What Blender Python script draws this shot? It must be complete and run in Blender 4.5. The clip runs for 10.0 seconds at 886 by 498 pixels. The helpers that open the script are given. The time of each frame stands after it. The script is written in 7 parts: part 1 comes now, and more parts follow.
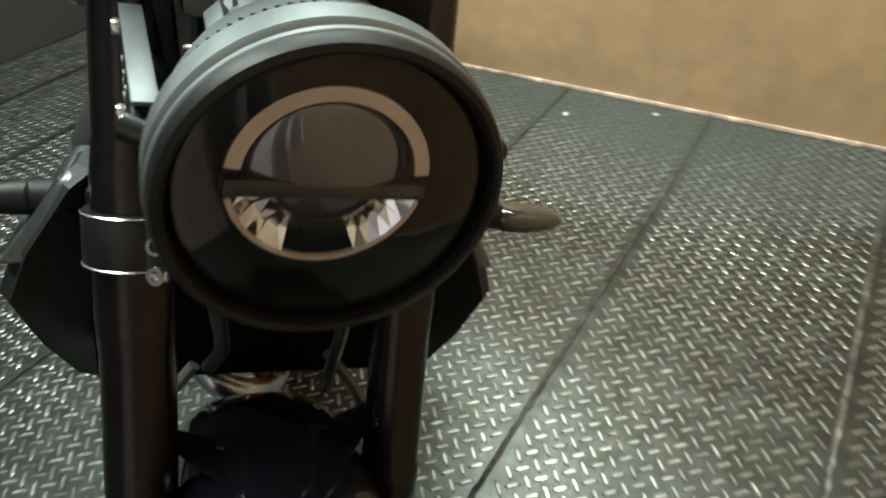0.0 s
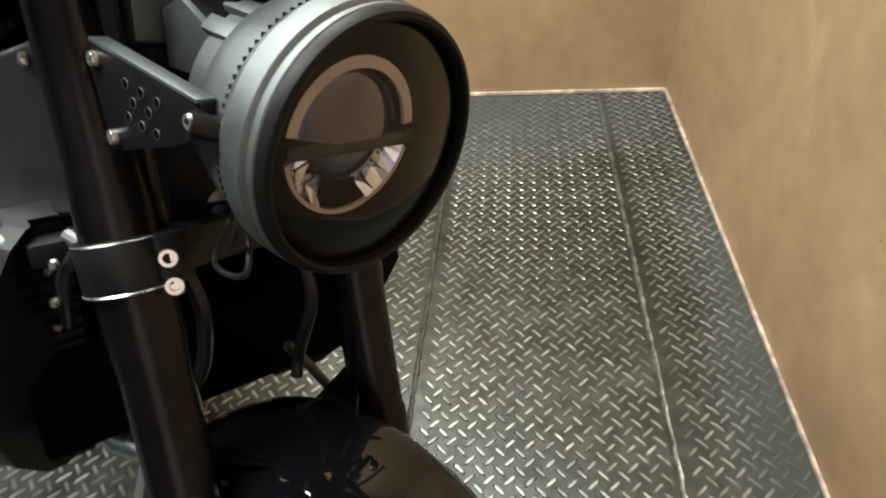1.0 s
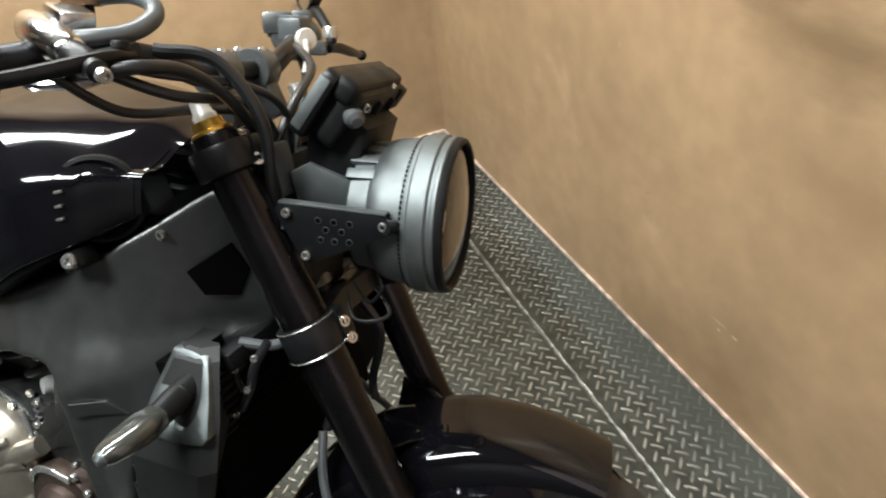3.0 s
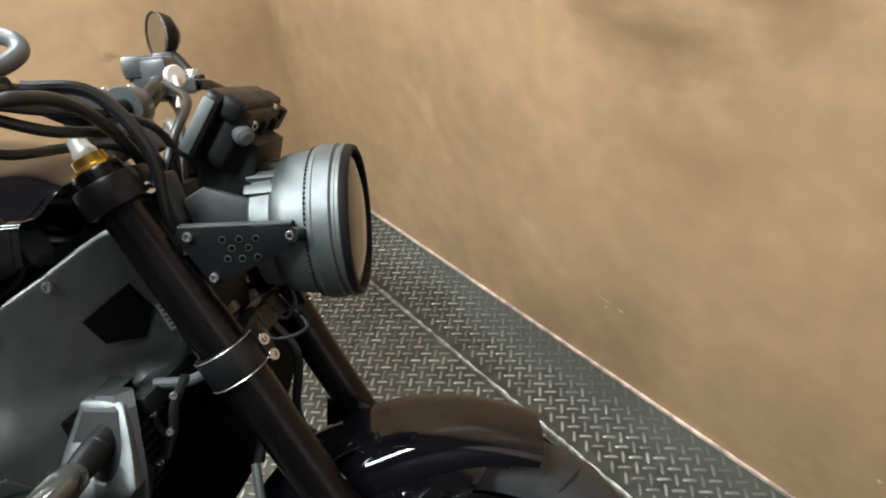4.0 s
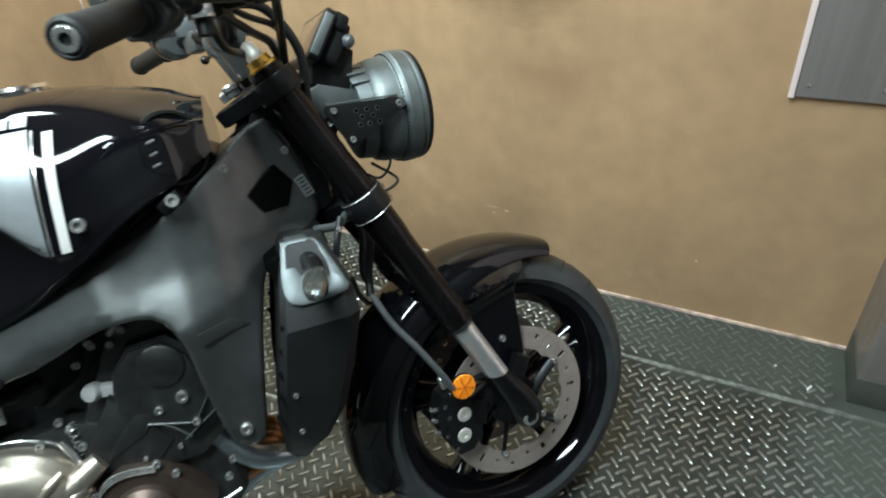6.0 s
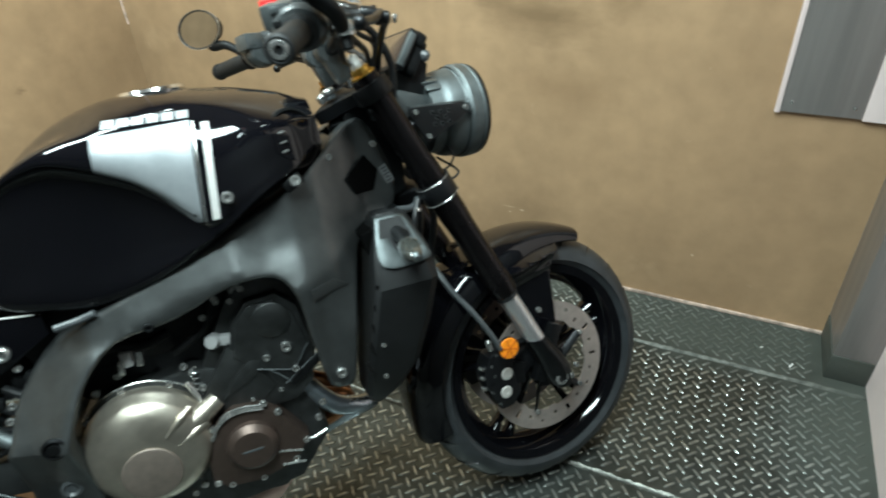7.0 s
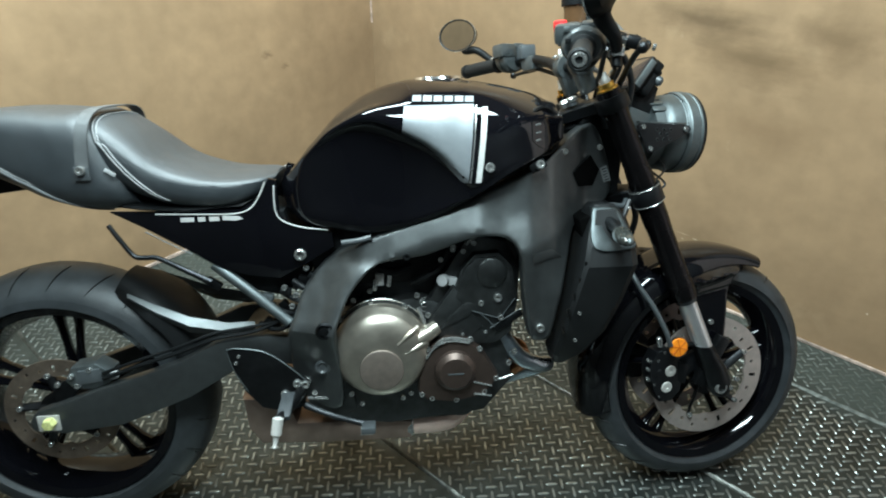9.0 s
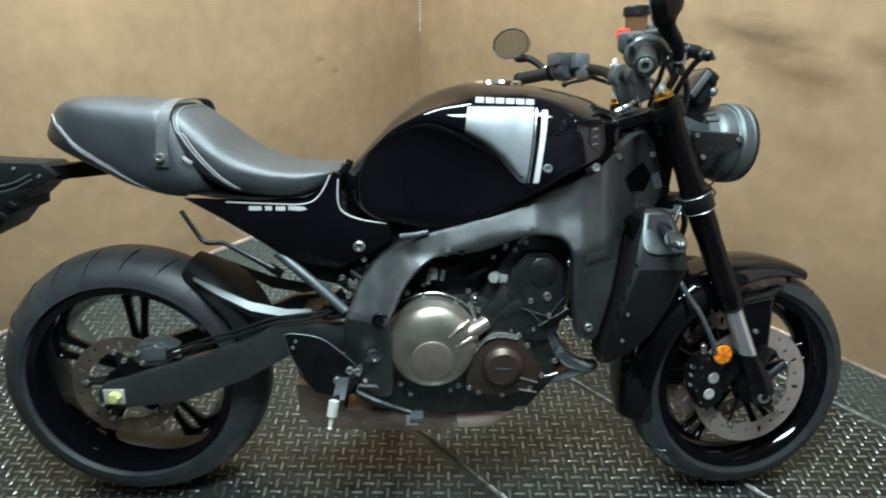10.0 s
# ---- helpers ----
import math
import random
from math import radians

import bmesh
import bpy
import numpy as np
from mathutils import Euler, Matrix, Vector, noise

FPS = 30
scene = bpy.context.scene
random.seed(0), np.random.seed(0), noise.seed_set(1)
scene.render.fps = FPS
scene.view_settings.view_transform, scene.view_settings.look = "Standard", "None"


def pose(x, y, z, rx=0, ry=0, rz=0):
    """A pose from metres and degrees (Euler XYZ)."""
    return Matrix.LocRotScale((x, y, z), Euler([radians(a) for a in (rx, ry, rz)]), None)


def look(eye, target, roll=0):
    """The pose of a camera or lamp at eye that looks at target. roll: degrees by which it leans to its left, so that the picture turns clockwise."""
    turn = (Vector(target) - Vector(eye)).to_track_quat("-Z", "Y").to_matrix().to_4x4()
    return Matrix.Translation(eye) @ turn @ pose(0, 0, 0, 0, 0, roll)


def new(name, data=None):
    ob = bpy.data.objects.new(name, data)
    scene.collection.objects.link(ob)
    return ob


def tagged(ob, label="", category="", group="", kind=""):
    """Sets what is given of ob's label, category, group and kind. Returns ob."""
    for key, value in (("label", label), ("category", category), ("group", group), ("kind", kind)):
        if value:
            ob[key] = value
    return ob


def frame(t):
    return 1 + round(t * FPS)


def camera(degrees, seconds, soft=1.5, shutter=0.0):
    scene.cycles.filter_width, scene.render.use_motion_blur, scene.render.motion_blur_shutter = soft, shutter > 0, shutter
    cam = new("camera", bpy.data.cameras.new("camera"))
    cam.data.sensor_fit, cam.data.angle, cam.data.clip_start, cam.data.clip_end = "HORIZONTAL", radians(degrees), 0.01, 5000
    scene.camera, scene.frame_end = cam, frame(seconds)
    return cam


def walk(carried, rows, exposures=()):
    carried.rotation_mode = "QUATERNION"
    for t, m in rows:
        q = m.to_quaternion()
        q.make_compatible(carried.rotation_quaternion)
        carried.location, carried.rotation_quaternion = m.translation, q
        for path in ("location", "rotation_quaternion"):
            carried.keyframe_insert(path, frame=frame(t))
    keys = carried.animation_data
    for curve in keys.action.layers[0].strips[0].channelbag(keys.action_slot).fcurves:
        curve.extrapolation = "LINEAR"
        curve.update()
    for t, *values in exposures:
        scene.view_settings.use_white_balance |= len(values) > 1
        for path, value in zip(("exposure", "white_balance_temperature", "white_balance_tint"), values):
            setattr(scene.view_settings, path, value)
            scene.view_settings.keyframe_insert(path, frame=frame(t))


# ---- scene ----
# ======== camera and its walk ========
cam = camera(72.4, 10.0, soft=1.9, shutter=0.5)
PATH = [
    (0, (1.897, -0.429, 1.014), (0.69, -1.349, -0.288), -6.0),
    (0.5, (2.027, -0.443, 1.034), (0.603, -0.98, -0.264), -4.9),
    (1, (2.058, -0.531, 1.038), (0.56, -0.767, -0.266), -5.6),
    (1.5, (2.067, -0.597, 1.087), (0.529, -0.564, -0.19), -5.2),
    (2, (2.078, -0.671, 1.165), (0.516, -0.489, -0.07), -6.9),
    (2.2, (2.104, -0.71, 1.19), (0.554, -0.494, -0.056), -7.6),
    (3.3, (2.307, -0.822, 1.238), (0.823, -0.25, 0.026), -8.7),
    (3.5, (2.318, -0.822, 1.221), (0.838, -0.203, 0.026), -9.7),
    (4, (2.301, -0.869, 1.212), (0.926, 0.002, 0.051), -9.1),
    (4.5, (2.287, -0.98, 1.192), (1.038, 0.068, 0.033), -9.4),
    (5, (2.255, -1.16, 1.188), (1.227, 0.119, 0.046), -7.8),
    (5.5, (2.256, -1.323, 1.212), (1.343, 0.033, 0.06), -6.9),
    (5.7, (2.252, -1.377, 1.217), (1.394, 0.004, 0.053), -6.3),
    (6.8, (2.242, -1.652, 1.288), (1.473, -0.196, 0.152), -4.3),
    (7, (2.207, -1.691, 1.298), (1.451, -0.225, 0.167), -3.4),
    (7.5, (2.148, -1.78, 1.316), (1.317, -0.346, 0.198), -2.6),
    (8, (2.168, -1.841, 1.343), (1.242, -0.435, 0.264), -1.0),
    (8.5, (2.175, -1.919, 1.35), (1.132, -0.58, 0.292), -0.2),
    (9, (2.194, -1.978, 1.351), (1.075, -0.711, 0.283), 0.3),
    (9.5, (2.205, -2.022, 1.349), (1.048, -0.745, 0.335), 1.4),
    (10, (2.185, -2.062, 1.346), (0.994, -0.834, 0.31), 1.3),
]
EXPOSURES = [
    (0.0, 0.08, 6000, -6),
    (0.5, 0.04, 6100, -1),
    (1.5, 0.06, 6300, 4),
    (2.0, 0.06, 6200, 4),
    (3.5, 0.0, 5950, 4),
    (4.5, 0.0, 5800, 2),
    (5.5, -0.04, 5500, -3),
    (7.0, -0.12, 5400, -10),
    (8.0, -0.09, 5250, -12),
    (10.0, -0.13, 5200, -7),
]
walk(cam, [(t, look(eye, target, roll)) for t, eye, target, roll in PATH], EXPOSURES)

# ======== light: a closed cabin lit by two strip lights under its ceiling ========
world = bpy.data.worlds.new("world")
scene.world = world
world.use_nodes = True
world.node_tree.nodes["Background"].inputs[0].default_value = (0.5, 0.5, 0.5, 1)
world.node_tree.nodes["Background"].inputs[1].default_value = 0.02
CABIN_X, CABIN_Y, CABIN_Z = 2.60, -3.70, 2.40
STRIPS = [(0.68, -1.24, 64.0), (1.83, -1.55, 67.0)]
STRIP_LENGTH = 1.40
LIGHT_COLOUR = (1.0, 0.96, 0.90)


# ======== materials ========
def material(name, base, rough=0.5, metal=0.0, vary=0.12, scale=30.0, bump=0.0, bump_scale=200.0, coat=0.0, rough_vary=0.08,
             emit=0.0, stretch=(1, 1, 1), transmission=0.0, blotch=0.0, blotch_scale=3.0, spec=0.5, island=0.0, coat_rough=0.04):
    """A surface with variation at two scales, in metres, and fine relief."""
    m = bpy.data.materials.new(name)
    m.use_nodes = True
    t = m.node_tree
    b = t.nodes["Principled BSDF"]
    b.inputs["Metallic"].default_value = metal
    b.inputs["Roughness"].default_value = rough
    b.inputs["Coat Weight"].default_value = coat
    b.inputs["Coat Roughness"].default_value = coat_rough
    b.inputs["Specular IOR Level"].default_value = spec
    b.inputs["Transmission Weight"].default_value = transmission
    b.inputs["Base Color"].default_value = (*base, 1)
    if emit:
        b.inputs["Emission Color"].default_value = (*base, 1)
        b.inputs["Emission Strength"].default_value = emit
        return m
    co = t.nodes.new("ShaderNodeTexCoord")
    mp = t.nodes.new("ShaderNodeMapping")
    mp.inputs["Scale"].default_value = stretch
    t.links.new(co.outputs["Object"], mp.inputs["Vector"])

    def noise_at(size, detail=4.0):
        n = t.nodes.new("ShaderNodeTexNoise")
        n.inputs["Scale"].default_value = size
        n.inputs["Detail"].default_value = detail
        t.links.new(mp.outputs["Vector"], n.inputs["Vector"])
        return n.outputs["Fac"]

    def ranged(sock, lo, hi, a=0.3, z=0.7):
        r = t.nodes.new("ShaderNodeMapRange")
        for i, v in zip(("From Min", "From Max", "To Min", "To Max"), (a, z, lo, hi)):
            r.inputs[i].default_value = v
        t.links.new(sock, r.inputs["Value"])
        return r.outputs["Result"]

    value = ranged(noise_at(scale), 1 - vary, 1 + vary)
    if blotch:
        mul = t.nodes.new("ShaderNodeMath")
        mul.operation = "MULTIPLY"
        t.links.new(value, mul.inputs[0])
        t.links.new(ranged(noise_at(blotch_scale, 6.0), 1 - blotch, 1 + blotch), mul.inputs[1])
        value = mul.outputs[0]
    if island:
        g = t.nodes.new("ShaderNodeNewGeometry")
        mul = t.nodes.new("ShaderNodeMath")
        mul.operation = "MULTIPLY"
        t.links.new(value, mul.inputs[0])
        t.links.new(ranged(g.outputs["Random Per Island"], 1 - island, 1 + island, 0, 1), mul.inputs[1])
        value = mul.outputs[0]
    vec = t.nodes.new("ShaderNodeVectorMath")
    vec.operation = "SCALE"
    vec.inputs[0].default_value = base
    t.links.new(value, vec.inputs["Scale"])
    t.links.new(vec.outputs[0], b.inputs["Base Color"])
    if rough_vary:
        t.links.new(ranged(noise_at(scale * 0.37), max(0.02, rough - rough_vary), min(1, rough + rough_vary)), b.inputs["Roughness"])
    if bump:
        bp = t.nodes.new("ShaderNodeBump")
        bp.inputs["Strength"].default_value = bump
        bp.inputs["Distance"].default_value = 0.002
        t.links.new(noise_at(bump_scale, 5.0), bp.inputs["Height"])
        t.links.new(bp.outputs["Normal"], b.inputs["Normal"])
    return m


def panel_material():
    """Brown laminated board with pale scuffs and darker smudges."""
    m = material("brown_board", (0.365, 0.248, 0.141), 0.42, vary=0.085, scale=15, bump=0.06, bump_scale=420, blotch=0.14, blotch_scale=2.3, spec=0.35)
    t = m.node_tree
    b = t.nodes["Principled BSDF"]
    source = b.inputs["Base Color"].links[0].from_socket
    co = t.nodes.new("ShaderNodeTexCoord")
    for size, low, high, colour, strength in ((5.5, 0.64, 0.78, (0.52, 0.37, 0.22), 0.4), (3.1, 0.62, 0.78, (0.20, 0.13, 0.07), 0.3), (14.0, 0.70, 0.80, (0.54, 0.40, 0.26), 0.5)):
        n = t.nodes.new("ShaderNodeTexNoise")
        n.inputs["Scale"].default_value = size
        n.inputs["Detail"].default_value = 7
        n.inputs["Distortion"].default_value = 0.6
        mp = t.nodes.new("ShaderNodeMapping")
        mp.inputs["Location"].default_value = (size, size * 2, size * 3)
        t.links.new(co.outputs["Object"], mp.inputs["Vector"])
        t.links.new(mp.outputs["Vector"], n.inputs["Vector"])
        r = t.nodes.new("ShaderNodeMapRange")
        for i, v in zip(("From Min", "From Max", "To Min", "To Max"), (low, high, 0, strength)):
            r.inputs[i].default_value = v
        t.links.new(n.outputs["Fac"], r.inputs["Value"])
        mix = t.nodes.new("ShaderNodeMix")
        mix.data_type = "RGBA"
        t.links.new(r.outputs["Result"], mix.inputs["Factor"])
        t.links.new(source, mix.inputs[6])
        mix.inputs[7].default_value = (*colour, 1)
        source = mix.outputs[2]
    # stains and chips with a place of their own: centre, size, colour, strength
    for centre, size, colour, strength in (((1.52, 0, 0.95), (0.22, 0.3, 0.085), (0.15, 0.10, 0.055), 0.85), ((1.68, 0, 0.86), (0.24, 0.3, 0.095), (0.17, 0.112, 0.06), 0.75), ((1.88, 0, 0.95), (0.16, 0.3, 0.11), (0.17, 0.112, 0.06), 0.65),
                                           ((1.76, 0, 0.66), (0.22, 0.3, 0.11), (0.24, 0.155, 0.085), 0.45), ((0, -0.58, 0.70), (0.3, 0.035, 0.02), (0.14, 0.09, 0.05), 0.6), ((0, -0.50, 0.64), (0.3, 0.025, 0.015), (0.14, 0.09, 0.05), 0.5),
                                           ((1.645, 0, 0.231), (0.012, 0.3, 0.004), (0.72, 0.58, 0.42), 1.0), ((1.60, 0, 0.237), (0.034, 0.3, 0.003), (0.62, 0.48, 0.32), 0.8), ((2.199, 0, 0.186), (0.005, 0.3, 0.005), (0.75, 0.62, 0.46), 1.0),
                                           ((1.602, 0, 0.217), (0.006, 0.3, 0.004), (0.70, 0.56, 0.40), 1.0), ((1.328, 0, 0.422), (0.004, 0.3, 0.004), (0.10, 0.07, 0.04), 1.0), ((1.36, 0, 0.33), (0.05, 0.3, 0.05), (0.50, 0.36, 0.22), 0.5)):
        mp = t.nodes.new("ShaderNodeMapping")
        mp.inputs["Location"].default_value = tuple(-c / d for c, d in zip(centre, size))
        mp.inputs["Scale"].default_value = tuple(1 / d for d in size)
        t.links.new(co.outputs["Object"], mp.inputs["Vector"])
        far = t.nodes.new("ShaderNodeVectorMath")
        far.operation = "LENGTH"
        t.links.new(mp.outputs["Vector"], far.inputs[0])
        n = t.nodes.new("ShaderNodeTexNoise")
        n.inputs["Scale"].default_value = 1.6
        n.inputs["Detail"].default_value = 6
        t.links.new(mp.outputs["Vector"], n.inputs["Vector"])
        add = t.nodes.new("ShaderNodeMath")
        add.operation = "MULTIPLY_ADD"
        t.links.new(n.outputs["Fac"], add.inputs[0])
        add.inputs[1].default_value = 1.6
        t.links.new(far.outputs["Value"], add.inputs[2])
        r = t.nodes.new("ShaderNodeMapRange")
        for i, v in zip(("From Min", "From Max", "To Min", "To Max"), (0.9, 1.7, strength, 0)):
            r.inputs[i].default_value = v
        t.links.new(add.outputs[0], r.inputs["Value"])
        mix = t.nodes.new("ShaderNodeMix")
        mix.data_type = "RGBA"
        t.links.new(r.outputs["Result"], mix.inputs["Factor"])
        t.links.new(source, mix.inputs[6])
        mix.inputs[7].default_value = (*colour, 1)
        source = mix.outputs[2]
    t.links.new(source, b.inputs["Base Color"])
    return m


def dusty(m):
    """Dull grey dust trodden over the floor near the walls and the doorway's foot."""
    t = m.node_tree
    b = t.nodes["Principled BSDF"]
    co = t.nodes.new("ShaderNodeTexCoord")
    total = None
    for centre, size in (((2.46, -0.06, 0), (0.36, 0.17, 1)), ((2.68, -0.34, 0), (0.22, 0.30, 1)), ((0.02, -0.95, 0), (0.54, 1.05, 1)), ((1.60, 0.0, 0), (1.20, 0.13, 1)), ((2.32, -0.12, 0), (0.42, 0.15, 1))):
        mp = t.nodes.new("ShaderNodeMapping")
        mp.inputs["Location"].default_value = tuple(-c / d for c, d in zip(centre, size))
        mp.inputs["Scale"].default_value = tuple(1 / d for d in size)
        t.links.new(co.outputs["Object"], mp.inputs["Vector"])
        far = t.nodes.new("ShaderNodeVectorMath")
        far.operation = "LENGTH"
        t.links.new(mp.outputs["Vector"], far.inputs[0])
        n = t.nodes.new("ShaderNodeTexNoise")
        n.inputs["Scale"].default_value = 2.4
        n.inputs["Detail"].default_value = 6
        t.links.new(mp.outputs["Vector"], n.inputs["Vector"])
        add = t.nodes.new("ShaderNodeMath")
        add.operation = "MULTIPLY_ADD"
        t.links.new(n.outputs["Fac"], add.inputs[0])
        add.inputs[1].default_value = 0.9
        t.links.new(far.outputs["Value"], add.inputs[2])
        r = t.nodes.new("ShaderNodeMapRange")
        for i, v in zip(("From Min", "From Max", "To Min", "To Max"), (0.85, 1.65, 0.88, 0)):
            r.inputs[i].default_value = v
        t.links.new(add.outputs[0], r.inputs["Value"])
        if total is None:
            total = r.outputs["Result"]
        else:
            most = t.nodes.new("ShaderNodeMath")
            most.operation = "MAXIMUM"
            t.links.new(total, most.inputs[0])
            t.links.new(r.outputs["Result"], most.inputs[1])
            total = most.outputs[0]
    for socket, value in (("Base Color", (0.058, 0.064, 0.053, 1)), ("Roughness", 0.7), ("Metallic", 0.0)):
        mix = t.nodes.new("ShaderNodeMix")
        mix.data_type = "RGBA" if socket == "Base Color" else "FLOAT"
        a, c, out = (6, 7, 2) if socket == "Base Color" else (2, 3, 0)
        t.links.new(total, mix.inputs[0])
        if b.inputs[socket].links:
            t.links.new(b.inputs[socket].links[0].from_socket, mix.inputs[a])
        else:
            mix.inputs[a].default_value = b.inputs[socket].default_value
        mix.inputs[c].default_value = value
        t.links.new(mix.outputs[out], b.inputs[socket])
    return m


def glass_material(name, tint, rough=0.0):
    m = bpy.data.materials.new(name)
    m.use_nodes = True
    b = m.node_tree.nodes["Principled BSDF"]
    b.inputs["Base Color"].default_value = (*tint, 1)
    b.inputs["Roughness"].default_value = rough
    b.inputs["Transmission Weight"].default_value = 1.0
    b.inputs["IOR"].default_value = 1.25
    return m


BOARD = panel_material()
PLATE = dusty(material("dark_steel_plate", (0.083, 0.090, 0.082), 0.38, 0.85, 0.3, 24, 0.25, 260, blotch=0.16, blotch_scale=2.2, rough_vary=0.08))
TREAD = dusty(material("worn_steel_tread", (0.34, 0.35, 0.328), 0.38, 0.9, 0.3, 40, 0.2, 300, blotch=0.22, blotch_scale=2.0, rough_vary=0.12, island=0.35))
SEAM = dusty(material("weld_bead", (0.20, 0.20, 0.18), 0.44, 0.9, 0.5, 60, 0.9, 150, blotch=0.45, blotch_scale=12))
TRIM = material("pale_pink_sealant", (0.60, 0.47, 0.39), 0.55, vary=0.35, scale=40, bump=0.3, bump_scale=120, blotch=0.5, blotch_scale=5)
DOOR_PINK = material("pale_pink_enamel", (0.74, 0.63, 0.61), 0.35, vary=0.04, scale=8, blotch=0.05)
GREY_STEEL = material("brushed_grey_steel", (0.30, 0.28, 0.27), 0.38, 0.6, 0.08, 60, stretch=(1, 1, 0.05), blotch=0.06)
# For unseen surfaces added to keep the motorcycle's reflections dark.
DARK_WALL = material("unseen_dark_surround", (0.03, 0.03, 0.03), 0.6, vary=0.1, scale=10)
CEILING = material("grey_ceiling", (0.22, 0.21, 0.20), 0.7, vary=0.05, scale=12)
LAMP = material("lit_tube", LIGHT_COLOUR, emit=9.0)
WHITE = material("white_metal", (0.75, 0.74, 0.72), 0.45, vary=0.05)

GLOSS = material("gloss_black_paint", (0.0030, 0.0030, 0.0042), 0.06, vary=0.1, scale=20, rough_vary=0.015, spec=0.5)
SATIN = material("satin_black_paint", (0.030, 0.031, 0.033), 0.38, 0.9, 0.12, 60, 0.06, 900)
FRAME = material("matte_graphite_paint", (0.126, 0.132, 0.133), 0.37, 0.86, 0.08, 50, 0.08, 1400, rough_vary=0.05)
TUBE = material("dark_bronze_fork_tube", (0.026, 0.0235, 0.025), 0.24, 0.9, 0.1, 40)
PLASTIC = material("black_plastic", (0.006, 0.0065, 0.007), 0.5, vary=0.2, scale=60, bump=0.12, bump_scale=900, spec=0.2)
RUBBER = material("tyre_rubber", (0.030, 0.033, 0.036), 0.47, vary=0.25, scale=30, bump=0.22, bump_scale=420, blotch=0.25, blotch_scale=8, spec=0.55)
LEATHER = material("black_leather", (0.024, 0.029, 0.034), 0.52, vary=0.16, scale=40, bump=0.5, bump_scale=620, spec=0.95, coat=0.40, coat_rough=0.38)
STRAP = material("worn_grey_leather", (0.115, 0.118, 0.12), 0.5, vary=0.15, scale=50, bump=0.3, bump_scale=600)
# Lighter than SHROUD: the light on the upward face is put into the colour.
SHROUD_TOP = material("lit_shroud_grey", (0.105, 0.116, 0.118), 0.46, 0.95, 0.12, 40, 0.1, 1100, blotch=0.15, blotch_scale=20)
SHROUD = material("dark_grey_moulding", (0.0085, 0.009, 0.0095), 0.52, 0.0, 0.15, 50, 0.08, 1200, spec=0.34)
STITCH = material("pale_stitching", (0.40, 0.40, 0.40), 0.7)
CHROME = material("polished_steel", (0.72, 0.72, 0.72), 0.16, 1.0, 0.08, 40)
STEEL = material("zinc_bolt", (0.54, 0.54, 0.525), 0.26, 0.85, 0.15, 80)
DISC = material("brushed_brake_disc", (0.46, 0.40, 0.365), 0.38, 0.6, 0.1, 60, 0.1, 400)
GOLD = material("gold_anodised", (0.80, 0.50, 0.10), 0.25, 1.0, 0.08)
BRONZE = material("bronze_engine_cover", (0.50, 0.455, 0.385), 0.36, 0.9, 0.08, 60, 0.08, 900)
CLUTCH_CAP = material("brown_clutch_cap", (0.235, 0.195, 0.165), 0.46, 0.6, 0.1, 80, 0.1, 900)
# Darker copy of DISC: the rear disc's shade is put into its colour.
REAR_DISC = material("shaded_brake_disc", (0.165, 0.130, 0.100), 0.42, 0.6, 0.16, 60, 0.1, 400, blotch=0.3, blotch_scale=14)
BROWN_COVER = material("dark_bronze_cover", (0.095, 0.070, 0.058), 0.38, 0.7, 0.1, 60, 0.08, 900)
ENGINE = material("dark_engine_casting", (0.080, 0.083, 0.083), 0.43, 0.9, 0.2, 50, 0.3, 600)
COLLECTOR = material("browned_exhaust_steel", (0.36, 0.275, 0.225), 0.38, 0.8, 0.2, 20, 0.1, 300, blotch=0.3, blotch_scale=9)
EXHAUST = material("heat_tinted_steel", (0.84, 0.64, 0.54), 0.36, 0.4, 0.2, 20, 0.1, 300, blotch=0.25, blotch_scale=9)
PIPE = material("blued_exhaust_pipe", (0.44, 0.49, 0.55), 0.33, 0.95, 0.2, 25, blotch=0.25, blotch_scale=14)
SILVER = material("silver_tank_paint", (0.255, 0.27, 0.285), 0.40, 0.35, 0.06, 60, coat=0.35, rough_vary=0.03)
MARK_GREY = material("grey_tank_lettering", (0.30, 0.31, 0.32), 0.45, 0.2, 0.06, 60)
STRIPE = material("white_graphic", (0.58, 0.57, 0.55), 0.38, vary=0.05, coat=0.3)
AMBER_DARK = material("dark_amber_facet", (0.62, 0.15, 0.008), 0.3, vary=0.1, scale=120)
ORANGE = material("amber_reflector", (0.95, 0.30, 0.01), 0.18, vary=0.1, scale=120, coat=1.0, spec=0.8)
LAMP_BODY = material("grey_lamp_casting", (0.165, 0.182, 0.185), 0.54, 0.9, 0.08, 60, 0.12, 1100)
LAMP_DARK = material("black_lamp_bowl", (0.004, 0.004, 0.004), 0.3, vary=0.15, coat=0.2)
LABEL = material("grey_rating_label", (0.20, 0.205, 0.21), 0.5, vary=0.15, scale=200)
COATED = material("satin_black_coating", (0.0055, 0.0058, 0.0066), 0.38, vary=0.15, scale=60, bump=0.06, bump_scale=900, spec=0.34)
STANCHION = material("hard_chrome_tube", (0.78, 0.77, 0.78), 0.34, 0.85, 0.04, 60)
# Near-black without gloss: the darkness of unlit hollows put into the colour.
VOID = material("unlit_black", (0.002, 0.002, 0.002), 0.8, vary=0.1, spec=0.05)
CABLE = material("black_cable_sheath", (0.010, 0.0105, 0.0115), 0.40, vary=0.15, scale=60, spec=0.5)
LIGHT_GUIDE = material("cream_light_guide", (0.56, 0.46, 0.37), 0.3, vary=0.08)
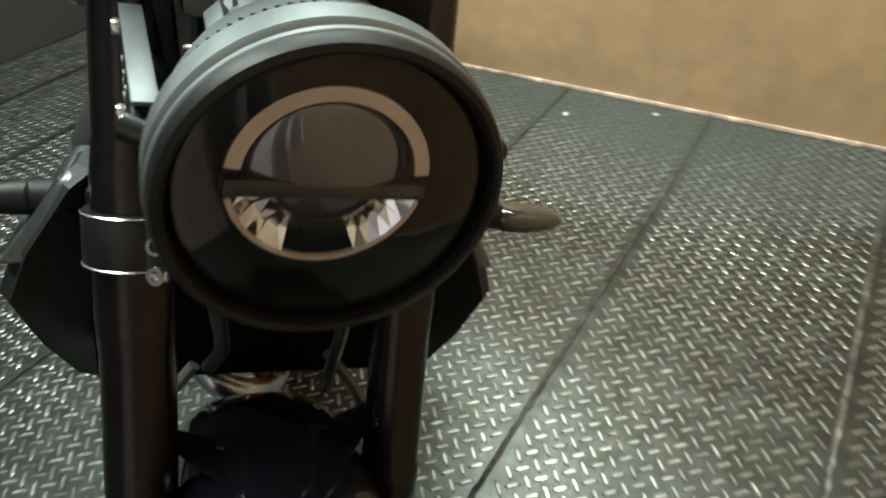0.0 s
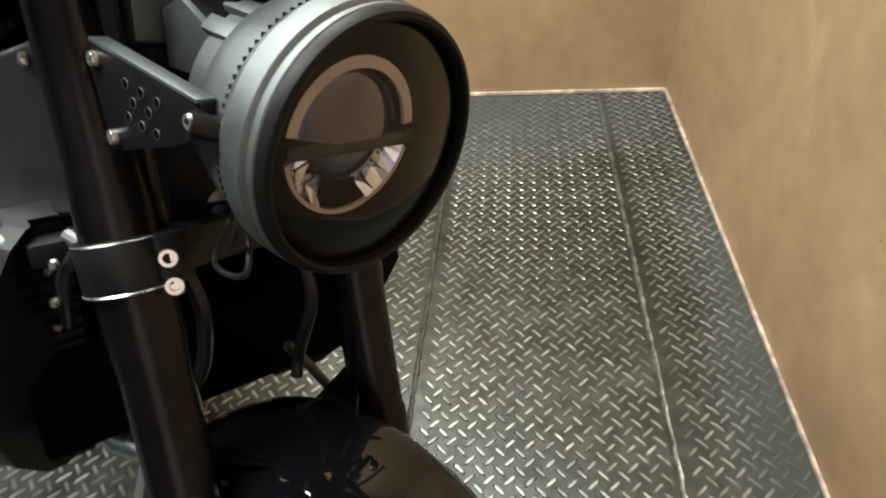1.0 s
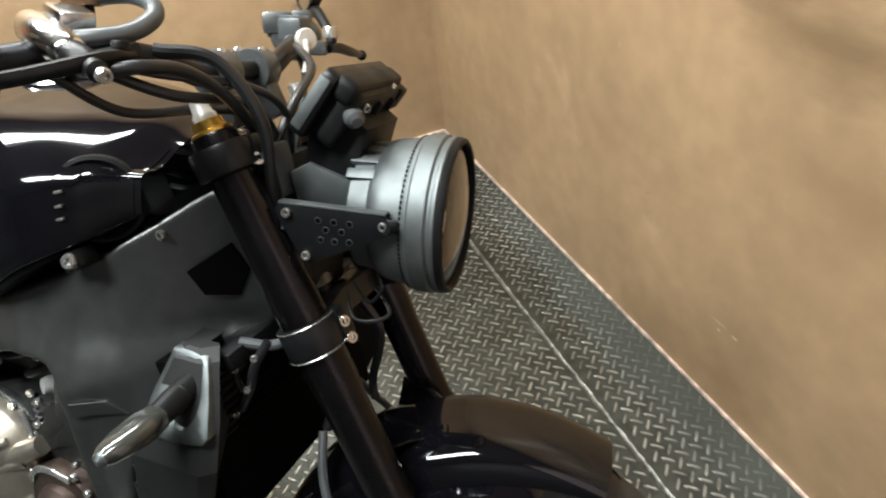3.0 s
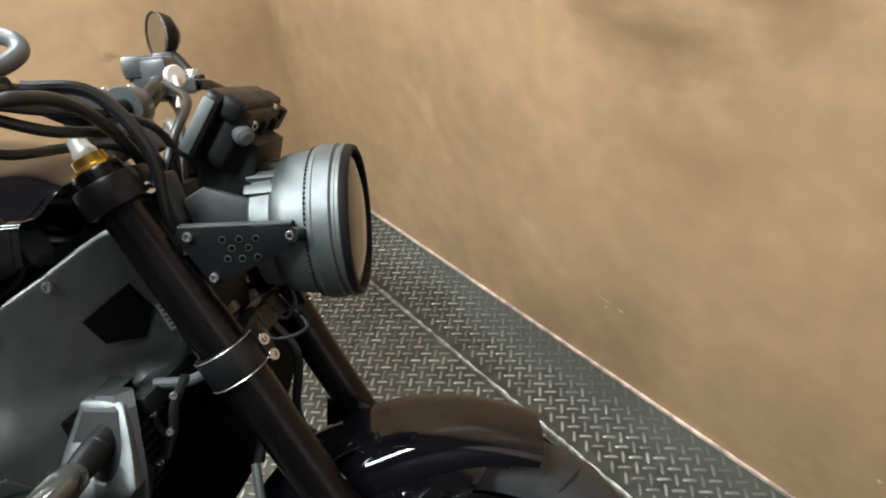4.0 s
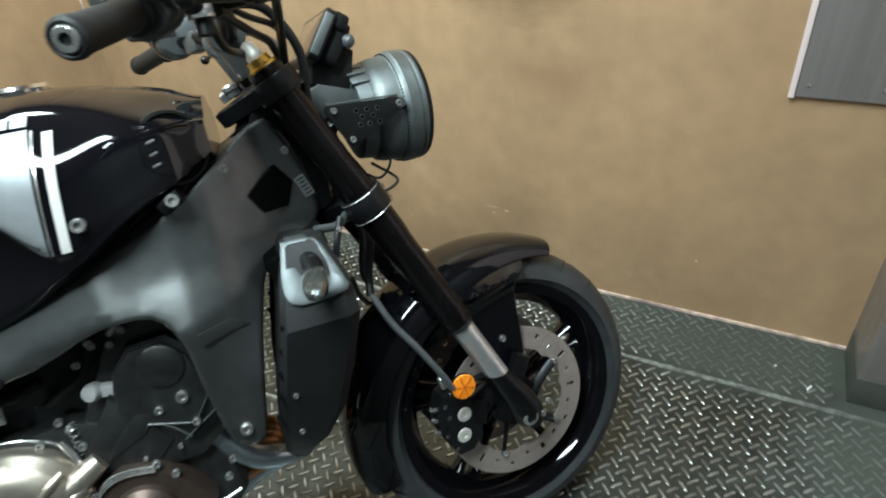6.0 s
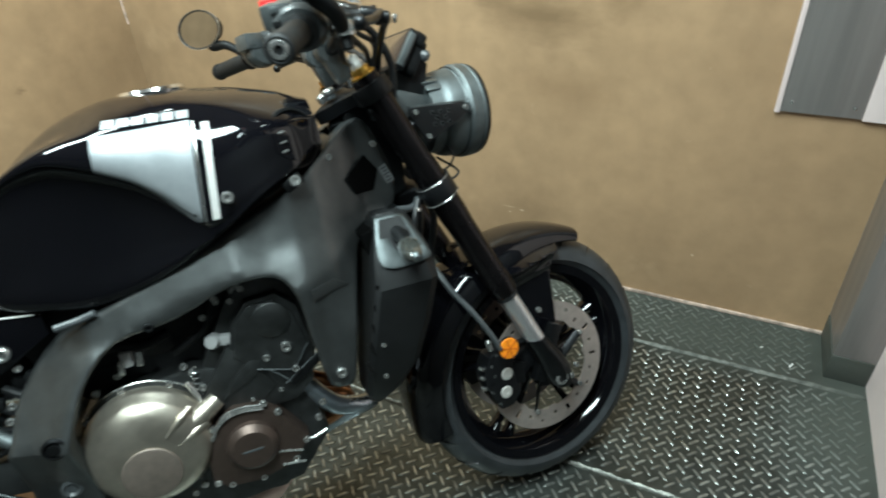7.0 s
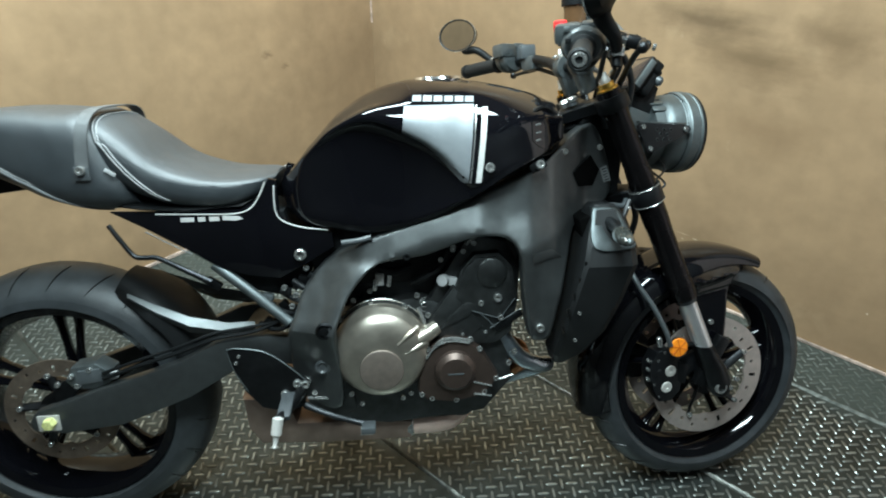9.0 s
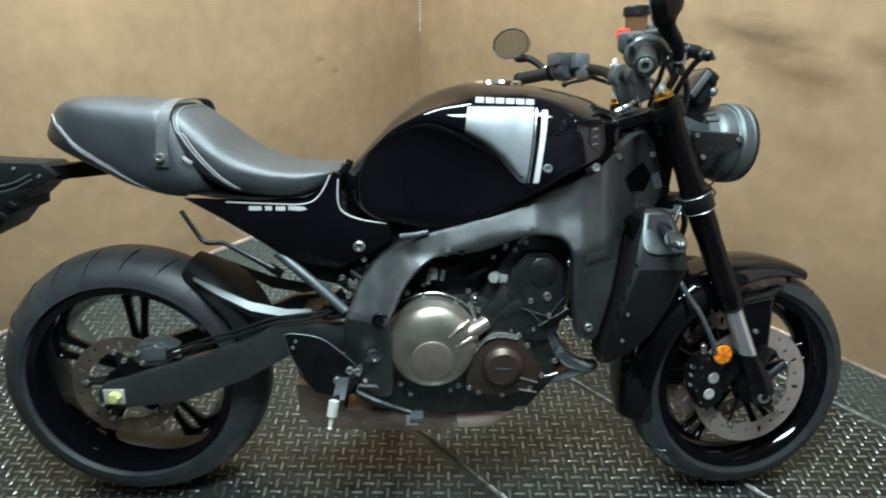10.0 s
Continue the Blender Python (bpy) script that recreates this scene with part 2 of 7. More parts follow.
REFLECTOR = material("mirror_reflector", (0.66, 0.67, 0.72), 0.16, 1.0, 0.02, rough_vary=0.03)
LENS_DARK = material("dark_projector_lens", (0.010, 0.009, 0.036), 0.05, vary=0.05, coat=1.0, spec=0.9, rough_vary=0.0)
CLEAR = glass_material("clear_lens", (0.96, 0.97, 1.0))
SMOKE = material("smoked_lens", (0.036, 0.037, 0.033), 0.14, vary=0.05, coat=0.8)
RED = material("red_switch", (0.75, 0.03, 0.03), 0.35)
GRIP = material("black_grip_rubber", (0.010, 0.0105, 0.011), 0.55, vary=0.2, scale=80, bump=0.2, bump_scale=700, spec=0.35)
SWITCHGEAR = material("dark_switchgear_plastic", (0.050, 0.055, 0.056), 0.34, vary=0.15, scale=80, spec=0.75)
GREY_SWITCH = material("grey_switch_housing", (0.070, 0.076, 0.080), 0.36, vary=0.12, spec=0.6)
SCREEN = material("dark_display", (0.012, 0.012, 0.016), 0.08, coat=1.0)
MIRROR = material("mirror_glass", (0.42, 0.43, 0.44), 0.03, 1.0, 0.0, rough_vary=0.0)
RESERVOIR = material("brown_fluid_reservoir", (0.10, 0.055, 0.025), 0.25, vary=0.1)
COPPER = material("copper_header", (0.34, 0.16, 0.07), 0.34, 0.9, 0.2, 20)
YELLOW_MARK = material("yellow_paint_mark", (0.62, 0.62, 0.24), 0.5, vary=0.3, scale=160)
WHITE_CAP = material("white_caliper_cap", (0.66, 0.64, 0.60), 0.4, 0.4)


# ======== mesh helpers ========
from mathutils.geometry import delaunay_2d_cdt


def smoothed(points, per=6, closed=False):
    """A Catmull-Rom line through the points."""
    p = [Vector(q) for q in points]
    if closed:
        p = [p[-1], *p, p[0], p[1]]
    else:
        p = [2 * p[0] - p[1], *p, 2 * p[-1] - p[-2]]
    out = []
    for a, b, c, d in zip(p, p[1:], p[2:], p[3:]):
        for k in range(per):
            u = k / per
            out.append(0.5 * (2 * b + (c - a) * u + (2 * a - 5 * b + 4 * c - d) * u * u + (3 * b - a - 3 * c + d) * u ** 3))
    if not closed:
        out.append(p[-2])
    return out


def catmull(values, f):
    """A smooth value at the fractional index f of a row of numbers or points."""
    i = max(0, min(int(f), len(values) - 2))
    u = f - i
    p = [values[max(0, min(len(values) - 1, i + k))] for k in (-1, 0, 1, 2)]
    return 0.5 * (2 * p[1] + (p[2] - p[0]) * u + (2 * p[0] - 5 * p[1] + 4 * p[2] - p[3]) * u * u + (3 * p[1] - p[0] - 3 * p[2] + p[3]) * u ** 3)


def blend(table, x):
    for (xa, *va), (xb, *vb) in zip(table, table[1:]):
        if x <= xb:
            u = max(0.0, (x - xa) / (xb - xa))
            return [p + (q - p) * u for p, q in zip(va, vb)]
    return list(table[-1][1:])


def loft(bm, rings, cap=True, wrap=True, join=False):
    """A skin over rings of equal count; join closes the last ring to the first."""
    made = [[bm.verts.new(q) for q in ring] for ring in rings]
    n = len(made[0])
    pairs = list(zip(made, made[1:])) + ([(made[-1], made[0])] if join else [])
    for a, b in pairs:
        for k in range(n if wrap else n - 1):
            bm.faces.new((a[k], a[(k + 1) % n], b[(k + 1) % n], b[k]))
    if cap and wrap and not join:
        bm.faces.new(list(reversed(made[0])))
        bm.faces.new(made[-1])
    return bm


def facing(origin, way):
    """The matrix that takes local z to the given way."""
    return Matrix.Translation(origin) @ Vector(way).to_track_quat("Z", "Y").to_matrix().to_4x4()


def lathe(bm, profile, m, n=32, cap=True, flat=1.0):
    """profile: rows of radius and height along local z of m."""
    loft(bm, [[m @ Vector((r * math.cos(2 * math.pi * k / n), flat * r * math.sin(2 * math.pi * k / n), h)) for k in range(n)] for r, h in profile], cap)
    return bm


def tube(bm, points, radius, n=12, per=6, closed=False, oval=1.0):
    line = smoothed(points, per, closed) if per > 1 else [Vector(q) for q in points]
    radii = radius if isinstance(radius, (list, tuple)) else [radius, radius]
    ahead = (line[1] - line[0]).normalized()
    side = ahead.orthogonal().normalized()
    rings = []
    for k, q in enumerate(line):
        a = line[max(k - 1, 0)]
        b = line[min(k + 1, len(line) - 1)]
        if closed:
            a, b = line[k - 1], line[(k + 1) % len(line)]
        ahead = (b - a).normalized()
        side = (side - ahead * side.dot(ahead)).normalized()
        up = ahead.cross(side)
        f = k / (len(line) - 1) * (len(radii) - 1)
        i = min(int(f), len(radii) - 2)
        r = radii[i] + (radii[i + 1] - radii[i]) * (f - i)
        rings.append([q + r * (math.cos(2 * math.pi * j / n) * side + oval * math.sin(2 * math.pi * j / n) * up) for j in range(n)])
    return loft(bm, rings, join=closed)


def box(bm, centre, size, turn=None, bevel=0.0):
    m = Matrix.Translation(centre) @ (turn.to_4x4() if turn else Matrix()) @ Matrix.Diagonal((*size, 1))
    made = bmesh.ops.create_cube(bm, size=1, matrix=m)
    if bevel:
        edges = list({e for v in made["verts"] for e in v.link_edges})
        bmesh.ops.bevel(bm, geom=edges, offset=bevel, segments=2, affect="EDGES", profile=0.6)
    return bm


def outlined(points, per):
    return [(v.x, v.z) for v in smoothed([(x, 0, z) for x, z in points], per, True)] if per > 1 else points


def prism(bm, points, y0, y1, bevel=0.003, per=1, bend=None, cuts=0):
    """A plate with the outline (x, z) between two planes of y; bend shifts y by x and z."""
    outline = outlined(points, per)
    work = bmesh.new()
    face = work.faces.new([work.verts.new((x, y0, z)) for x, z in outline])
    bmesh.ops.recalc_face_normals(work, faces=[face])
    ext = bmesh.ops.extrude_face_region(work, geom=[face])
    for v in ext["geom"]:
        if isinstance(v, bmesh.types.BMVert):
            v.co.y = y1
    bmesh.ops.recalc_face_normals(work, faces=work.faces[:])
    if bevel:
        edges = [e for e in work.edges if abs(e.verts[0].co.y - e.verts[1].co.y) < 1e-6]
        bmesh.ops.bevel(work, geom=edges, offset=bevel, segments=2, affect="EDGES", profile=0.6)
    if bend:
        bmesh.ops.triangulate(work, faces=[f for f in work.faces if len(f.verts) > 4])
        if cuts:
            bmesh.ops.subdivide_edges(work, edges=[e for e in work.edges if e.calc_length() > 0.05], cuts=cuts, use_grid_fill=True)
            bmesh.ops.triangulate(work, faces=[f for f in work.faces if len(f.verts) > 4])
        for v in work.verts:
            v.co.y += bend(v.co.x, v.co.z)
    return merge(bm, work)


def oval_plate(points, centre, radii, tilt, bend, side, thick=0.005, n=48):
    """A plate with rounded corners and an oval hole through it; bend gives y by x and z."""
    outline = outlined(points, 4)
    rings = []
    for k in range(n):
        a = 2 * math.pi * k / n
        far = None
        dx, dz = math.cos(a), math.sin(a)
        for p, q in zip(outline, outline[1:] + outline[:1]):
            ex, ez = q[0] - p[0], q[1] - p[1]
            det = dx * ez - dz * ex
            if abs(det) > 1e-12:
                u = ((p[0] - centre[0]) * ez - (p[1] - centre[1]) * ex) / det
                v = ((p[0] - centre[0]) * dz - (p[1] - centre[1]) * dx) / det
                if u > 0 and -1e-6 <= v <= 1 + 1e-6 and (far is None or u > far):
                    far = u
        ca, sa = math.cos(a - tilt), math.sin(a - tilt)
        near = min(1 / math.hypot(ca / radii[0], sa / radii[1]), far - 0.004)
        section = [(near, -thick - 0.004), (near, -0.001), (near + 0.0012, 0.0), (far - 0.004, 0.0), (far - 0.001, -0.0012), (far, -0.004), (far, -thick - 0.012)]
        rings.append([(centre[0] + r * dx, bend(centre[0] + r * dx, centre[1] + r * dz) + side * d, centre[1] + r * dz) for r, d in section])
    bm = bmesh.new()
    return loft(bm, rings, join=True)


def inside(q, outline):
    """Whether the point lies in the outline, and how far it is from its edge."""
    hit, near = False, 1e9
    for a, b in zip(outline, outline[1:] + outline[:1]):
        if (a[1] > q[1]) != (b[1] > q[1]) and q[0] < (b[0] - a[0]) * (q[1] - a[1]) / (b[1] - a[1]) + a[0]:
            hit = not hit
        ax, az, bx, bz = a[0], a[1], b[0] - a[0], b[1] - a[1]
        u = max(0.0, min(1.0, ((q[0] - ax) * bx + (q[1] - az) * bz) / (bx * bx + bz * bz + 1e-12)))
        near = min(near, math.hypot(q[0] - ax - u * bx, q[1] - az - u * bz))
    return hit, near


def casting(points, half, depth, round_edge=0.008, step=0.009, side=-1):
    """A curved cast shell with the outline (x, z): half(x, z) is its outer half width, its rim is rounded and its back open-walled."""
    outline = []
    for a, b in zip(points, points[1:] + points[:1]):
        n = max(1, round(math.hypot(b[0] - a[0], b[1] - a[1]) / step))
        outline += [(a[0] + (b[0] - a[0]) * k / n, a[1] + (b[1] - a[1]) * k / n) for k in range(n)]
    pts = list(outline)
    area = sum(a[0] * b[1] - b[0] * a[1] for a, b in zip(outline, outline[1:] + outline[:1]))
    turn = 1 if area > 0 else -1
    for off in (0.12, 0.35, 0.65, 1.0):
        o = off * round_edge
        for k, q in enumerate(outline):
            a, b = outline[k - 1], outline[(k + 1) % len(outline)]
            dx, dz = b[0] - a[0], b[1] - a[1]
            ln = math.hypot(dx, dz)
            r = (q[0] - turn * dz / ln * o, q[1] + turn * dx / ln * o)
            hit, near = inside(r, outline)
            if hit and near > o * 0.93:
                pts.append(r)
    xs, zs = [q[0] for q in outline], [q[1] for q in outline]
    for i in range(int((max(xs) - min(xs)) / step)):
        for j in range(int((max(zs) - min(zs)) / step)):
            q = (min(xs) + (i + 0.5 * (j % 2)) * step, min(zs) + j * step)
            hit, near = inside(q, outline)
            if hit and near > round_edge + step * 0.45:
                pts.append(q)
    n = len(outline)
    flat, _, tris, _, _, _ = delaunay_2d_cdt([Vector(q) for q in pts], [(k, (k + 1) % n) for k in range(n)], [list(range(n))] if turn > 0 else [list(reversed(range(n)))], 1, 1e-6)
    bm = bmesh.new()
    made = []
    for q in flat:
        _, near = inside((q.x, q.y), outline)
        c = max(0.0, round_edge - near)
        made.append(bm.verts.new((q.x, side * (half(q.x, q.y) - (round_edge - math.sqrt(max(0.0, round_edge ** 2 - c * c)))), q.y)))
    for t in tris:
        if len(set(t)) == 3:
            bm.faces.new([made[k] for k in t])
    rim = [e for e in bm.edges if len(e.link_faces) == 1]
    back = bmesh.ops.extrude_edge_only(bm, edges=rim)
    for v in back["geom"]:
        if isinstance(v, bmesh.types.BMVert):
            v.co.y -= side * depth
    return bm


def merge(bm, other, m=None):
    mesh = bpy.data.meshes.new("join")
    if m is not None:
        other.transform(m)
    other.to_mesh(mesh)
    other.free()
    bm.from_mesh(mesh)
    bpy.data.meshes.remove(mesh)
    return bm


def body(bm, stations, n=28, power=2.4):
    """A rounded body along x: rows of x, middle z, half width, height above and below the middle, and lean of the section."""
    rings = []
    for x, z, w, up, down, lean in stations:
        ring = []
        for k in range(n):
            a = 2 * math.pi * k / n
            c, s = math.cos(a), math.sin(a)
            dz = (up if s > 0 else down) * math.copysign(abs(s) ** (2 / power), s)
            ring.append((x + lean * dz, w * math.copysign(abs(c) ** (2 / power), c), z + dz))
        rings.append(ring)
    return loft(bm, rings)


def finish(bm, name, mat, sharp=0.6):
    bmesh.ops.recalc_face_normals(bm, faces=bm.faces[:])
    for f in bm.faces:
        f.smooth = True
    for e in bm.edges:
        e.smooth = len(e.link_faces) == 2 and e.calc_face_angle(0) < sharp
    mesh = bpy.data.meshes.new(name)
    bm.to_mesh(mesh)
    bm.free()
    mesh.materials.append(mat)
    return mesh


def part(name, bm, mat, parent, label="", sharp=0.6):
    ob = new(name, finish(bm, name, mat, sharp))
    ob.parent = parent
    return tagged(ob, label)


def new_bm():
    return bmesh.new()


def structure(name, bm, mat, label, category):
    return tagged(new(name, finish(bm, name, mat)), label, category, kind="structure")


# ======== the cabin ========
def block(x0, x1, y0, y1, z0, z1, bevel=0.0):
    return box(new_bm(), ((x0 + x1) / 2, (y0 + y1) / 2, (z0 + z1) / 2), (x1 - x0, y1 - y0, z1 - z0), bevel=bevel)


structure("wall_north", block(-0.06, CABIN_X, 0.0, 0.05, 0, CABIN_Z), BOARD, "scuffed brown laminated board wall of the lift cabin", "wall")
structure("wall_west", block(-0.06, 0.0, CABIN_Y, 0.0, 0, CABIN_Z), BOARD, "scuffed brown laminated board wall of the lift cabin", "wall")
# Added out of view: a dark wall for the paintwork to reflect.
structure("unseen_south_wall", block(-0.06, 2.95, CABIN_Y - 0.05, CABIN_Y, 0, CABIN_Z), DARK_WALL, "unseen dark wall added behind the viewpoint to keep reflections dark", "wall")
structure("wall_return", block(CABIN_X, 2.74, -0.188, 0.05, 0, CABIN_Z, 0.003), GREY_STEEL, "narrow grey steel return beside the lift doorway", "wall")
structure("trim_return", block(2.5970, 2.6985, -0.1915, -0.0095, 0.0005, 0.082, 0.002), PLATE, "dusty dark kick plate round the foot of the return", "trim")
structure("wall_east", block(2.70, 2.74, -0.62, -0.189, 0, CABIN_Z), DOOR_PINK, "pale pink enamelled jamb of the lift doorway", "wall")
# Added out of view: a dark panel that cuts reflected light.
structure("unseen_east_panel", block(2.745, 2.785, CABIN_Y, -0.56, 0, CABIN_Z), DARK_WALL, "unseen dark panel added beyond the jamb to keep reflections dark", "door")
structure("ceiling", block(-0.06, 2.95, CABIN_Y - 0.05, 0.05, CABIN_Z, CABIN_Z + 0.05), CEILING, "plain grey painted cabin ceiling", "ceiling")
structure("trim_north", block(0.0, CABIN_X, -0.008, -0.001, 0.001, 0.012, 0.002), TRIM, "thin pale pink sealant strip at the wall's foot", "trim")
structure("trim_corner", block(0.001, 0.006, -0.006, -0.001, 0.74, CABIN_Z), TRIM, "thin pale sealant in the upper corner between the walls", "trim")
structure("trim_west", block(0.001, 0.010, CABIN_Y, -0.009, 0.001, 0.014, 0.002), TRIM, "thin pale pink sealant strip at the wall's foot", "trim")

floor = tagged(new("floor"), "worn dark steel chequer plate floor with raised bars", "floor", kind="structure")
SEAM_Y = [0.0, -0.2405, -0.7406, -1.231, -1.746, -2.25, -2.75, -3.25, CABIN_Y]
rng = random.Random(4)
PITCH = 0.0371


def lozenge(x, y, way, verts, faces):
    """One raised bar of the chequer pattern, with sloped flanks."""
    c, s = math.cos(way), math.sin(way)
    long_, wide, high = 0.0165, 0.0036, 0.0019
    base = [(-1, 0), (-0.62, -1), (0.62, -1), (1, 0), (0.62, 1), (-0.62, 1)]
    n = len(verts)
    for k, z in ((1.0, 0.0), (0.72, high)):
        for u, v in base:
            a, b = u * long_ * k, v * wide * k
            verts.append((x + a * c - b * s, y + a * s + b * c, z))
    for i in range(6):
        j = (i + 1) % 6
        faces.append((n + i, n + j, n + 6 + j, n + 6 + i))
    faces.append(tuple(n + 6 + i for i in range(6)))


for y1, y0 in zip(SEAM_Y, SEAM_Y[1:]):
    part("floor_plate", block(-0.06, 2.95, y0 + 0.002, y1 - 0.002, -0.02, 0.0), PLATE, floor)
    verts, faces = [], []
    for i in range(-1, int(2.72 / PITCH) + 1):
        for j in range(int(-y1 / PITCH), int(-y0 / PITCH) + 2):
            for off, way in ((0.0, math.pi / 4), (PITCH / 2, -math.pi / 4)):
                x, y = 0.0009 + i * PITCH + off, -0.0006 - j * PITCH + off
                if 0.012 < x < 2.69 and y0 + 0.019 < y < y1 - 0.019 and not (x > 2.57 and y > -0.21):
                    lozenge(x, y, way, verts, faces)
    mesh = bpy.data.meshes.new("plate_tread")
    mesh.from_pydata(verts, [], faces)
    mesh.materials.append(TREAD)
    tread = new("plate_tread", mesh)
    tread.parent = floor
    tagged(tread, "raised worn steel bars of the chequer plate", kind="stuff")

for y in SEAM_Y[1:-1]:
    bm = new_bm()
    line = [(0.01 + 2.68 * k / 240, y + rng.uniform(-0.0011, 0.0011), 0.0006 + rng.uniform(-0.0006, 0.0009)) for k in range(241)]
    tube(bm, line, [rng.uniform(0.0070, 0.0105) for _ in range(len(line))], n=8, per=1, oval=0.28)
    part("weld_seam", bm, SEAM, floor, "rough weld bead between two plates")


def ceiling_light(x, y, watts):
    root = tagged(new("ceiling_light"), "white surface-mounted strip light on the cabin ceiling", "ceiling light", "ceiling lights")
    root.location = (x, y, CABIN_Z)
    part("housing", box(new_bm(), (0, 0, -0.025), (0.24, STRIP_LENGTH + 0.06, 0.05), bevel=0.008), WHITE, root)
    part("diffuser", box(new_bm(), (0, 0, -0.056), (0.19, STRIP_LENGTH, 0.014), bevel=0.005), LAMP, root, "glowing white strip diffuser")
    lamp = bpy.data.lights.new("strip_glow", "AREA")
    lamp.shape, lamp.size, lamp.size_y, lamp.energy, lamp.color = "RECTANGLE", 0.18, STRIP_LENGTH, watts, LIGHT_COLOUR
    glow = new("strip_glow", lamp)
    glow.location = (x, y, CABIN_Z - 0.07)


for x, y, watts in STRIPS:
    ceiling_light(x, y, watts)


def control_panel():
    root = tagged(new("control_panel"), "grey steel control panel with pale pink edges on the wall", "control panel")
    root.location = (2.325, 0, 0.672)
    part("left_edge", block(-0.012, 0.0, -0.016, -0.001, 0.0, 1.2, 0.002), DOOR_PINK, root, "pale pink edge strip")
    part("face_plate", block(0.0005, 0.180, -0.013, -0.001, 0.003, 1.2, 0.002), GREY_STEEL, root, "plain grey steel face plate")
    part("right_edge", block(0.1805, 0.272, -0.016, -0.001, 0.0, 1.2, 0.002), DOOR_PINK, root, "broad pale pink edge")
    for x in (0.022, 0.158):
        part("screw", lathe(new_bm(), [(0.004, 0), (0.004, 0.002), (0.002, 0.003)], facing((x, -0.0135, 0.03), (0, -1, 0)), 12), STEEL, root)


control_panel()


def scrap(x, y, long_, wide, turn):
    """A crumpled crumb of pale paper."""
    bm = new_bm()
    box(bm, (0, 0, wide * 0.3), (long_, wide, wide * 0.5), Matrix.Rotation(0.12, 3, "X"), wide * 0.15)
    for v in bm.verts:
        v.co += Vector((math.sin(v.co.y * 900), math.cos(v.co.x * 700), 0)) * 0.0008
    ob = tagged(new("paper_scrap", finish(bm, "paper_scrap", WHITE)), "small crumpled scrap of white paper on the floor", "litter", "scraps on the floor")
    ob.matrix_world = pose(x, y, 0.0008, 0, 0, turn)


for x, y, long_, wide, turn in ((0.191, -1.159, 0.020, 0.012, 30), (0.068, -0.896, 0.014, 0.009, 70), (2.519, -0.180, 0.020, 0.005, 62), (2.44, -0.13, 0.007, 0.004, 20)):
    scrap(x, y, long_, wide, turn)


# ======== the motorcycle: x ahead from the rear axle, y to its left, z up from the ground ========
bike = tagged(new("motorcycle"), "black naked motorcycle with round headlight, leaning on its side stand", "motorcycle")
bike.matrix_world = Matrix.Translation((0.9443, -1.8306, 0.001)) @ pose(0, 0, 0, -16.4, 0, 46.28)
HEAD = Vector((1.155, 0, 0.93))
RAKE = Vector((-math.sin(radians(25)), 0, math.cos(radians(25))))
STEER = Matrix.Translation(HEAD) @ Matrix.Rotation(radians(8.4), 4, RAKE) @ Matrix.Translation(-HEAD)
FRONT, REAR = Vector((1.488, 0, 0.291)), Vector((0.0, 0, 0.315))
OUT = (0, -1, 0)


def steered(bm):
    bm.transform(STEER)
    return bm


def bolt_mesh(name, r, h, mat):
    """A round-headed bolt with a hexagon socket, along local z."""
    bm = new_bm()
    lathe(bm, [(r, 0), (r, h * 0.7), (r * 0.85, h), (r * 0.5, h), (r * 0.45, h * 0.45), (0.0004, h * 0.45)], Matrix(), 14)
    return finish(bm, name, mat)


BOLT = bolt_mesh("bolt", 0.0065, 0.006, STEEL)
BOLT_MID = bolt_mesh("bolt_mid", 0.0052, 0.0045, STEEL)
BOLT_YOKE = bolt_mesh("bolt_yoke", 0.0076, 0.006, CHROME)
BOLT_SMALL = bolt_mesh("bolt_small", 0.0042, 0.004, STEEL)
BOLT_BIG = bolt_mesh("bolt_big", 0.0095, 0.008, STEEL)
BOLT_BLACK = bolt_mesh("bolt_black", 0.0075, 0.006, PLASTIC)


def bolt(parent, place, way=OUT, mesh=BOLT, turned=False):
    ob = new("bolt", mesh)
    ob.parent = parent
    m = facing(place, way)
    ob.matrix_local = STEER @ m if turned else m
    return ob


def thing_part(name, label=""):
    """An empty part of the motorcycle that gathers its own pieces."""
    ob = new(name)
    ob.parent = bike
    return tagged(ob, label)


# ---- wheels ----
def tyre(centre, radius, width, rim):
    """Round tread, flat shoulders, sidewalls down to the rim."""
    prof = []
    half = width / 2
    for k in range(13):
        a = math.pi * (k / 12 - 0.5) * 0.94
        prof.append((radius - half * 0.98 * (1 - math.cos(a)) * 0.92, half * math.sin(a)))
    prof = [(rim - 0.004, -half * 0.66), (rim + 0.010, -half * 0.80), (rim + 0.026, -half * 0.96), *prof, (rim + 0.026, half * 0.96), (rim + 0.010, half * 0.80), (rim - 0.004, half * 0.66)]
    return lathe(new_bm(), prof, facing(centre, (0, 1, 0)), 96, cap=False)


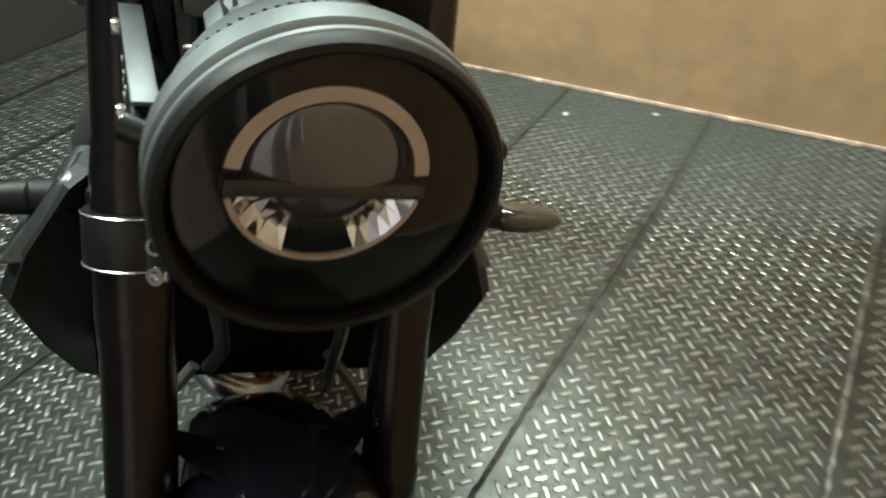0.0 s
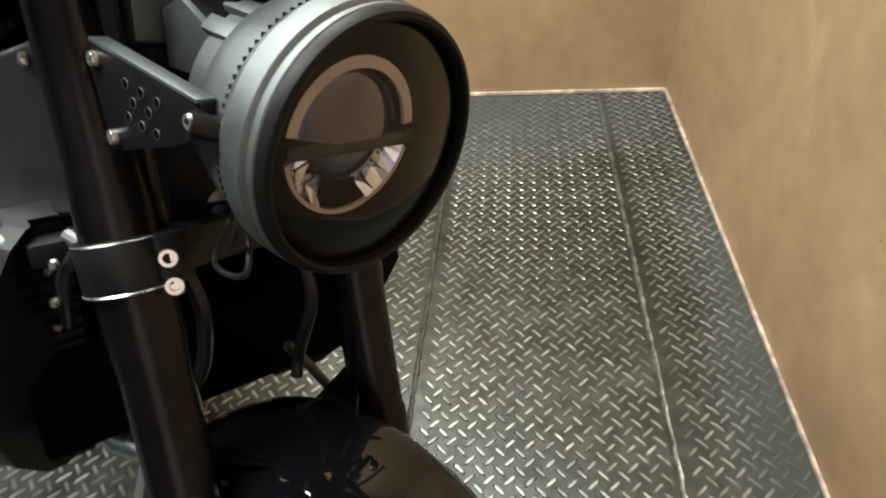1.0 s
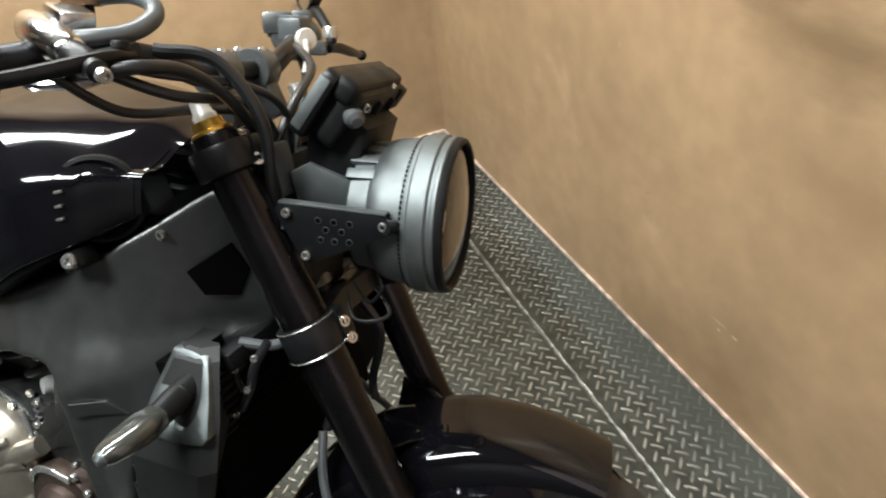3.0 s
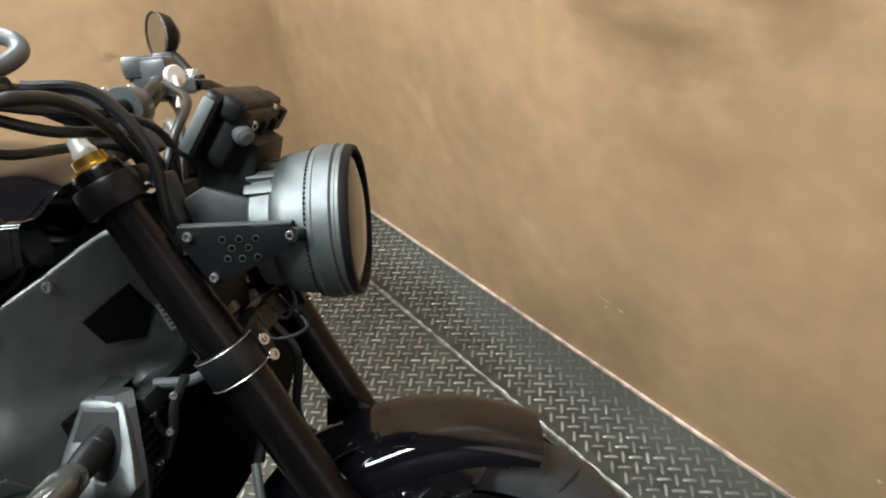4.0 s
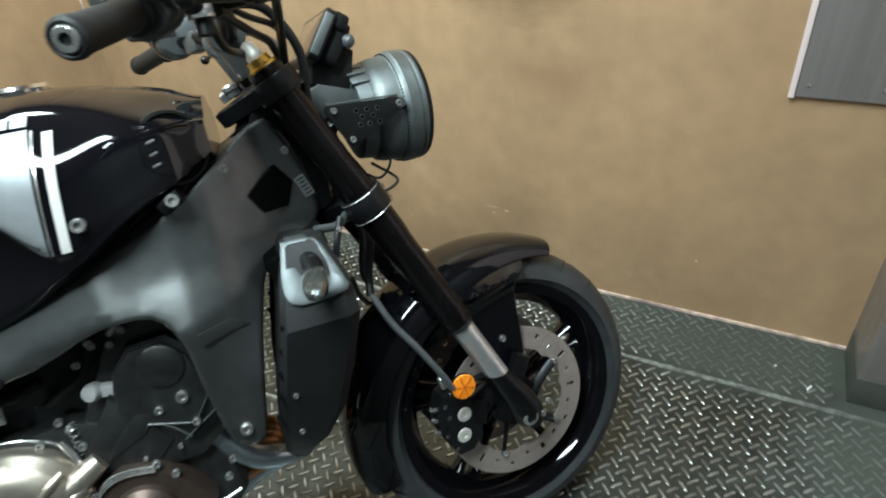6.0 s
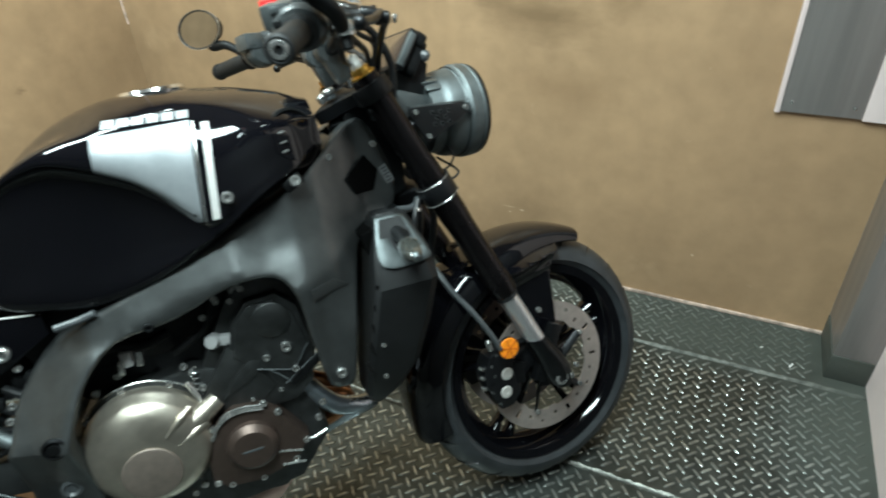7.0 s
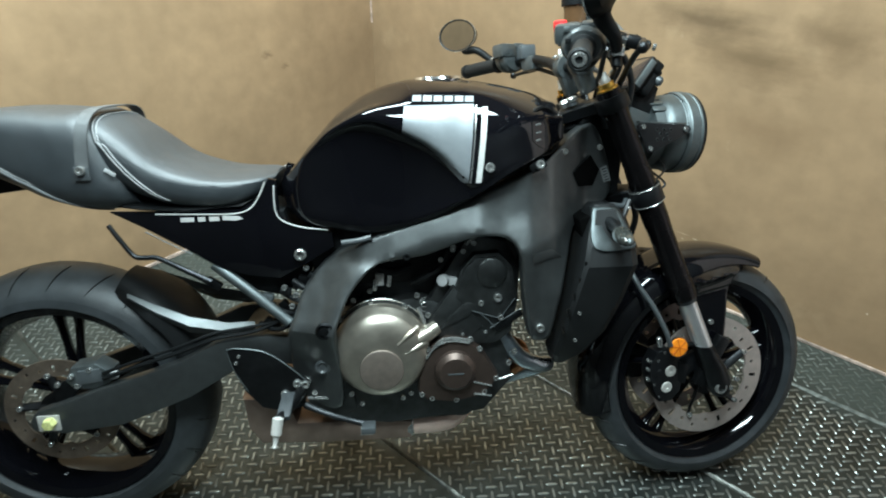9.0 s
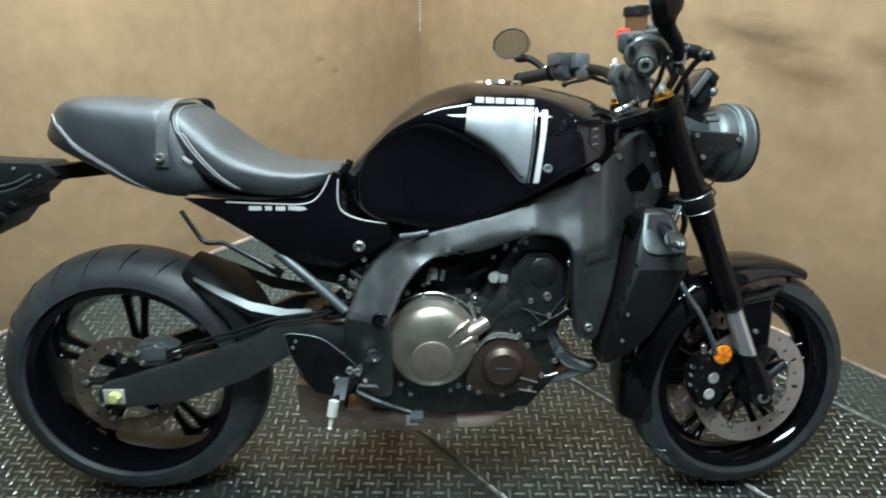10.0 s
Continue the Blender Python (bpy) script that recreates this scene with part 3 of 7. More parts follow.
def tread_grooves(centre, radius, width, count, seed):
    """Short curved sipes cut dark into the tread, thin slivers just proud of the rubber."""
    bm = new_bm()
    r = random.Random(seed)
    for k in range(count):
        for side in (-1, 1):
            a0 = 2 * math.pi * (k + (0.5 if side > 0 else 0)) / count
            pts = []
            for j in range(5):
                u = 0.12 + 0.15 * j
                lat = side * u * math.pi / 2 * 0.94
                rr = radius + 0.0006 - width / 2 * 0.98 * (1 - math.cos(lat)) * 0.92
                a = a0 + 0.16 * u
                pts.append((centre.x + rr * math.cos(a), width / 2 * math.sin(lat) * 1.002, centre.z + rr * math.sin(a)))
            tube(bm, pts, [0.0004, 0.0018, 0.0018, 0.0014, 0.0004], n=6, per=2)
    return bm


def wheel_rim(centre, rim, half):
    prof = [(rim + 0.004, -half), (rim + 0.006, -half + 0.006), (rim - 0.010, -half + 0.012), (rim - 0.022, -half * 0.45), (rim - 0.026, 0), (rim - 0.022, half * 0.45), (rim - 0.010, half - 0.012), (rim + 0.006, half - 0.006), (rim + 0.004, half),
            (rim - 0.014, half - 0.004), (rim - 0.034, half * 0.4), (rim - 0.038, 0), (rim - 0.034, -half * 0.4), (rim - 0.014, -half + 0.004)]
    bm = new_bm()
    m = facing(centre, (0, 1, 0))
    loft(bm, [[m @ Vector((r * math.cos(2 * math.pi * k / 72), r * math.sin(2 * math.pi * k / 72), h)) for k in range(72)] for r, h in prof], join=True)
    return bm


def spoke(centre, angle, r0, r1, thick):
    """A tapered cast spoke of rounded section."""
    rings = []
    for r, w, d in ((r0, 0.014, 0.030), (r0 + 0.03, 0.010, 0.026), ((r0 + r1) / 2, 0.0075, 0.020), (r1 - 0.03, 0.009, 0.022), (r1, 0.014, 0.030)):
        mid = centre + Vector((math.cos(angle) * r, 0, math.sin(angle) * r))
        side = Vector((-math.sin(angle), 0, math.cos(angle)))
        rings.append([mid + side * (w * math.cos(2 * math.pi * k / 10)) + Vector((0, thick * d * math.sin(2 * math.pi * k / 10), 0)) for k in range(10)])
    return loft(new_bm(), rings)


def brake_disc(centre, y, outer, inner, holes, lobes):
    """A drilled disc: the holes go through it, the inner edge is lobed."""
    bm = new_bm()
    n = holes * 4
    thick = 0.0022
    rings_r = [None, 0.30, 0.5, 0.70, 1.0]
    grid = []
    for k in range(n):
        a = 2 * math.pi * k / n
        low = inner * (1 - 0.055 * max(0, math.cos(lobes * a)) ** 3)
        row = [low + (outer - low) * (f or 0) for f in rings_r]
        grid.append([(centre.x + r * math.cos(a), centre.z + r * math.sin(a)) for r in row])
    faces = []
    for k in range(n):
        for j in range(4):
            hole = (j == 1 and k % 8 == 2) or (j == 2 and k % 8 == 6) or (j == 1 and k % 8 == 6 and k % 16 == 6)
            if not hole:
                faces.append((k, j))
    front = [[bm.verts.new((x, y - thick, z)) for x, z in row] for row in grid]
    back = [[bm.verts.new((x, y + thick, z)) for x, z in row] for row in grid]
    kept = set(faces)
    for k, j in faces:
        k2 = (k + 1) % n
        bm.faces.new((front[k][j], front[k][j + 1], front[k2][j + 1], front[k2][j]))
        bm.faces.new((back[k][j], back[k2][j], back[k2][j + 1], back[k][j + 1]))
        for (k3, j3), (p, q) in {(k, j - 1): ((k, j), (k2, j)), (k, j + 1): ((k, j + 1), (k2, j + 1)), ((k - 1) % n, j): ((k, j), (k, j + 1)), (k2, j): ((k2, j), (k2, j + 1))}.items():
            if (k3, j3) not in kept:
                bm.faces.new((front[p[0]][p[1]], front[q[0]][q[1]], back[q[0]][q[1]], back[p[0]][p[1]]))
    return bm


def wheel(name, centre, radius, width, rim, turned, discs, disc_r, label, disc_mat):
    root = thing_part(name, label)
    fix = steered if turned else (lambda bm: bm)
    tyre_ob = part("tyre", fix(tyre(centre, radius, width, rim)), RUBBER, root, "dark grey road tyre")
    part("tread_groove", fix(tread_grooves(centre, radius, width, 22, 3)), LAMP_DARK, root, "dark curved sipes in the tread")["kind"] = "stuff"
    part("rim", fix(wheel_rim(centre, rim, width * 0.42)), GLOSS, root, "gloss black cast rim")
    for k in range(5):
        for off in (-0.115, 0.115):
            part("spoke", fix(spoke(centre, 2 * math.pi * k / 5 + off + 0.3, 0.035, rim - 0.030, 0.7)), GLOSS, root)
    part("hub", fix(lathe(new_bm(), [(0.012, -0.062), (0.030, -0.060), (0.036, -0.045), (0.030, -0.02), (0.030, 0.02), (0.036, 0.045), (0.030, 0.060), (0.012, 0.062)], facing(centre, (0, 1, 0)), 28)), SATIN, root)
    for y in discs:
        part("brake_disc", fix(brake_disc(centre, y, disc_r, disc_r * 0.71, 22, 8)), disc_mat, root, "drilled steel brake disc")
        carrier = new_bm()
        for k in range(5):
            a = 2 * math.pi * k / 5 + 0.5
            tube(carrier, [(centre.x + 0.035 * math.cos(a - 0.3), y, centre.z + 0.035 * math.sin(a - 0.3)), (centre.x + disc_r * 0.73 * math.cos(a), y, centre.z + disc_r * 0.73 * math.sin(a))], [0.011, 0.009], n=8, per=1, oval=0.4)
        lathe(carrier, [(0.03, -0.003), (0.048, -0.003), (0.048, 0.003), (0.03, 0.003)], facing(centre + Vector((0, y, 0)), (0, 1, 0)), 28)
        part("disc_carrier", fix(carrier), SATIN, root)
        for k in range(5):
            a = 2 * math.pi * k / 5 + 0.5
            bolt(root, centre + Vector((disc_r * 0.72 * math.cos(a), y - math.copysign(0.004, -y), disc_r * 0.72 * math.sin(a))), (0, math.copysign(1, y), 0), BOLT, turned)
    return root


front_wheel = wheel("front_wheel", FRONT, 0.2895, 0.118, 0.224, True, (-0.062, 0.062), 0.149, "front wheel with a black cast rim and drilled disc", DISC)
rear_wheel = wheel("rear_wheel", REAR, 0.315, 0.180, 0.232, False, (-0.088,), 0.1225, "rear wheel with a wide tyre and black cast rim", REAR_DISC)


# ---- front fork ----
FORK_TOP, FORK_FOOT = Vector((1.176, 0, 0.980)), Vector((1.492, 0, 0.272))
FORK_WAY = (FORK_FOOT - FORK_TOP).normalized()


def on_fork(z, y=0.0):
    """A point of the fork leg's axis at that height."""
    k = (z - FORK_TOP.z) / (FORK_FOOT.z - FORK_TOP.z)
    p = FORK_TOP.lerp(FORK_FOOT, k)
    return Vector((p.x, y, z))


for y in (-0.105, 0.105):
    root = thing_part("fork_leg", "upside-down fork leg with a dark bronze outer tube")
    top, foot = on_fork(0.972, y), on_fork(0.372, y)
    m = facing(top, FORK_WAY)
    length = (on_fork(0.512, y) - top).length
    low = (on_fork(0.727, y) - top).length
    part("outer_tube", steered(lathe(new_bm(), [(0.012, 0), (0.024, 0), (0.0255, 0.003), (0.0255, low - 0.10), (0.028, low - 0.07), (0.0285, low + 0.03), (0.0265, low + 0.06), (0.0265, length - 0.05), (0.0285, length - 0.042), (0.0285, length - 0.004), (0.026, length), (0.012, length)], m, 32)), TUBE, root)
    part("stanchion", steered(lathe(new_bm(), [(0.0205, length - 0.01), (0.0205, (foot - top).length)], m, 28)), STANCHION, root, "bright chrome inner tube")
    part("dust_seal", steered(lathe(new_bm(), [(0.0206, length), (0.0245, length + 0.001), (0.0235, length + 0.010), (0.0206, length + 0.012)], m, 28)), RUBBER, root)
    cap = part("fork_cap", steered(lathe(new_bm(), [(0.0225, 0.0), (0.0225, -0.003), (0.0175, -0.005), (0.0165, -0.014), (0.012, -0.015)], m, 24)), GOLD, root, "gold anodised fork cap")
    part("adjuster", steered(lathe(new_bm(), [(0.0125, -0.014), (0.0125, -0.020), (0.0105, -0.023), (0.0085, -0.036), (0.0050, -0.038), (0.003, -0.040)], m, 14)), WHITE_CAP, root, "silver preload adjuster")
    # axle lug at the foot
    lug = new_bm()
    side = math.copysign(1, y)
    rings = []
    for z, w, d, fx in ((0.392, 0.024, 0.024, 0.0), (0.365, 0.026, 0.026, 0.002), (0.335, 0.030, 0.026, 0.006), (0.300, 0.034, 0.024, 0.004), (0.270, 0.028, 0.020, 0.0), (0.258, 0.016, 0.014, -0.002)):
        c = on_fork(z, y)
        rings.append([(c.x + fx + w * math.cos(2 * math.pi * k / 20), y + d * math.sin(2 * math.pi * k / 20), z) for k in range(20)])
    loft(lug, rings)
    box(lug, (1.468, y + side * -0.008, 0.345), (0.030, 0.022, 0.13), Matrix.Rotation(0.5, 3, "Y"), 0.005)
    part("axle_lug", steered(lug), SATIN, root, "black cast axle lug")
    axle = part("axle_end", steered(lathe(new_bm(), [(0.006, 0), (0.016, 0), (0.016, 0.010), (0.0135, 0.012), (0.0095, 0.012), (0.009, 0.002), (0.0004, 0.002)], facing((1.483, y + side * 0.010, 0.286), (0, side, 0)), 24)), STEEL, root, "hollow steel axle end")
    for dx, dz in ((0.030, -0.006), (0.046, 0.014)):
        bolt(root, (1.485 + dx - 0.005, y + side * 0.012, 0.287 + dz), (0, side, 0), BOLT, True)

# axle
part("front_axle", steered(lathe(new_bm(), [(0.0105, -0.12), (0.0105, 0.12)], facing(FRONT, (0, 1, 0)), 20)), STEEL, front_wheel)


def yoke(name, z, thick, spread, label, edges=(-1, 1)):
    """A triple clamp: two rings joined by a waisted bridge."""
    root = thing_part(name, label)
    normal = -FORK_WAY
    bm = new_bm()
    for y in (-0.105, 0.105):
        lathe(bm, [(0.0265, -thick / 2), (0.0325, -thick / 2), (0.034, -thick / 2 + 0.003), (0.034, thick / 2 - 0.003), (0.0325, thick / 2), (0.0265, thick / 2)], facing(on_fork(z, y), normal), 32)
    back = normal.cross(Vector((0, 1, 0)))
    c = on_fork(z)
    rings = []
    for y in (-0.078, -0.05, 0, 0.05, 0.078):
        depth = 0.020 + 0.022 * (1 - abs(y) / 0.08)
        mid = c + Vector((0, y, 0)) + back * (spread * (1 - abs(y) / 0.09))
        rings.append([mid + back * (depth * u) + normal * (thick / 2 * 0.9 * v) for u, v in ((-1, -0.8), (-0.8, -1), (0.8, -1), (1, -0.8), (1, 0.8), (0.8, 1), (-0.8, 1), (-1, 0.8))])
    loft(bm, rings)
    ahead = -back
    for y in (-0.105, 0.105):
        inner = y * 0.82
        box(bm, on_fork(z, inner) + ahead * 0.022, (0.026, 0.030, thick * 0.96), Vector(normal).to_track_quat("Z", "Y").to_matrix(), 0.004)
    part("clamp", steered(bm), COATED, root, "black cast clamp")
    for y in (-0.105, 0.105):
        for edge in edges:
            ringbm = lathe(new_bm(), [(0.0338, -0.0008), (0.0345, 0), (0.0338, 0.0008)], facing(on_fork(z, y) + normal * (edge * (thick / 2 - 0.0018)), normal), 32, cap=False)
            part("machined_edge", steered(ringbm), STEEL, root, "bright machined edge")
    return root, normal, back


upper, UP_N, BACK = yoke("upper_yoke", 0.946, 0.030, 0.045, "black upper fork clamp", ())
lower, _, _ = yoke("lower_yoke", 0.752, 0.040, 0.045, "black lower fork clamp with two bright bolts each side")
AHEAD = -BACK
for side in (-1, 1):
    for x, z in ((1.3100, 0.7705), (1.3184, 0.7515)):
        bolt(lower, (x - 0.0015, side * 0.0903, z - 0.0036), (AHEAD + Vector((0, side * 0.55, 0))).normalized(), BOLT_YOKE, True)
    bolt(upper, (1.2235, side * 0.0985, 0.9472), (AHEAD + Vector((0, side * 0.7, 0))).normalized(), BOLT_YOKE, True)
part("steering_stem", lathe(new_bm(), [(0.018, -0.01), (0.030, 0.0), (0.030, 0.20), (0.018, 0.21)], facing(on_fork(0.742) + BACK * 0.050, UP_N), 28), SATIN, lower)
part("stem_nut", steered(lathe(new_bm(), [(0.016, 0), (0.016, 0.012), (0.011, 0.016), (0.006, 0.016)], facing(on_fork(0.962) + BACK * 0.050, UP_N), 6)), STEEL, upper)

# ---- headlight ----
lamp_root = thing_part("headlight", "round headlight in a grey finned housing")
LAMP_AT = Vector((1.3990, -0.0074, 0.8767))
LAMP_M = facing(LAMP_AT, Vector((1, 0, -0.03)))
part("bezel", steered(lathe(new_bm(), [(0.0760, -0.016), (0.0890, -0.016), (0.0915, -0.013), (0.0915, 0.004), (0.0900, 0.0055), (0.0885, 0.0065), (0.0885, 0.0095), (0.0905, 0.011), (0.0905, 0.0145), (0.0895, 0.0155)], LAMP_M, 72, cap=False)), LAMP_BODY, lamp_root, "grey grooved rim")
part("front_lip", steered(lathe(new_bm(), [(0.0885, 0.0150), (0.0898, 0.0160), (0.0892, 0.0200), (0.0878, 0.0230), (0.0845, 0.0245), (0.0825, 0.0230), (0.0812, 0.0150)], LAMP_M, 72, cap=False)), PLASTIC, lamp_root, "black front lip of the rim")
part("housing", steered(lathe(new_bm(), [(0.0895, -0.014), (0.0885, -0.020), (0.0850, -0.024), (0.0835, -0.045), (0.0800, -0.058), (0.0740, -0.064), (0.0715, -0.086), (0.055, -0.094), (0.020, -0.096)], LAMP_M, 64, cap=False)), LAMP_BODY, lamp_root, "grey cast lamp housing")
beads = new_bm()
for k in range(96):
    a = 2 * math.pi * k / 96
    box(beads, LAMP_M @ Vector((0.0872 * math.cos(a), 0.0872 * math.sin(a), -0.0215)), (0.0022, 0.0030, 0.0030), Matrix.Rotation(0, 3, "X"))
part("knurled_ring", steered(beads), LAMP_DARK, lamp_root, "fine dark knurled ring")
for k in range(7):
    a = (k - 3) * 0.27
    inward = LAMP_M.to_3x3().inverted() @ Vector((0, -math.sin(a), math.cos(a)))
    base = LAMP_M @ (inward * 0.0735 + Vector((0, 0, -0.072)))
    part("fin", steered(box(new_bm(), base, (0.036, 0.0125, 0.008), Matrix.Rotation(a, 3, "X"), 0.002)), LAMP_BODY, lamp_root)
part("bowl", steered(lathe(new_bm(), [(0.0830, 0.0200), (0.0800, 0.0150), (0.0710, 0.0080), (0.0610, 0.0010), (0.0560, -0.0030), (0.0555, -0.026)], LAMP_M, 64, cap=False)), VOID, lamp_root, "wide black bowl round the lens")


def arc_ring(r0, r1, h, a0, a1, thick=0.003, n=40):
    rings = []
    for k in range(n + 1):
        a = a0 + (a1 - a0) * k / n
        rings.append([LAMP_M @ Vector((r * math.cos(a), r * math.sin(a), z)) for r, z in ((r0, h), (r1, h), (r1, h - thick), (r0, h - thick))])
    return loft(new_bm(), rings)


LAMP_UP = (LAMP_M.to_3x3().inverted() @ Vector((0, 0, 1)))
UP_A = math.atan2(LAMP_UP.y, LAMP_UP.x)
part("light_guide", steered(arc_ring(0.0470, 0.0550, -0.0040, UP_A - 1.45, UP_A + 1.45)), LIGHT_GUIDE, lamp_root, "cream half-ring light guide")
part("light_guide", steered(arc_ring(0.0520, 0.0550, -0.0040, UP_A + 1.80, UP_A + 2 * math.pi - 1.80)), LIGHT_GUIDE, lamp_root, "thin cream half-ring light guide")


def half_dome(radius, height, a0, a1, base):
    """Half of a domed lens between two angles."""
    rings = []
    for k in range(29):
        a = a0 + (a1 - a0) * k / 28
        rings.append([LAMP_M @ Vector((radius * math.sin(b) * math.cos(a), radius * math.sin(b) * math.sin(a), base + height * math.cos(b))) for b in [0.02 + 1.55 * j / 12 for j in range(13)]])
    return loft(new_bm(), rings, wrap=False)


part("projector", steered(half_dome(0.0472, 0.014, UP_A - 1.60, UP_A + 1.60, -0.014)), LENS_DARK, lamp_root, "dark domed projector lens")
part("projector", steered(half_dome(0.0350, 0.013, UP_A + 1.50, UP_A + 2 * math.pi - 1.50, -0.014)), LENS_DARK, lamp_root, "dark domed lower lens")
bar = new_bm()
box(bar, LAMP_M @ Vector((0, 0, -0.006)) + Vector((0, 0, -0.004)), (0.010, 0.110, 0.011), bevel=0.003)
part("cross_bar", steered(bar), LAMP_DARK, lamp_root, "black bar across the lens")
part("lens_floor", steered(lathe(new_bm(), [(0.0550, -0.022), (0.0004, -0.022), (0.0004, -0.024), (0.0550, -0.024)], LAMP_M, 40, cap=False)), LAMP_DARK, lamp_root, "black lens backing")
for side in (-1, 1):
    ref = new_bm()
    count = 6
    for k in range(count):
        a, b = (UP_A + math.pi - side * (0.42 + 0.98 * (k + d) / count) for d in (0.0, 1.0))
        deep = -0.016 + 0.0035 * (k % 2)
        ring = [ref.verts.new(LAMP_M @ Vector((r * math.cos(w), r * math.sin(w), h))) for r, w, h in ((0.0522, a, -0.0045), (0.0522, b, -0.0045), (0.043, b, deep), (0.043, a, deep + 0.002), (0.033, b, -0.011 + 0.003 * (k % 3)), (0.033, a, -0.013))]
        ref.faces.new((ring[0], ring[1], ring[2], ring[3]))
        ref.faces.new((ring[3], ring[2], ring[4], ring[5]))
    part("reflector", steered(ref), REFLECTOR, lamp_root, "bright faceted reflector", 0.1)
cover = part("cover_glass", steered(lathe(new_bm(), [(0.0825, 0.0160), (0.070, 0.0205), (0.045, 0.0240), (0.020, 0.0255), (0.0004, 0.0259), (0.0004, 0.0239), (0.020, 0.0235), (0.045, 0.0220), (0.070, 0.0185), (0.0825, 0.0140)], LAMP_M, 64, cap=False)), CLEAR, lamp_root, "clear domed cover glass")
cover.visible_shadow = False

for side in (-1, 1):
    root = thing_part("headlight_bracket", "black drilled three-cornered bracket between fork and headlight")

    def bracket_y(x, s=side):
        return s * (0.108 - 0.072 * (x - 1.256))

    bm = prism(new_bm(), [(1.246, 0.897), (1.250, 0.904), (1.362, 0.897), (1.373, 0.892), (1.373, 0.880), (1.345, 0.866), (1.286, 0.842), (1.276, 0.840), (1.271, 0.847)], -0.002, 0.002, 0.0008, bend=lambda x, z: bracket_y(x))
    part("plate", steered(bm), COATED, root)
    part("flange", steered(box(new_bm(), (1.308, bracket_y(1.308) - side * 0.0045, 0.9025), (0.116, 0.013, 0.003), Matrix.Rotation(-side * 0.072, 3, "Z") @ Matrix.Rotation(0.06, 3, "Y"), 0.001)), LAMP_BODY, root, "bright folded upper edge")
    for x, z in ((1.260, 0.8955), (1.364, 0.887), (1.279, 0.8495)):
        bolt(root, (x, bracket_y(x) + side * 0.002, z), (0, side, 0), BOLT_MID, True)
    # Black discs give the holes their darkness, grey rims their painted chamfer highlight.
    for x, z in ((1.294, 0.889), (1.311, 0.888), (1.328, 0.887), (1.302, 0.879), (1.319, 0.878), (1.296, 0.868), (1.311, 0.867), (1.327, 0.867)):
        rim = facing((x, bracket_y(x) + side * 0.0020, z), (0.072, side, 0))
        hole = part("hole", steered(lathe(new_bm(), [(0.0031, 0.0002), (0.0031, 0.0006), (0.0003, 0.0006)], rim, 16)), VOID, root, "black disc for a drilled hole's dark depth")
        part("hole_rim_glint", steered(lathe(new_bm(), [(0.0030, 0.0003), (0.0037, 0.0003), (0.0035, 0.0009), (0.0030, 0.0009)], rim, 16, cap=False)), LAMP_BODY, hole)
    stay = tube(new_bm(), [(1.252, side * 0.104, 0.88), (1.258, side * 0.085, 0.86), (1.262, side * 0.075, 0.79)], 0.006, 10, 4)
    part("stay", steered(stay), SATIN, root)
    arm = tube(new_bm(), [(1.366, side * 0.106, 0.887), (1.372, side * 0.092, 0.884), (1.378, side * 0.084, 0.882)], 0.008, 12, 3)
    part("spacer", steered(arm), SATIN, root)

# ---- meter ----
meter = thing_part("instrument_display", "slim black instrument display above the headlight")
METER_M = Matrix.Translation((1.2795, 0.004, 1.0045)) @ Matrix.Rotation(radians(-53), 4, "Y")


def on_meter(bm):
    return steered(merge(new_bm(), bm, METER_M))


def rounded_slab(half_x, half_y, corner, z0, z1, soft=0.004):
    """A flat case with rounded corners and softened rims, lying in its own plane."""
    def ring(shrink, z):
        out = []
        for cx, cy, a0 in ((1, 1, 0), (-1, 1, 90), (-1, -1, 180), (1, -1, 270)):
            for k in range(7):
                a = radians(a0 + 15 * k)
                out.append((cx * (half_x - corner) + (corner - shrink) * math.cos(a), cy * (half_y - corner) + (corner - shrink) * math.sin(a), z))
        return out
    return loft(new_bm(), [ring(soft, z0), ring(soft * 0.3, z0 + soft * 0.3), ring(0, z0 + soft), ring(0, z1 - soft), ring(soft * 0.3, z1 - soft * 0.3), ring(soft, z1)])


part("case", on_meter(rounded_slab(0.041, 0.083, 0.011, -0.010, 0.008)), COATED, meter, "black plastic case")
part("screen", on_meter(rounded_slab(0.034, 0.074, 0.006, 0.0072, 0.0086, 0.0006)), SCREEN, meter, "dark glossy screen")
# Grey strips carry the case edge's pale reflection in their colour.
for y in (-0.0822, 0.0822):
    part("edge_sheen", on_meter(box(new_bm(), (0.000, y, 0.001), (0.064, 0.005, 0.013), bevel=0.002)), LAMP_BODY, meter, "grey strip for the pale reflection on the case edge")
back = rounded_slab(0.036, 0.072, 0.014, -0.038, -0.0085, 0.006)
merge(back, rounded_slab(0.014, 0.078, 0.010, -0.030, -0.006, 0.005), Matrix.Translation((0.030, 0, 0)))
box(back, (0.020, 0.070, -0.034), (0.030, 0.022, 0.016), bevel=0.005)
part("mount", on_meter(back), PLASTIC, meter, "black mounting bracket behind the display")
for y in (-0.044, 0.0, 0.044):
    part("mount_rib", on_meter(box(new_bm(), (-0.004, y, -0.039), (0.056, 0.007, 0.010), bevel=0.003)), PLASTIC, meter)
part("mount_stem", steered(prism(new_bm(), [(1.262, 0.978), (1.300, 1.000), (1.330, 0.976), (1.322, 0.950), (1.316, 0.914), (1.270, 0.905), (1.252, 0.940)], -0.050, 0.058, 0.008)), PLASTIC, meter, "black stem between display and headlight")
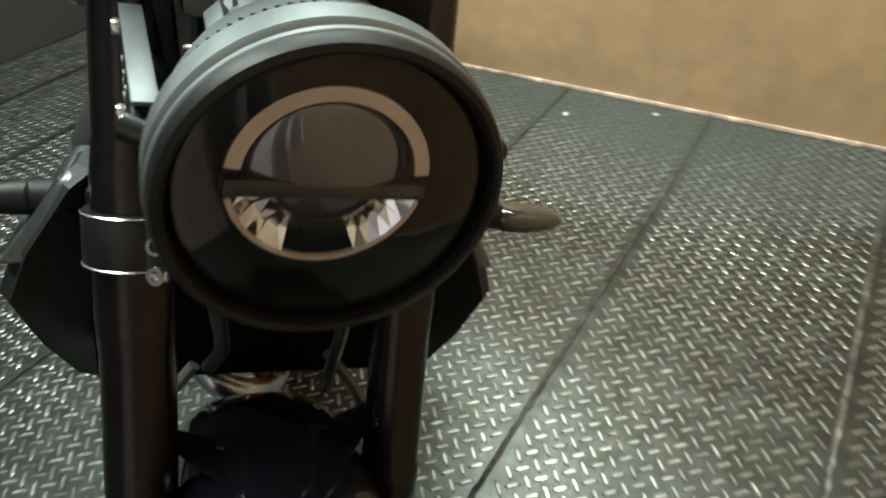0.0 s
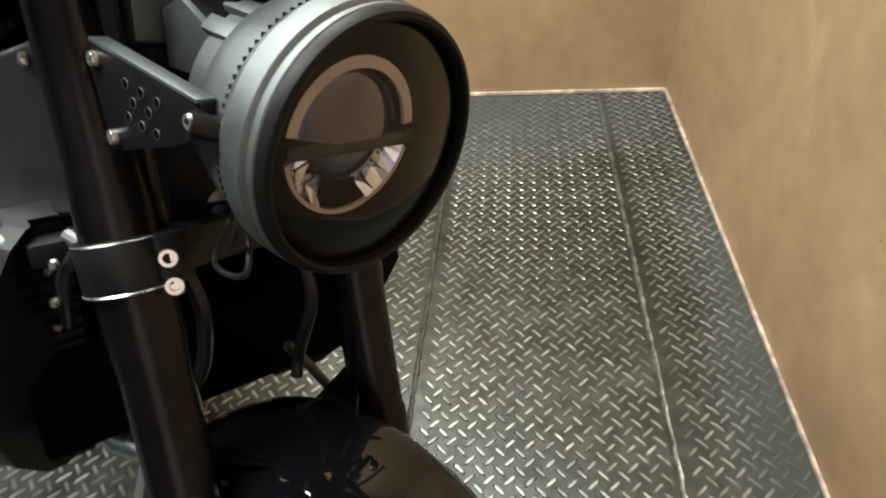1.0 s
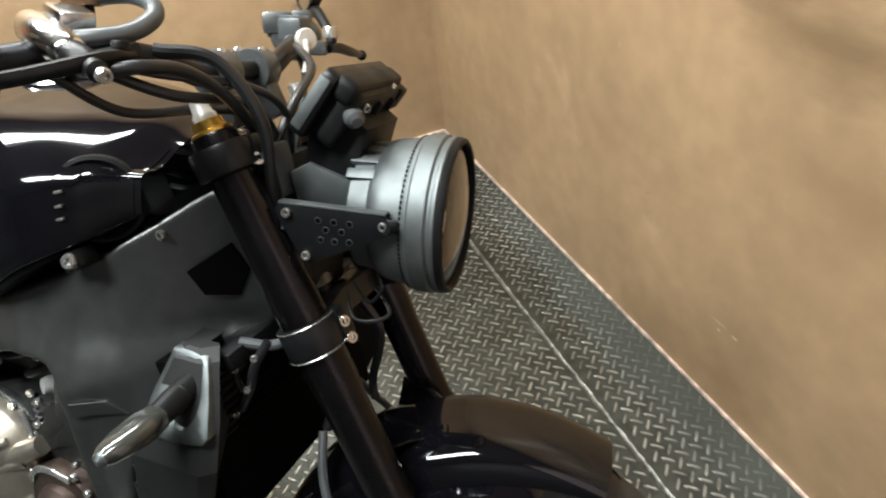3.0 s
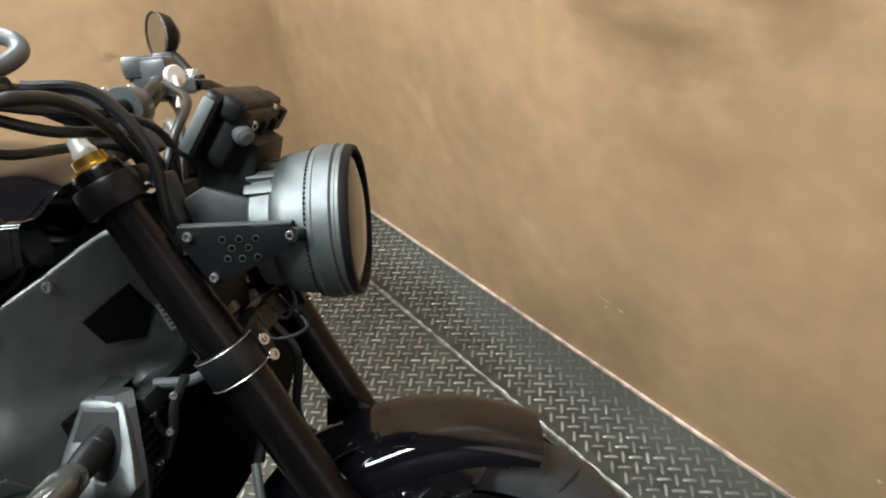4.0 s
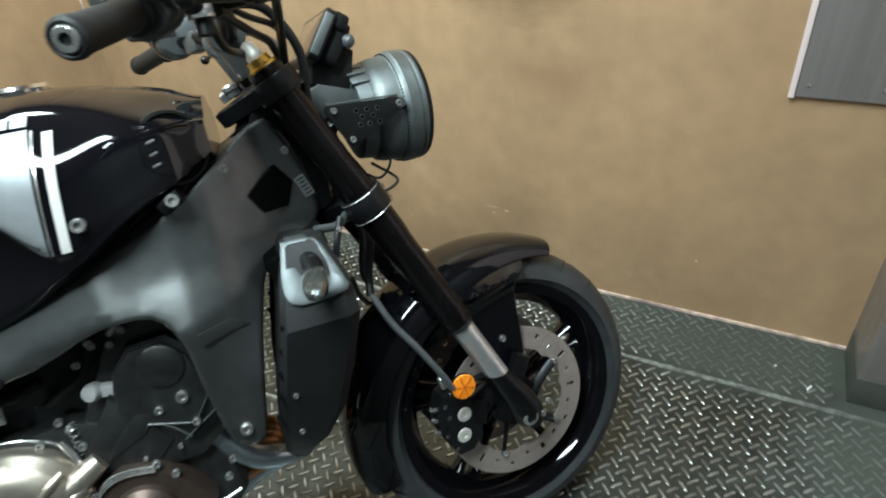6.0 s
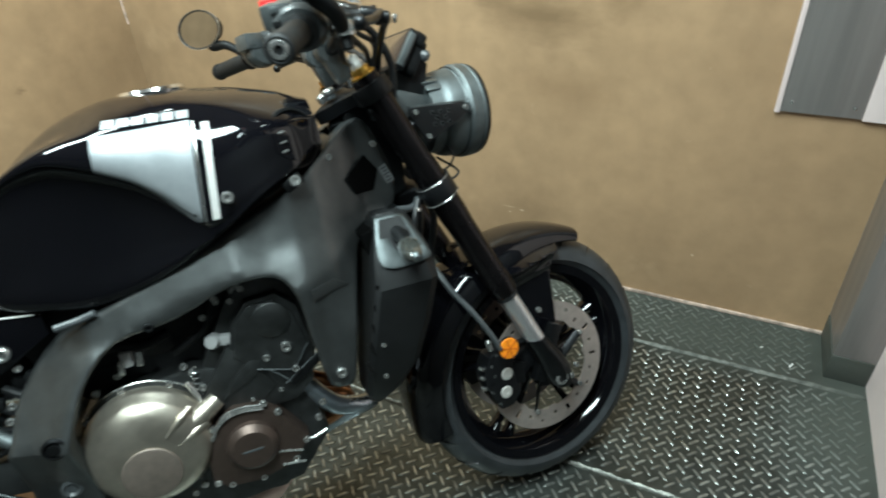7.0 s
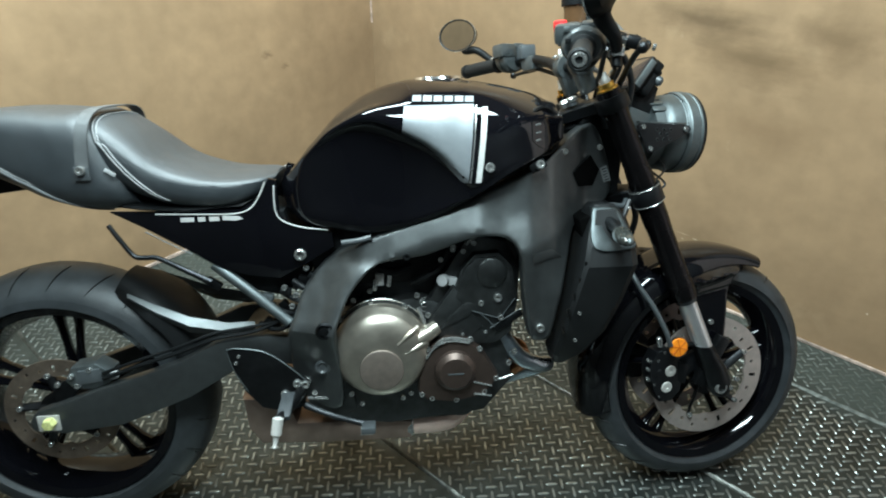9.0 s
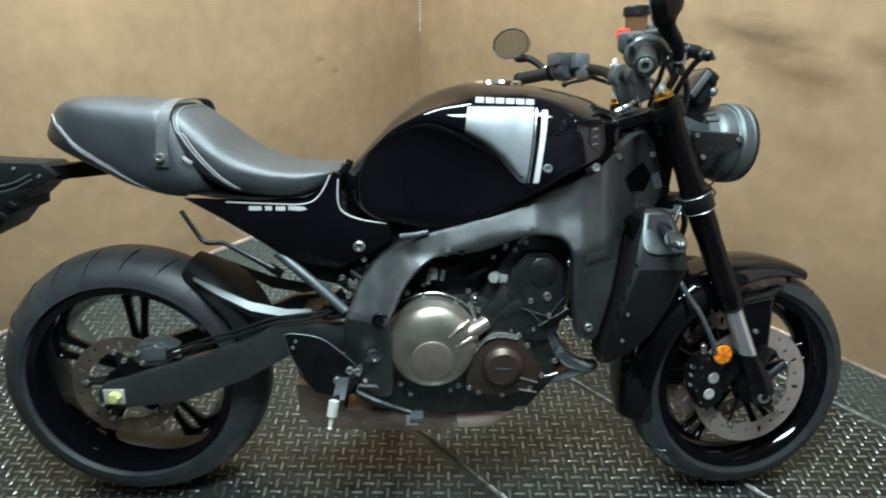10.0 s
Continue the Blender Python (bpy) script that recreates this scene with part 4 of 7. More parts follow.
for x, y, z in ((0.022, -0.046, -0.039), (-0.010, -0.066, -0.026), (-0.030, -0.058, -0.030), (0.034, 0.040, -0.031), (-0.030, 0.040, -0.036)):
    bolt(meter, METER_M @ Vector((x, y, z)), METER_M.to_3x3() @ Vector((0.15, -0.45 if y < 0 else 0.2, -1.0)), BOLT_MID, True)
part("cable_boot", on_meter(lathe(new_bm(), [(0.010, 0), (0.0115, 0.004), (0.0105, 0.018), (0.006, 0.022)], facing((0.012, -0.058, -0.030), (0, -0.6, -0.8)), 16)), GREY_SWITCH, meter, "grey rubber boot")

# ---- handlebar ----
bars = thing_part("handlebar", "black handlebar with rubber grips")
CLAMP = Vector((1.150, 0, 1.028))
right = [(CLAMP.x, -0.03, CLAMP.z), (CLAMP.x, -0.075, CLAMP.z), (CLAMP.x - 0.006, -0.130, CLAMP.z + 0.018), (CLAMP.x - 0.044, -0.190, CLAMP.z + 0.026), (CLAMP.x - 0.094, -0.256, CLAMP.z + 0.013), (0.990, -0.385, 1.008)]
left = [(CLAMP.x, 0.03, CLAMP.z), (CLAMP.x, 0.075, CLAMP.z), (CLAMP.x - 0.006, 0.130, CLAMP.z + 0.018), (CLAMP.x - 0.026, 0.200, CLAMP.z + 0.030), (CLAMP.x - 0.066, 0.300, CLAMP.z + 0.030), (1.026, 0.440, 1.049)]
line = left[::-1] + right
part("bar", steered(tube(new_bm(), line, 0.0125, 16, 8)), SATIN, bars, "black tapered tube")
for side in (-1, 1):
    a, b = (Vector((1.041, -0.286, 1.035)), Vector((0.9905, -0.384, 1.009))) if side < 0 else (Vector((1.078, 0.310, 1.057)), Vector((1.027, 0.436, 1.049)))
    way = (b - a)
    ln = way.length
    prof = [(0.0115, 0), (0.022, 0.0), (0.022, 0.006), (0.0168, 0.008)]
    for k in range(14):
        prof += [(0.0168, 0.010 + k * (ln - 0.016) / 14), (0.0174, 0.013 + k * (ln - 0.016) / 14)]
    prof += [(0.0165, ln - 0.002), (0.014, ln)]
    part("grip", steered(lathe(new_bm(), prof, facing(a, way), 20)), GRIP, bars, "ribbed black rubber grip")
    part("bar_end", steered(lathe(new_bm(), [(0.010, 0), (0.0185, 0.001), (0.0190, 0.006), (0.0180, 0.012), (0.0150, 0.014), (0.0130, 0.012)], facing(b, way), 24)), GRIP, bars, "black bar-end collar")
    part("bar_end_bolt", steered(lathe(new_bm(), [(0.0122, 0.004), (0.0122, 0.013), (0.0105, 0.0155), (0.006, 0.0155), (0.0055, 0.010), (0.0005, 0.010)], facing(b, way), 20)), STEEL if side < 0 else PLASTIC, bars, "bright bar-end bolt" if side < 0 else "black bar-end bolt")
    riser = box(new_bm(), CLAMP + Vector((0.008, side * 0.042, -0.030)), (0.036, 0.028, 0.062), Matrix.Rotation(radians(-24), 3, "Y"), 0.006)
    lathe(riser, [(0.014, -0.015), (0.025, -0.015), (0.0265, -0.012), (0.0265, 0.012), (0.025, 0.015), (0.014, 0.015)], facing(CLAMP + Vector((0, side * 0.042, 0)), (0, 1, 0)), 24)
    part("riser", steered(riser), SWITCHGEAR, bars, "dark grey bar clamp")
    for dx in (-0.016, 0.016):
        bolt(bars, CLAMP + Vector((dx - 0.008, side * 0.042, 0.020)), (-0.4, 0, 0.9), BOLT, True)
    # switch housing: a rounded two-piece shell round the bar
    c = Vector((1.052, -0.262, 1.043)) if side < 0 else Vector((1.094, 0.262, 1.064))
    m = facing(c - way.normalized() * 0.024, way)
    s = lathe(new_bm(), [(0.020, 0), (0.034, 0.001), (0.038, 0.006), (0.039, 0.024), (0.037, 0.040), (0.031, 0.047), (0.018, 0.048)], m, 26, flat=0.84)
    tilt = Vector(way).to_track_quat("X", "Z").to_matrix()
    box(s, c + Vector((-0.022, -side * 0.014, 0.020)), (0.044, 0.046, 0.034), tilt, 0.009)
    box(s, c + Vector((0.012, 0, 0.030)), (0.040, 0.030, 0.018), tilt, 0.006)
    sw = part("switch_housing", steered(s), SWITCHGEAR, bars, "dark rounded switch housing")
    part("housing_seam", steered(lathe(new_bm(), [(0.0392, 0.021), (0.0398, 0.0225), (0.0392, 0.024)], m, 26, cap=False, flat=0.84)), PLASTIC, sw)
    for j in range(4):
        btn = box(new_bm(), c + Vector((-0.034 - 0.002 * (j % 2), side * (0.012 * (j - 1.5)), 0.004 + 0.010 * (j % 3))), (0.010, 0.010, 0.009), tilt, 0.002)
        part("switch", steered(btn), PLASTIC if j % 2 else LAMP_BODY, sw)
    if side < 0:
        part("stop_switch", steered(box(new_bm(), c + Vector((-0.030, 0.030, 0.034)), (0.016, 0.024, 0.020), tilt, 0.005)), RED, sw, "red engine stop switch")
    # perch and lever
    pc = Vector((CLAMP.x - 0.022, side * 0.198, CLAMP.z + 0.022))
    perch = box(new_bm(), pc, (0.046, 0.036, 0.036), tilt, 0.010)
    box(perch, pc + Vector((0.030, side * 0.004, 0.0)), (0.044, 0.028, 0.020), tilt, 0.006)
    lever_root = part("lever_perch", steered(perch), SATIN if side < 0 else SWITCHGEAR, bars, "cast lever perch")
    tip = Vector((1.082, -0.408, 1.022)) if side < 0 else Vector((1.148, 0.400, 1.034))
    root = pc + Vector((0.048, side * 0.004, 0.0))
    lever = tube(new_bm(), [root, root + Vector((0.0, side * 0.035, 0.0)), root.lerp(tip, 0.45) + Vector((0.010, 0, 0)), root.lerp(tip, 0.8) + Vector((0.004, 0, 0)), tip], [0.008, 0.0088, 0.0078, 0.006, 0.0055], 12, 6, oval=0.7)
    bmesh.ops.create_uvsphere(lever, u_segments=14, v_segments=8, radius=0.0092, matrix=Matrix.Translation(tip))
    part("lever", steered(lever), SATIN, lever_root, "black ball-ended lever")
    bolt(lever_root, root + Vector((0, side * 0.010, 0.009)), (0, 0, 1), BOLT_BLACK, True)

# radial brake master cylinder with its reservoir on the right, cable adjuster on the left
mc_at, mc_to = Vector((1.084, -0.205, 1.074)), Vector((1.190, -0.252, 1.040))
m = facing(mc_at, mc_to - mc_at)
part("master_cylinder", steered(lathe(new_bm(), [(0.008, -0.006), (0.014, -0.004), (0.0165, 0.004), (0.0165, 0.052), (0.0145, 0.058), (0.0145, 0.070), (0.012, 0.074)], m, 24)), CHROME, bars, "bright brake master cylinder")
part("cylinder_block", steered(box(new_bm(), (1.118, -0.200, 1.078), (0.034, 0.030, 0.026), Vector(mc_to - mc_at).to_track_quat("X", "Z").to_matrix(), 0.004)), CHROME, bars, "bright cast block on the master cylinder")
part("pushrod_end", steered(lathe(new_bm(), [(0.012, 0.072), (0.0125, 0.094), (0.009, 0.100), (0.009, 0.114), (0.004, 0.1175)], m, 16)), COATED, bars, "dark push-rod end")
bolt(bars, mc_to, mc_to - mc_at, BOLT, True)
POT = Vector((1.088, -0.146, 1.092))
pot = part("fluid_reservoir", steered(lathe(new_bm(), [(0.012, 0), (0.0205, 0.002), (0.0215, 0.036), (0.0215, 0.038)], facing(POT, (-0.05, -0.05, 1)), 24)), RESERVOIR, bars, "brown see-through brake fluid reservoir")
part("reservoir_cap", steered(lathe(new_bm(), [(0.0255, 0.034), (0.0255, 0.048), (0.023, 0.051), (0.0005, 0.051)], facing(POT, (-0.05, -0.05, 1)), 20)), PLASTIC, pot, "black reservoir cap")
part("reservoir_stay", steered(tube(new_bm(), [POT, POT + Vector((0.006, -0.010, -0.016)), (1.100, -0.185, 1.062)], 0.0065, 10, 4)), COATED, pot)
part("reservoir_hose", steered(tube(new_bm(), [(1.108, -0.148, 1.102), (1.134, -0.144, 1.103), (1.158, -0.146, 1.096), (1.168, -0.156, 1.084), (1.164, -0.182, 1.071), (1.148, -0.206, 1.066), (1.124, -0.222, 1.064)], 0.0080, 14, 7)), GREY_SWITCH, pot, "grey looped reservoir hose")
part("brake_hose", steered(tube(new_bm(), [(1.172, -0.236, 1.040), (1.196, -0.215, 1.044), (1.206, -0.170, 1.038), (1.212, -0.120, 1.010), (1.215, -0.070, 0.96), (1.215, -0.050, 0.90)], 0.0062, 12, 7)), CABLE, bars, "black brake hose")
adj = lathe(new_bm(), [(0.006, 0), (0.0145, 0.001), (0.0150, 0.007), (0.0130, 0.009), (0.0005, 0.010)], facing((1.172, 0.1315, 1.0623), (0.80, -0.58, 0.10)), 28)
part("cable_adjuster", steered(adj), WHITE_CAP, bars, "round pale clutch cable adjuster")
part("adjuster_link", steered(tube(new_bm(), [(1.178, 0.124, 1.062), (1.186, 0.108, 1.040), (1.186, 0.098, 1.022)], 0.0034, 8, 4)), WHITE_CAP, bars, "pale thin link")
left_box = box(new_bm(), (1.118, 0.212, 1.076), (0.038, 0.040, 0.032), None, 0.006)
for j in range(4):
    box(left_box, (1.118, 0.198 + 0.009 * j, 1.092), (0.034, 0.004, 0.006), None, 0.001)
part("clutch_switch", steered(left_box), GREY_SWITCH, bars, "grey clutch perch block")

for side in (-1, 1):
    root = thing_part("mirror", "round black rear-view mirror on a short stalk")
    foot = Vector((1.103, -0.285, 1.024)) if side < 0 else Vector((1.092, 0.395, 1.066))
    head = Vector((1.036, -0.330, 1.118)) if side < 0 else Vector((1.007, 0.475, 1.150))
    knee = Vector((1.086, -0.309, 1.050)) if side < 0 else foot.lerp(head, 0.45)
    part("stalk", steered(tube(new_bm(), [foot + Vector((0, 0, -0.02)), foot, knee, head + Vector((0.020, -side * 0.008, -0.040)), head + Vector((0.018, -side * 0.004, -0.020))], [0.009, 0.0095, 0.0115, 0.0155, 0.017] if side < 0 else [0.009, 0.009, 0.010, 0.012, 0.012], 14, 6)), PLASTIC, root)
    part("joint", steered(lathe(new_bm(), [(0.004, -0.004), (0.014, -0.003), (0.014, 0.010), (0.0115, 0.016)], facing(foot, (0, 0, 1)), 18)), STEEL, root)
    gaze = Vector((-0.74, -side * 0.62, 0.0))
    m = Matrix.Translation(head) @ Matrix.Diagonal((1, 1, 0.85, 1)) @ Matrix.Translation(-head) @ facing(head, gaze)
    part("shell", steered(lathe(new_bm(), [(0.0005, -0.036), (0.026, -0.034), (0.053, -0.021), (0.0625, -0.004), (0.0645, 0.002), (0.0625, 0.004), (0.0585, 0.002)], m, 40, cap=False, flat=0.80)), PLASTIC, root, "black mirror shell")
    part("glass", steered(lathe(new_bm(), [(0.0005, 0.0015), (0.0590, 0.0015), (0.0590, -0.002), (0.0005, -0.002)], m, 40, cap=False, flat=0.80)), MIRROR, root, "mirror glass")
    part("edge_ring", steered(lathe(new_bm(), [(0.0620, 0.003), (0.0645, 0.0035), (0.0645, 0.0005)], m, 40, cap=False, flat=0.80)), STEEL, root, "thin bright edge")

# cables and hoses at the steering head
cable_root = thing_part("cables", "black control cables and hoses looped before the steering head")
for pts, r, turn in (
    ([(1.150, -0.14, 1.055), (1.20, -0.115, 1.045), (1.235, -0.100, 0.985), (1.232, -0.085, 0.90), (1.255, -0.075, 0.80), (1.265, -0.065, 0.73)], 0.0068, True),
    ([(1.120, -0.20, 1.045), (1.17, -0.15, 1.015), (1.205, -0.075, 1.000), (1.215, -0.040, 0.95), (1.19, -0.030, 0.85)], 0.0055, True),
    ([(1.110, -0.23, 1.040), (1.13, -0.17, 1.000), (1.16, -0.10, 0.995), (1.185, -0.050, 0.985), (1.195, 0.0, 0.93)], 0.0050, True),
    ([(1.120, -0.22, 1.055), (1.165, -0.16, 1.035), (1.215, -0.090, 1.020), (1.225, -0.03, 0.985), (1.20, 0.02, 0.91)], 0.0045, True),
    ([(1.165, 0.12, 1.055), (1.215, 0.06, 1.030), (1.225, -0.02, 0.99), (1.205, -0.05, 0.92), (1.17, -0.03, 0.84)], 0.0055, True),
    ([(1.11, 0.22, 1.05), (1.165, 0.14, 1.02), (1.20, 0.06, 0.99), (1.20, 0.02, 0.90)], 0.0050, True),
    ([(1.268, -0.060, 0.735), (1.285, -0.050, 0.69), (1.270, -0.04, 0.62), (1.262, -0.05, 0.585)], 0.0070, True),
    ([(1.275, 0.045, 0.735), (1.300, 0.055, 0.68), (1.285, 0.060, 0.60), (1.290, 0.055, 0.57)], 0.0065, True),
    ([(1.330, -0.050, 0.83), (1.345, -0.060, 0.80), (1.325, -0.050, 0.775), (1.300, -0.030, 0.79)], 0.0022, True),
    ([(1.320, -0.035, 0.80), (1.352, -0.055, 0.765), (1.310, -0.055, 0.752), (1.290, -0.030, 0.775)], 0.0025, True),
):
    bm = tube(new_bm(), pts, r, 10, 8)
    part("cable", steered(bm) if turn else bm, CABLE, cable_root)
hose = tube(new_bm(), [(1.262, -0.062, 0.590), (1.275, -0.095, 0.545), (1.300, -0.118, 0.500), (1.330, -0.125, 0.440), (1.345, -0.122, 0.405)], 0.0058, 10, 8)
part("brake_hose", steered(hose), GREY_SWITCH, cable_root, "grey braided brake hose")
part("brake_hose", steered(tube(new_bm(), [(1.262, 0.062, 0.590), (1.275, 0.095, 0.545), (1.300, 0.115, 0.500), (1.345, 0.118, 0.405)], 0.0058, 10, 8)), GREY_SWITCH, cable_root, "grey braided brake hose")
part("hose_union", steered(lathe(new_bm(), [(0.006, 0), (0.0105, 0.002), (0.0105, 0.020), (0.006, 0.022)], facing((1.272, -0.062, 0.752), (0.25, -0.1, -1)), 12)), STEEL, cable_root)
part("lamp_mount_cover", steered(prism(new_bm(), [(1.236, 0.925), (1.262, 0.938), (1.312, 0.920), (1.306, 0.890), (1.245, 0.884)], -0.056, 0.056, 0.007)), LAMP_BODY, lamp_root, "smooth grey cover behind the lamp")
part("head_connector", steered(box(new_bm(), (1.212, -0.055, 0.925), (0.045, 0.040, 0.060), Matrix.Rotation(-0.2, 3, "Y"), 0.006)), LAMP_BODY, cable_root, "grey plastic connector block")

# ---- front mudguard ----
guard = thing_part("front_mudguard", "black front mudguard between the fork legs")


def guard_skin(a0, a1, radius, half, drop, n=30):
    """An arched shell round the tyre, with thickness and turned-down flanks; angles from straight ahead."""
    rings = []
    for k in range(n + 1):
        u = k / n
        a = a0 + (a1 - a0) * u
        r = radius(u)
        h = half(u)
        d = drop(u)
        outer = []
        for j in range(15):
            v = -1 + j / 7
            rr = r - d * abs(v) ** 2.5
            outer.append((rr, h * math.sin(v * math.pi / 2)))
        loop = outer + [(rr - 0.003, y * 0.965) for rr, y in reversed(outer)]
        rings.append([(1.490 + rr * math.cos(a), y, 0.300 + rr * math.sin(a)) for rr, y in loop])
    return loft(new_bm(), rings)


GUARD_FROM, GUARD_TO = radians(64), radians(196)


def guard_radius(u):
    return catmull([0.307, 0.310, 0.316, 0.324, 0.330, 0.330, 0.326], u * 6)


def guard_width(u):
    return 0.058 + 0.024 * min(1, u * 3.6) if u < 0.75 else 0.082 - 0.02 * (u - 0.75) * 4


def guard_drop(u):
    return 0.026 + 0.034 * min(1, u * 2.6)


skin = guard_skin(GUARD_FROM, GUARD_TO, guard_radius, guard_width, guard_drop, 36)
part("shell", steered(skin), GLOSS, guard, "black mudguard shell")


def cheek_half(x, z):
    """Half width of the mudguard's cheek: it swells under the shell and ends in a crease above the flat stay."""
    y = 0.0815 + 0.028 * math.exp(-((x - 1.445) / 0.075) ** 4 - ((z - 0.552 - 0.20 * abs(x - 1.430)) / 0.0215) ** 2) + 0.006 * math.exp(-((x - 1.535) / 0.022) ** 2 - ((z - 0.560) / 0.020) ** 2)
    under = (0.498 + 0.20 * (x - 1.427)) - z
    y -= 0.005 * max(0.0, min(1.0, 1 + under / 0.012))
    # where the shell covers the cheek's top, the cheek follows it just inside
    u = max(0.0, min(1.0, (math.atan2(z - 0.300, x - 1.490) - GUARD_FROM) / (GUARD_TO - GUARD_FROM)))
    v = (guard_radius(u) - math.hypot(x - 1.490, z - 0.300)) / guard_drop(u)
    reach = guard_width(u) - 0.0035 + 2.4 * (v - 1) * guard_drop(u)
    return -0.004 * math.log(math.exp(-y / 0.004) + math.exp(-reach / 0.004))


CHEEK = [(1.320, 0.585), (1.332, 0.552), (1.360, 0.520), (1.400, 0.480), (1.440, 0.420), (1.466, 0.368), (1.490, 0.352), (1.514, 0.362), (1.5175, 0.400), (1.5185, 0.451), (1.5175, 0.500), (1.522, 0.535), (1.536, 0.556), (1.560, 0.573), (1.588, 0.580), (1.560, 0.588), (1.500, 0.592), (1.430, 0.596), (1.370, 0.594)]
for side in (-1, 1):
    part("side_stay", steered(casting(CHEEK, cheek_half, 0.004, 0.003, 0.005, side)), GLOSS, guard, "gloss black side stay", 0.5)
    for x, z in ((1.476, 0.435), (1.495, 0.383), (1.352, 0.548)):
        bolt(guard, (x, side * (cheek_half(x, z) + 0.0005), z), (0, side, 0), BOLT, True)

# ---- front brake calipers ----
for side in (-1, 1):
    root = thing_part("brake_caliper", "black radial brake caliper")
    y = side * 0.070
    bm = prism(new_bm(), [(1.316, 0.345), (1.332, 0.378), (1.360, 0.386), (1.390, 0.356), (1.402, 0.318), (1.396, 0.276), (1.374, 0.252), (1.344, 0.252), (1.326, 0.284), (1.316, 0.318)], y - 0.024, y + 0.021, 0.006)
    part("body", steered(bm), COATED, root)
    part("mount_arm", steered(prism(new_bm(), [(1.380, 0.350), (1.440, 0.372), (1.478, 0.330), (1.470, 0.300), (1.430, 0.318), (1.392, 0.285)], y + side * 0.010 - 0.008, y + side * 0.010 + 0.008, 0.004)), COATED, root)
    part("bridge", steered(prism(new_bm(), [(1.386, 0.352), (1.416, 0.338), (1.406, 0.292), (1.388, 0.300)], y + side * 0.022 - 0.004, y + side * 0.022 + 0.004, 0.003)), SATIN, root)
    for x, z in ((1.367, 0.329), (1.359, 0.289)):
        part("piston_cap", steered(lathe(new_bm(), [(0.0140, 0), (0.0140, 0.004), (0.0120, 0.0055), (0.004, 0.0055), (0.0035, 0.004), (0.0005, 0.004)], facing((x, y + side * 0.0205, z), (0, side, 0)), 24)), WHITE_CAP, root, "pale round piston cap")
    for x, z in ((1.334, 0.358), (1.328, 0.300), (1.350, 0.376), (1.338, 0.334), (1.330, 0.318), (1.342, 0.268)):
        bolt(root, (x, y + side * 0.020, z), (0, side, 0), BOLT_SMALL, True)
    for z in (0.352, 0.330, 0.306):
        part("bleed_fitting", steered(tube(new_bm(), [(1.322, y + side * 0.012, z), (1.312, y + side * 0.018, z + 0.006), (1.308, y + side * 0.020, z + 0.012)], [0.005, 0.004, 0.003], 8, 2)), STEEL, root)
    part("banjo", steered(lathe(new_bm(), [(0.007, 0), (0.007, 0.020), (0.004, 0.024)], facing((1.345, y + side * 0.010, 0.388), (-0.2, 0, 1)), 12)), STEEL, root)
    amber = thing_part("side_reflector", "round amber side reflector on the fork foot")
    c = Vector((1.3665, side * 0.114, 0.398))
    face = lathe(new_bm(), [(0.0222, 0.002), (0.0228, 0.006), (0.0215, 0.0085), (0.0100, 0.0098), (0.0004, 0.0100)], facing(c, (0, side, 0)), 32)
    part("lens", steered(face), ORANGE, amber)
    for k in range(3):
        a = k * math.pi / 3 + 0.3
        rib = box(new_bm(), c + Vector((0, side * 0.0098, 0)), (0.041, 0.0014, 0.0026), Matrix.Rotation(a, 3, "Y"))
        part("rib", steered(rib), AMBER_DARK, amber)
    part("backing", steered(lathe(new_bm(), [(0.0236, 0), (0.0236, 0.005), (0.0224, 0.006)], facing(c, (0, side, 0)), 32)), PLASTIC, amber)
    part("bracket", steered(tube(new_bm(), [c + Vector((0, 0, 0.0)), c + Vector((0.03, -side * 0.008, -0.002)), c + Vector((0.055, -side * 0.012, -0.004))], 0.006, 8, 3)), PLASTIC, amber)


# ---- fuel tank ----
TANK_X = [0.508, 0.530, 0.570, 0.630, 0.700, 0.770, 0.815, 0.850, 0.880, 0.905, 0.980, 1.050, 1.098]
TANK_LOW = [0.775, 0.742, 0.722, 0.714, 0.706, 0.716, 0.731, 0.746, 0.762, 0.776, 0.818, 0.848, 0.875]
TANK_TOP = [0.790, 0.826, 0.872, 0.934, 0.980, 1.003, 1.007, 1.007, 1.005, 1.003, 0.992, 0.975, 0.955]
TANK_FOOT = [0.040, 0.090, 0.122, 0.142, 0.152, 0.164, 0.175, 0.184, 0.190, 0.194, 0.182, 0.152, 0.115]
TANK_KNEE = [0.042, 0.095, 0.126, 0.142, 0.150, 0.158, 0.168, 0.180, 0.192, 0.200, 0.197, 0.165, 0.122]
TANK_WIDE = [0.040, 0.085, 0.124, 0.152, 0.176, 0.192, 0.199, 0.204, 0.206, 0.207, 0.196, 0.162, 0.118]
TANK_CREASE = [0.786, 0.806, 0.846, 0.898, 0.922, 0.905, 0.884, 0.858, 0.829, 0.812, 0.850, 0.880, 0.900]


def tank_index(x):
    for k in range(len(TANK_X) - 1):
        if x <= TANK_X[k + 1]:
            return k + (x - TANK_X[k]) / (TANK_X[k + 1] - TANK_X[k])
    return len(TANK_X) - 1.0


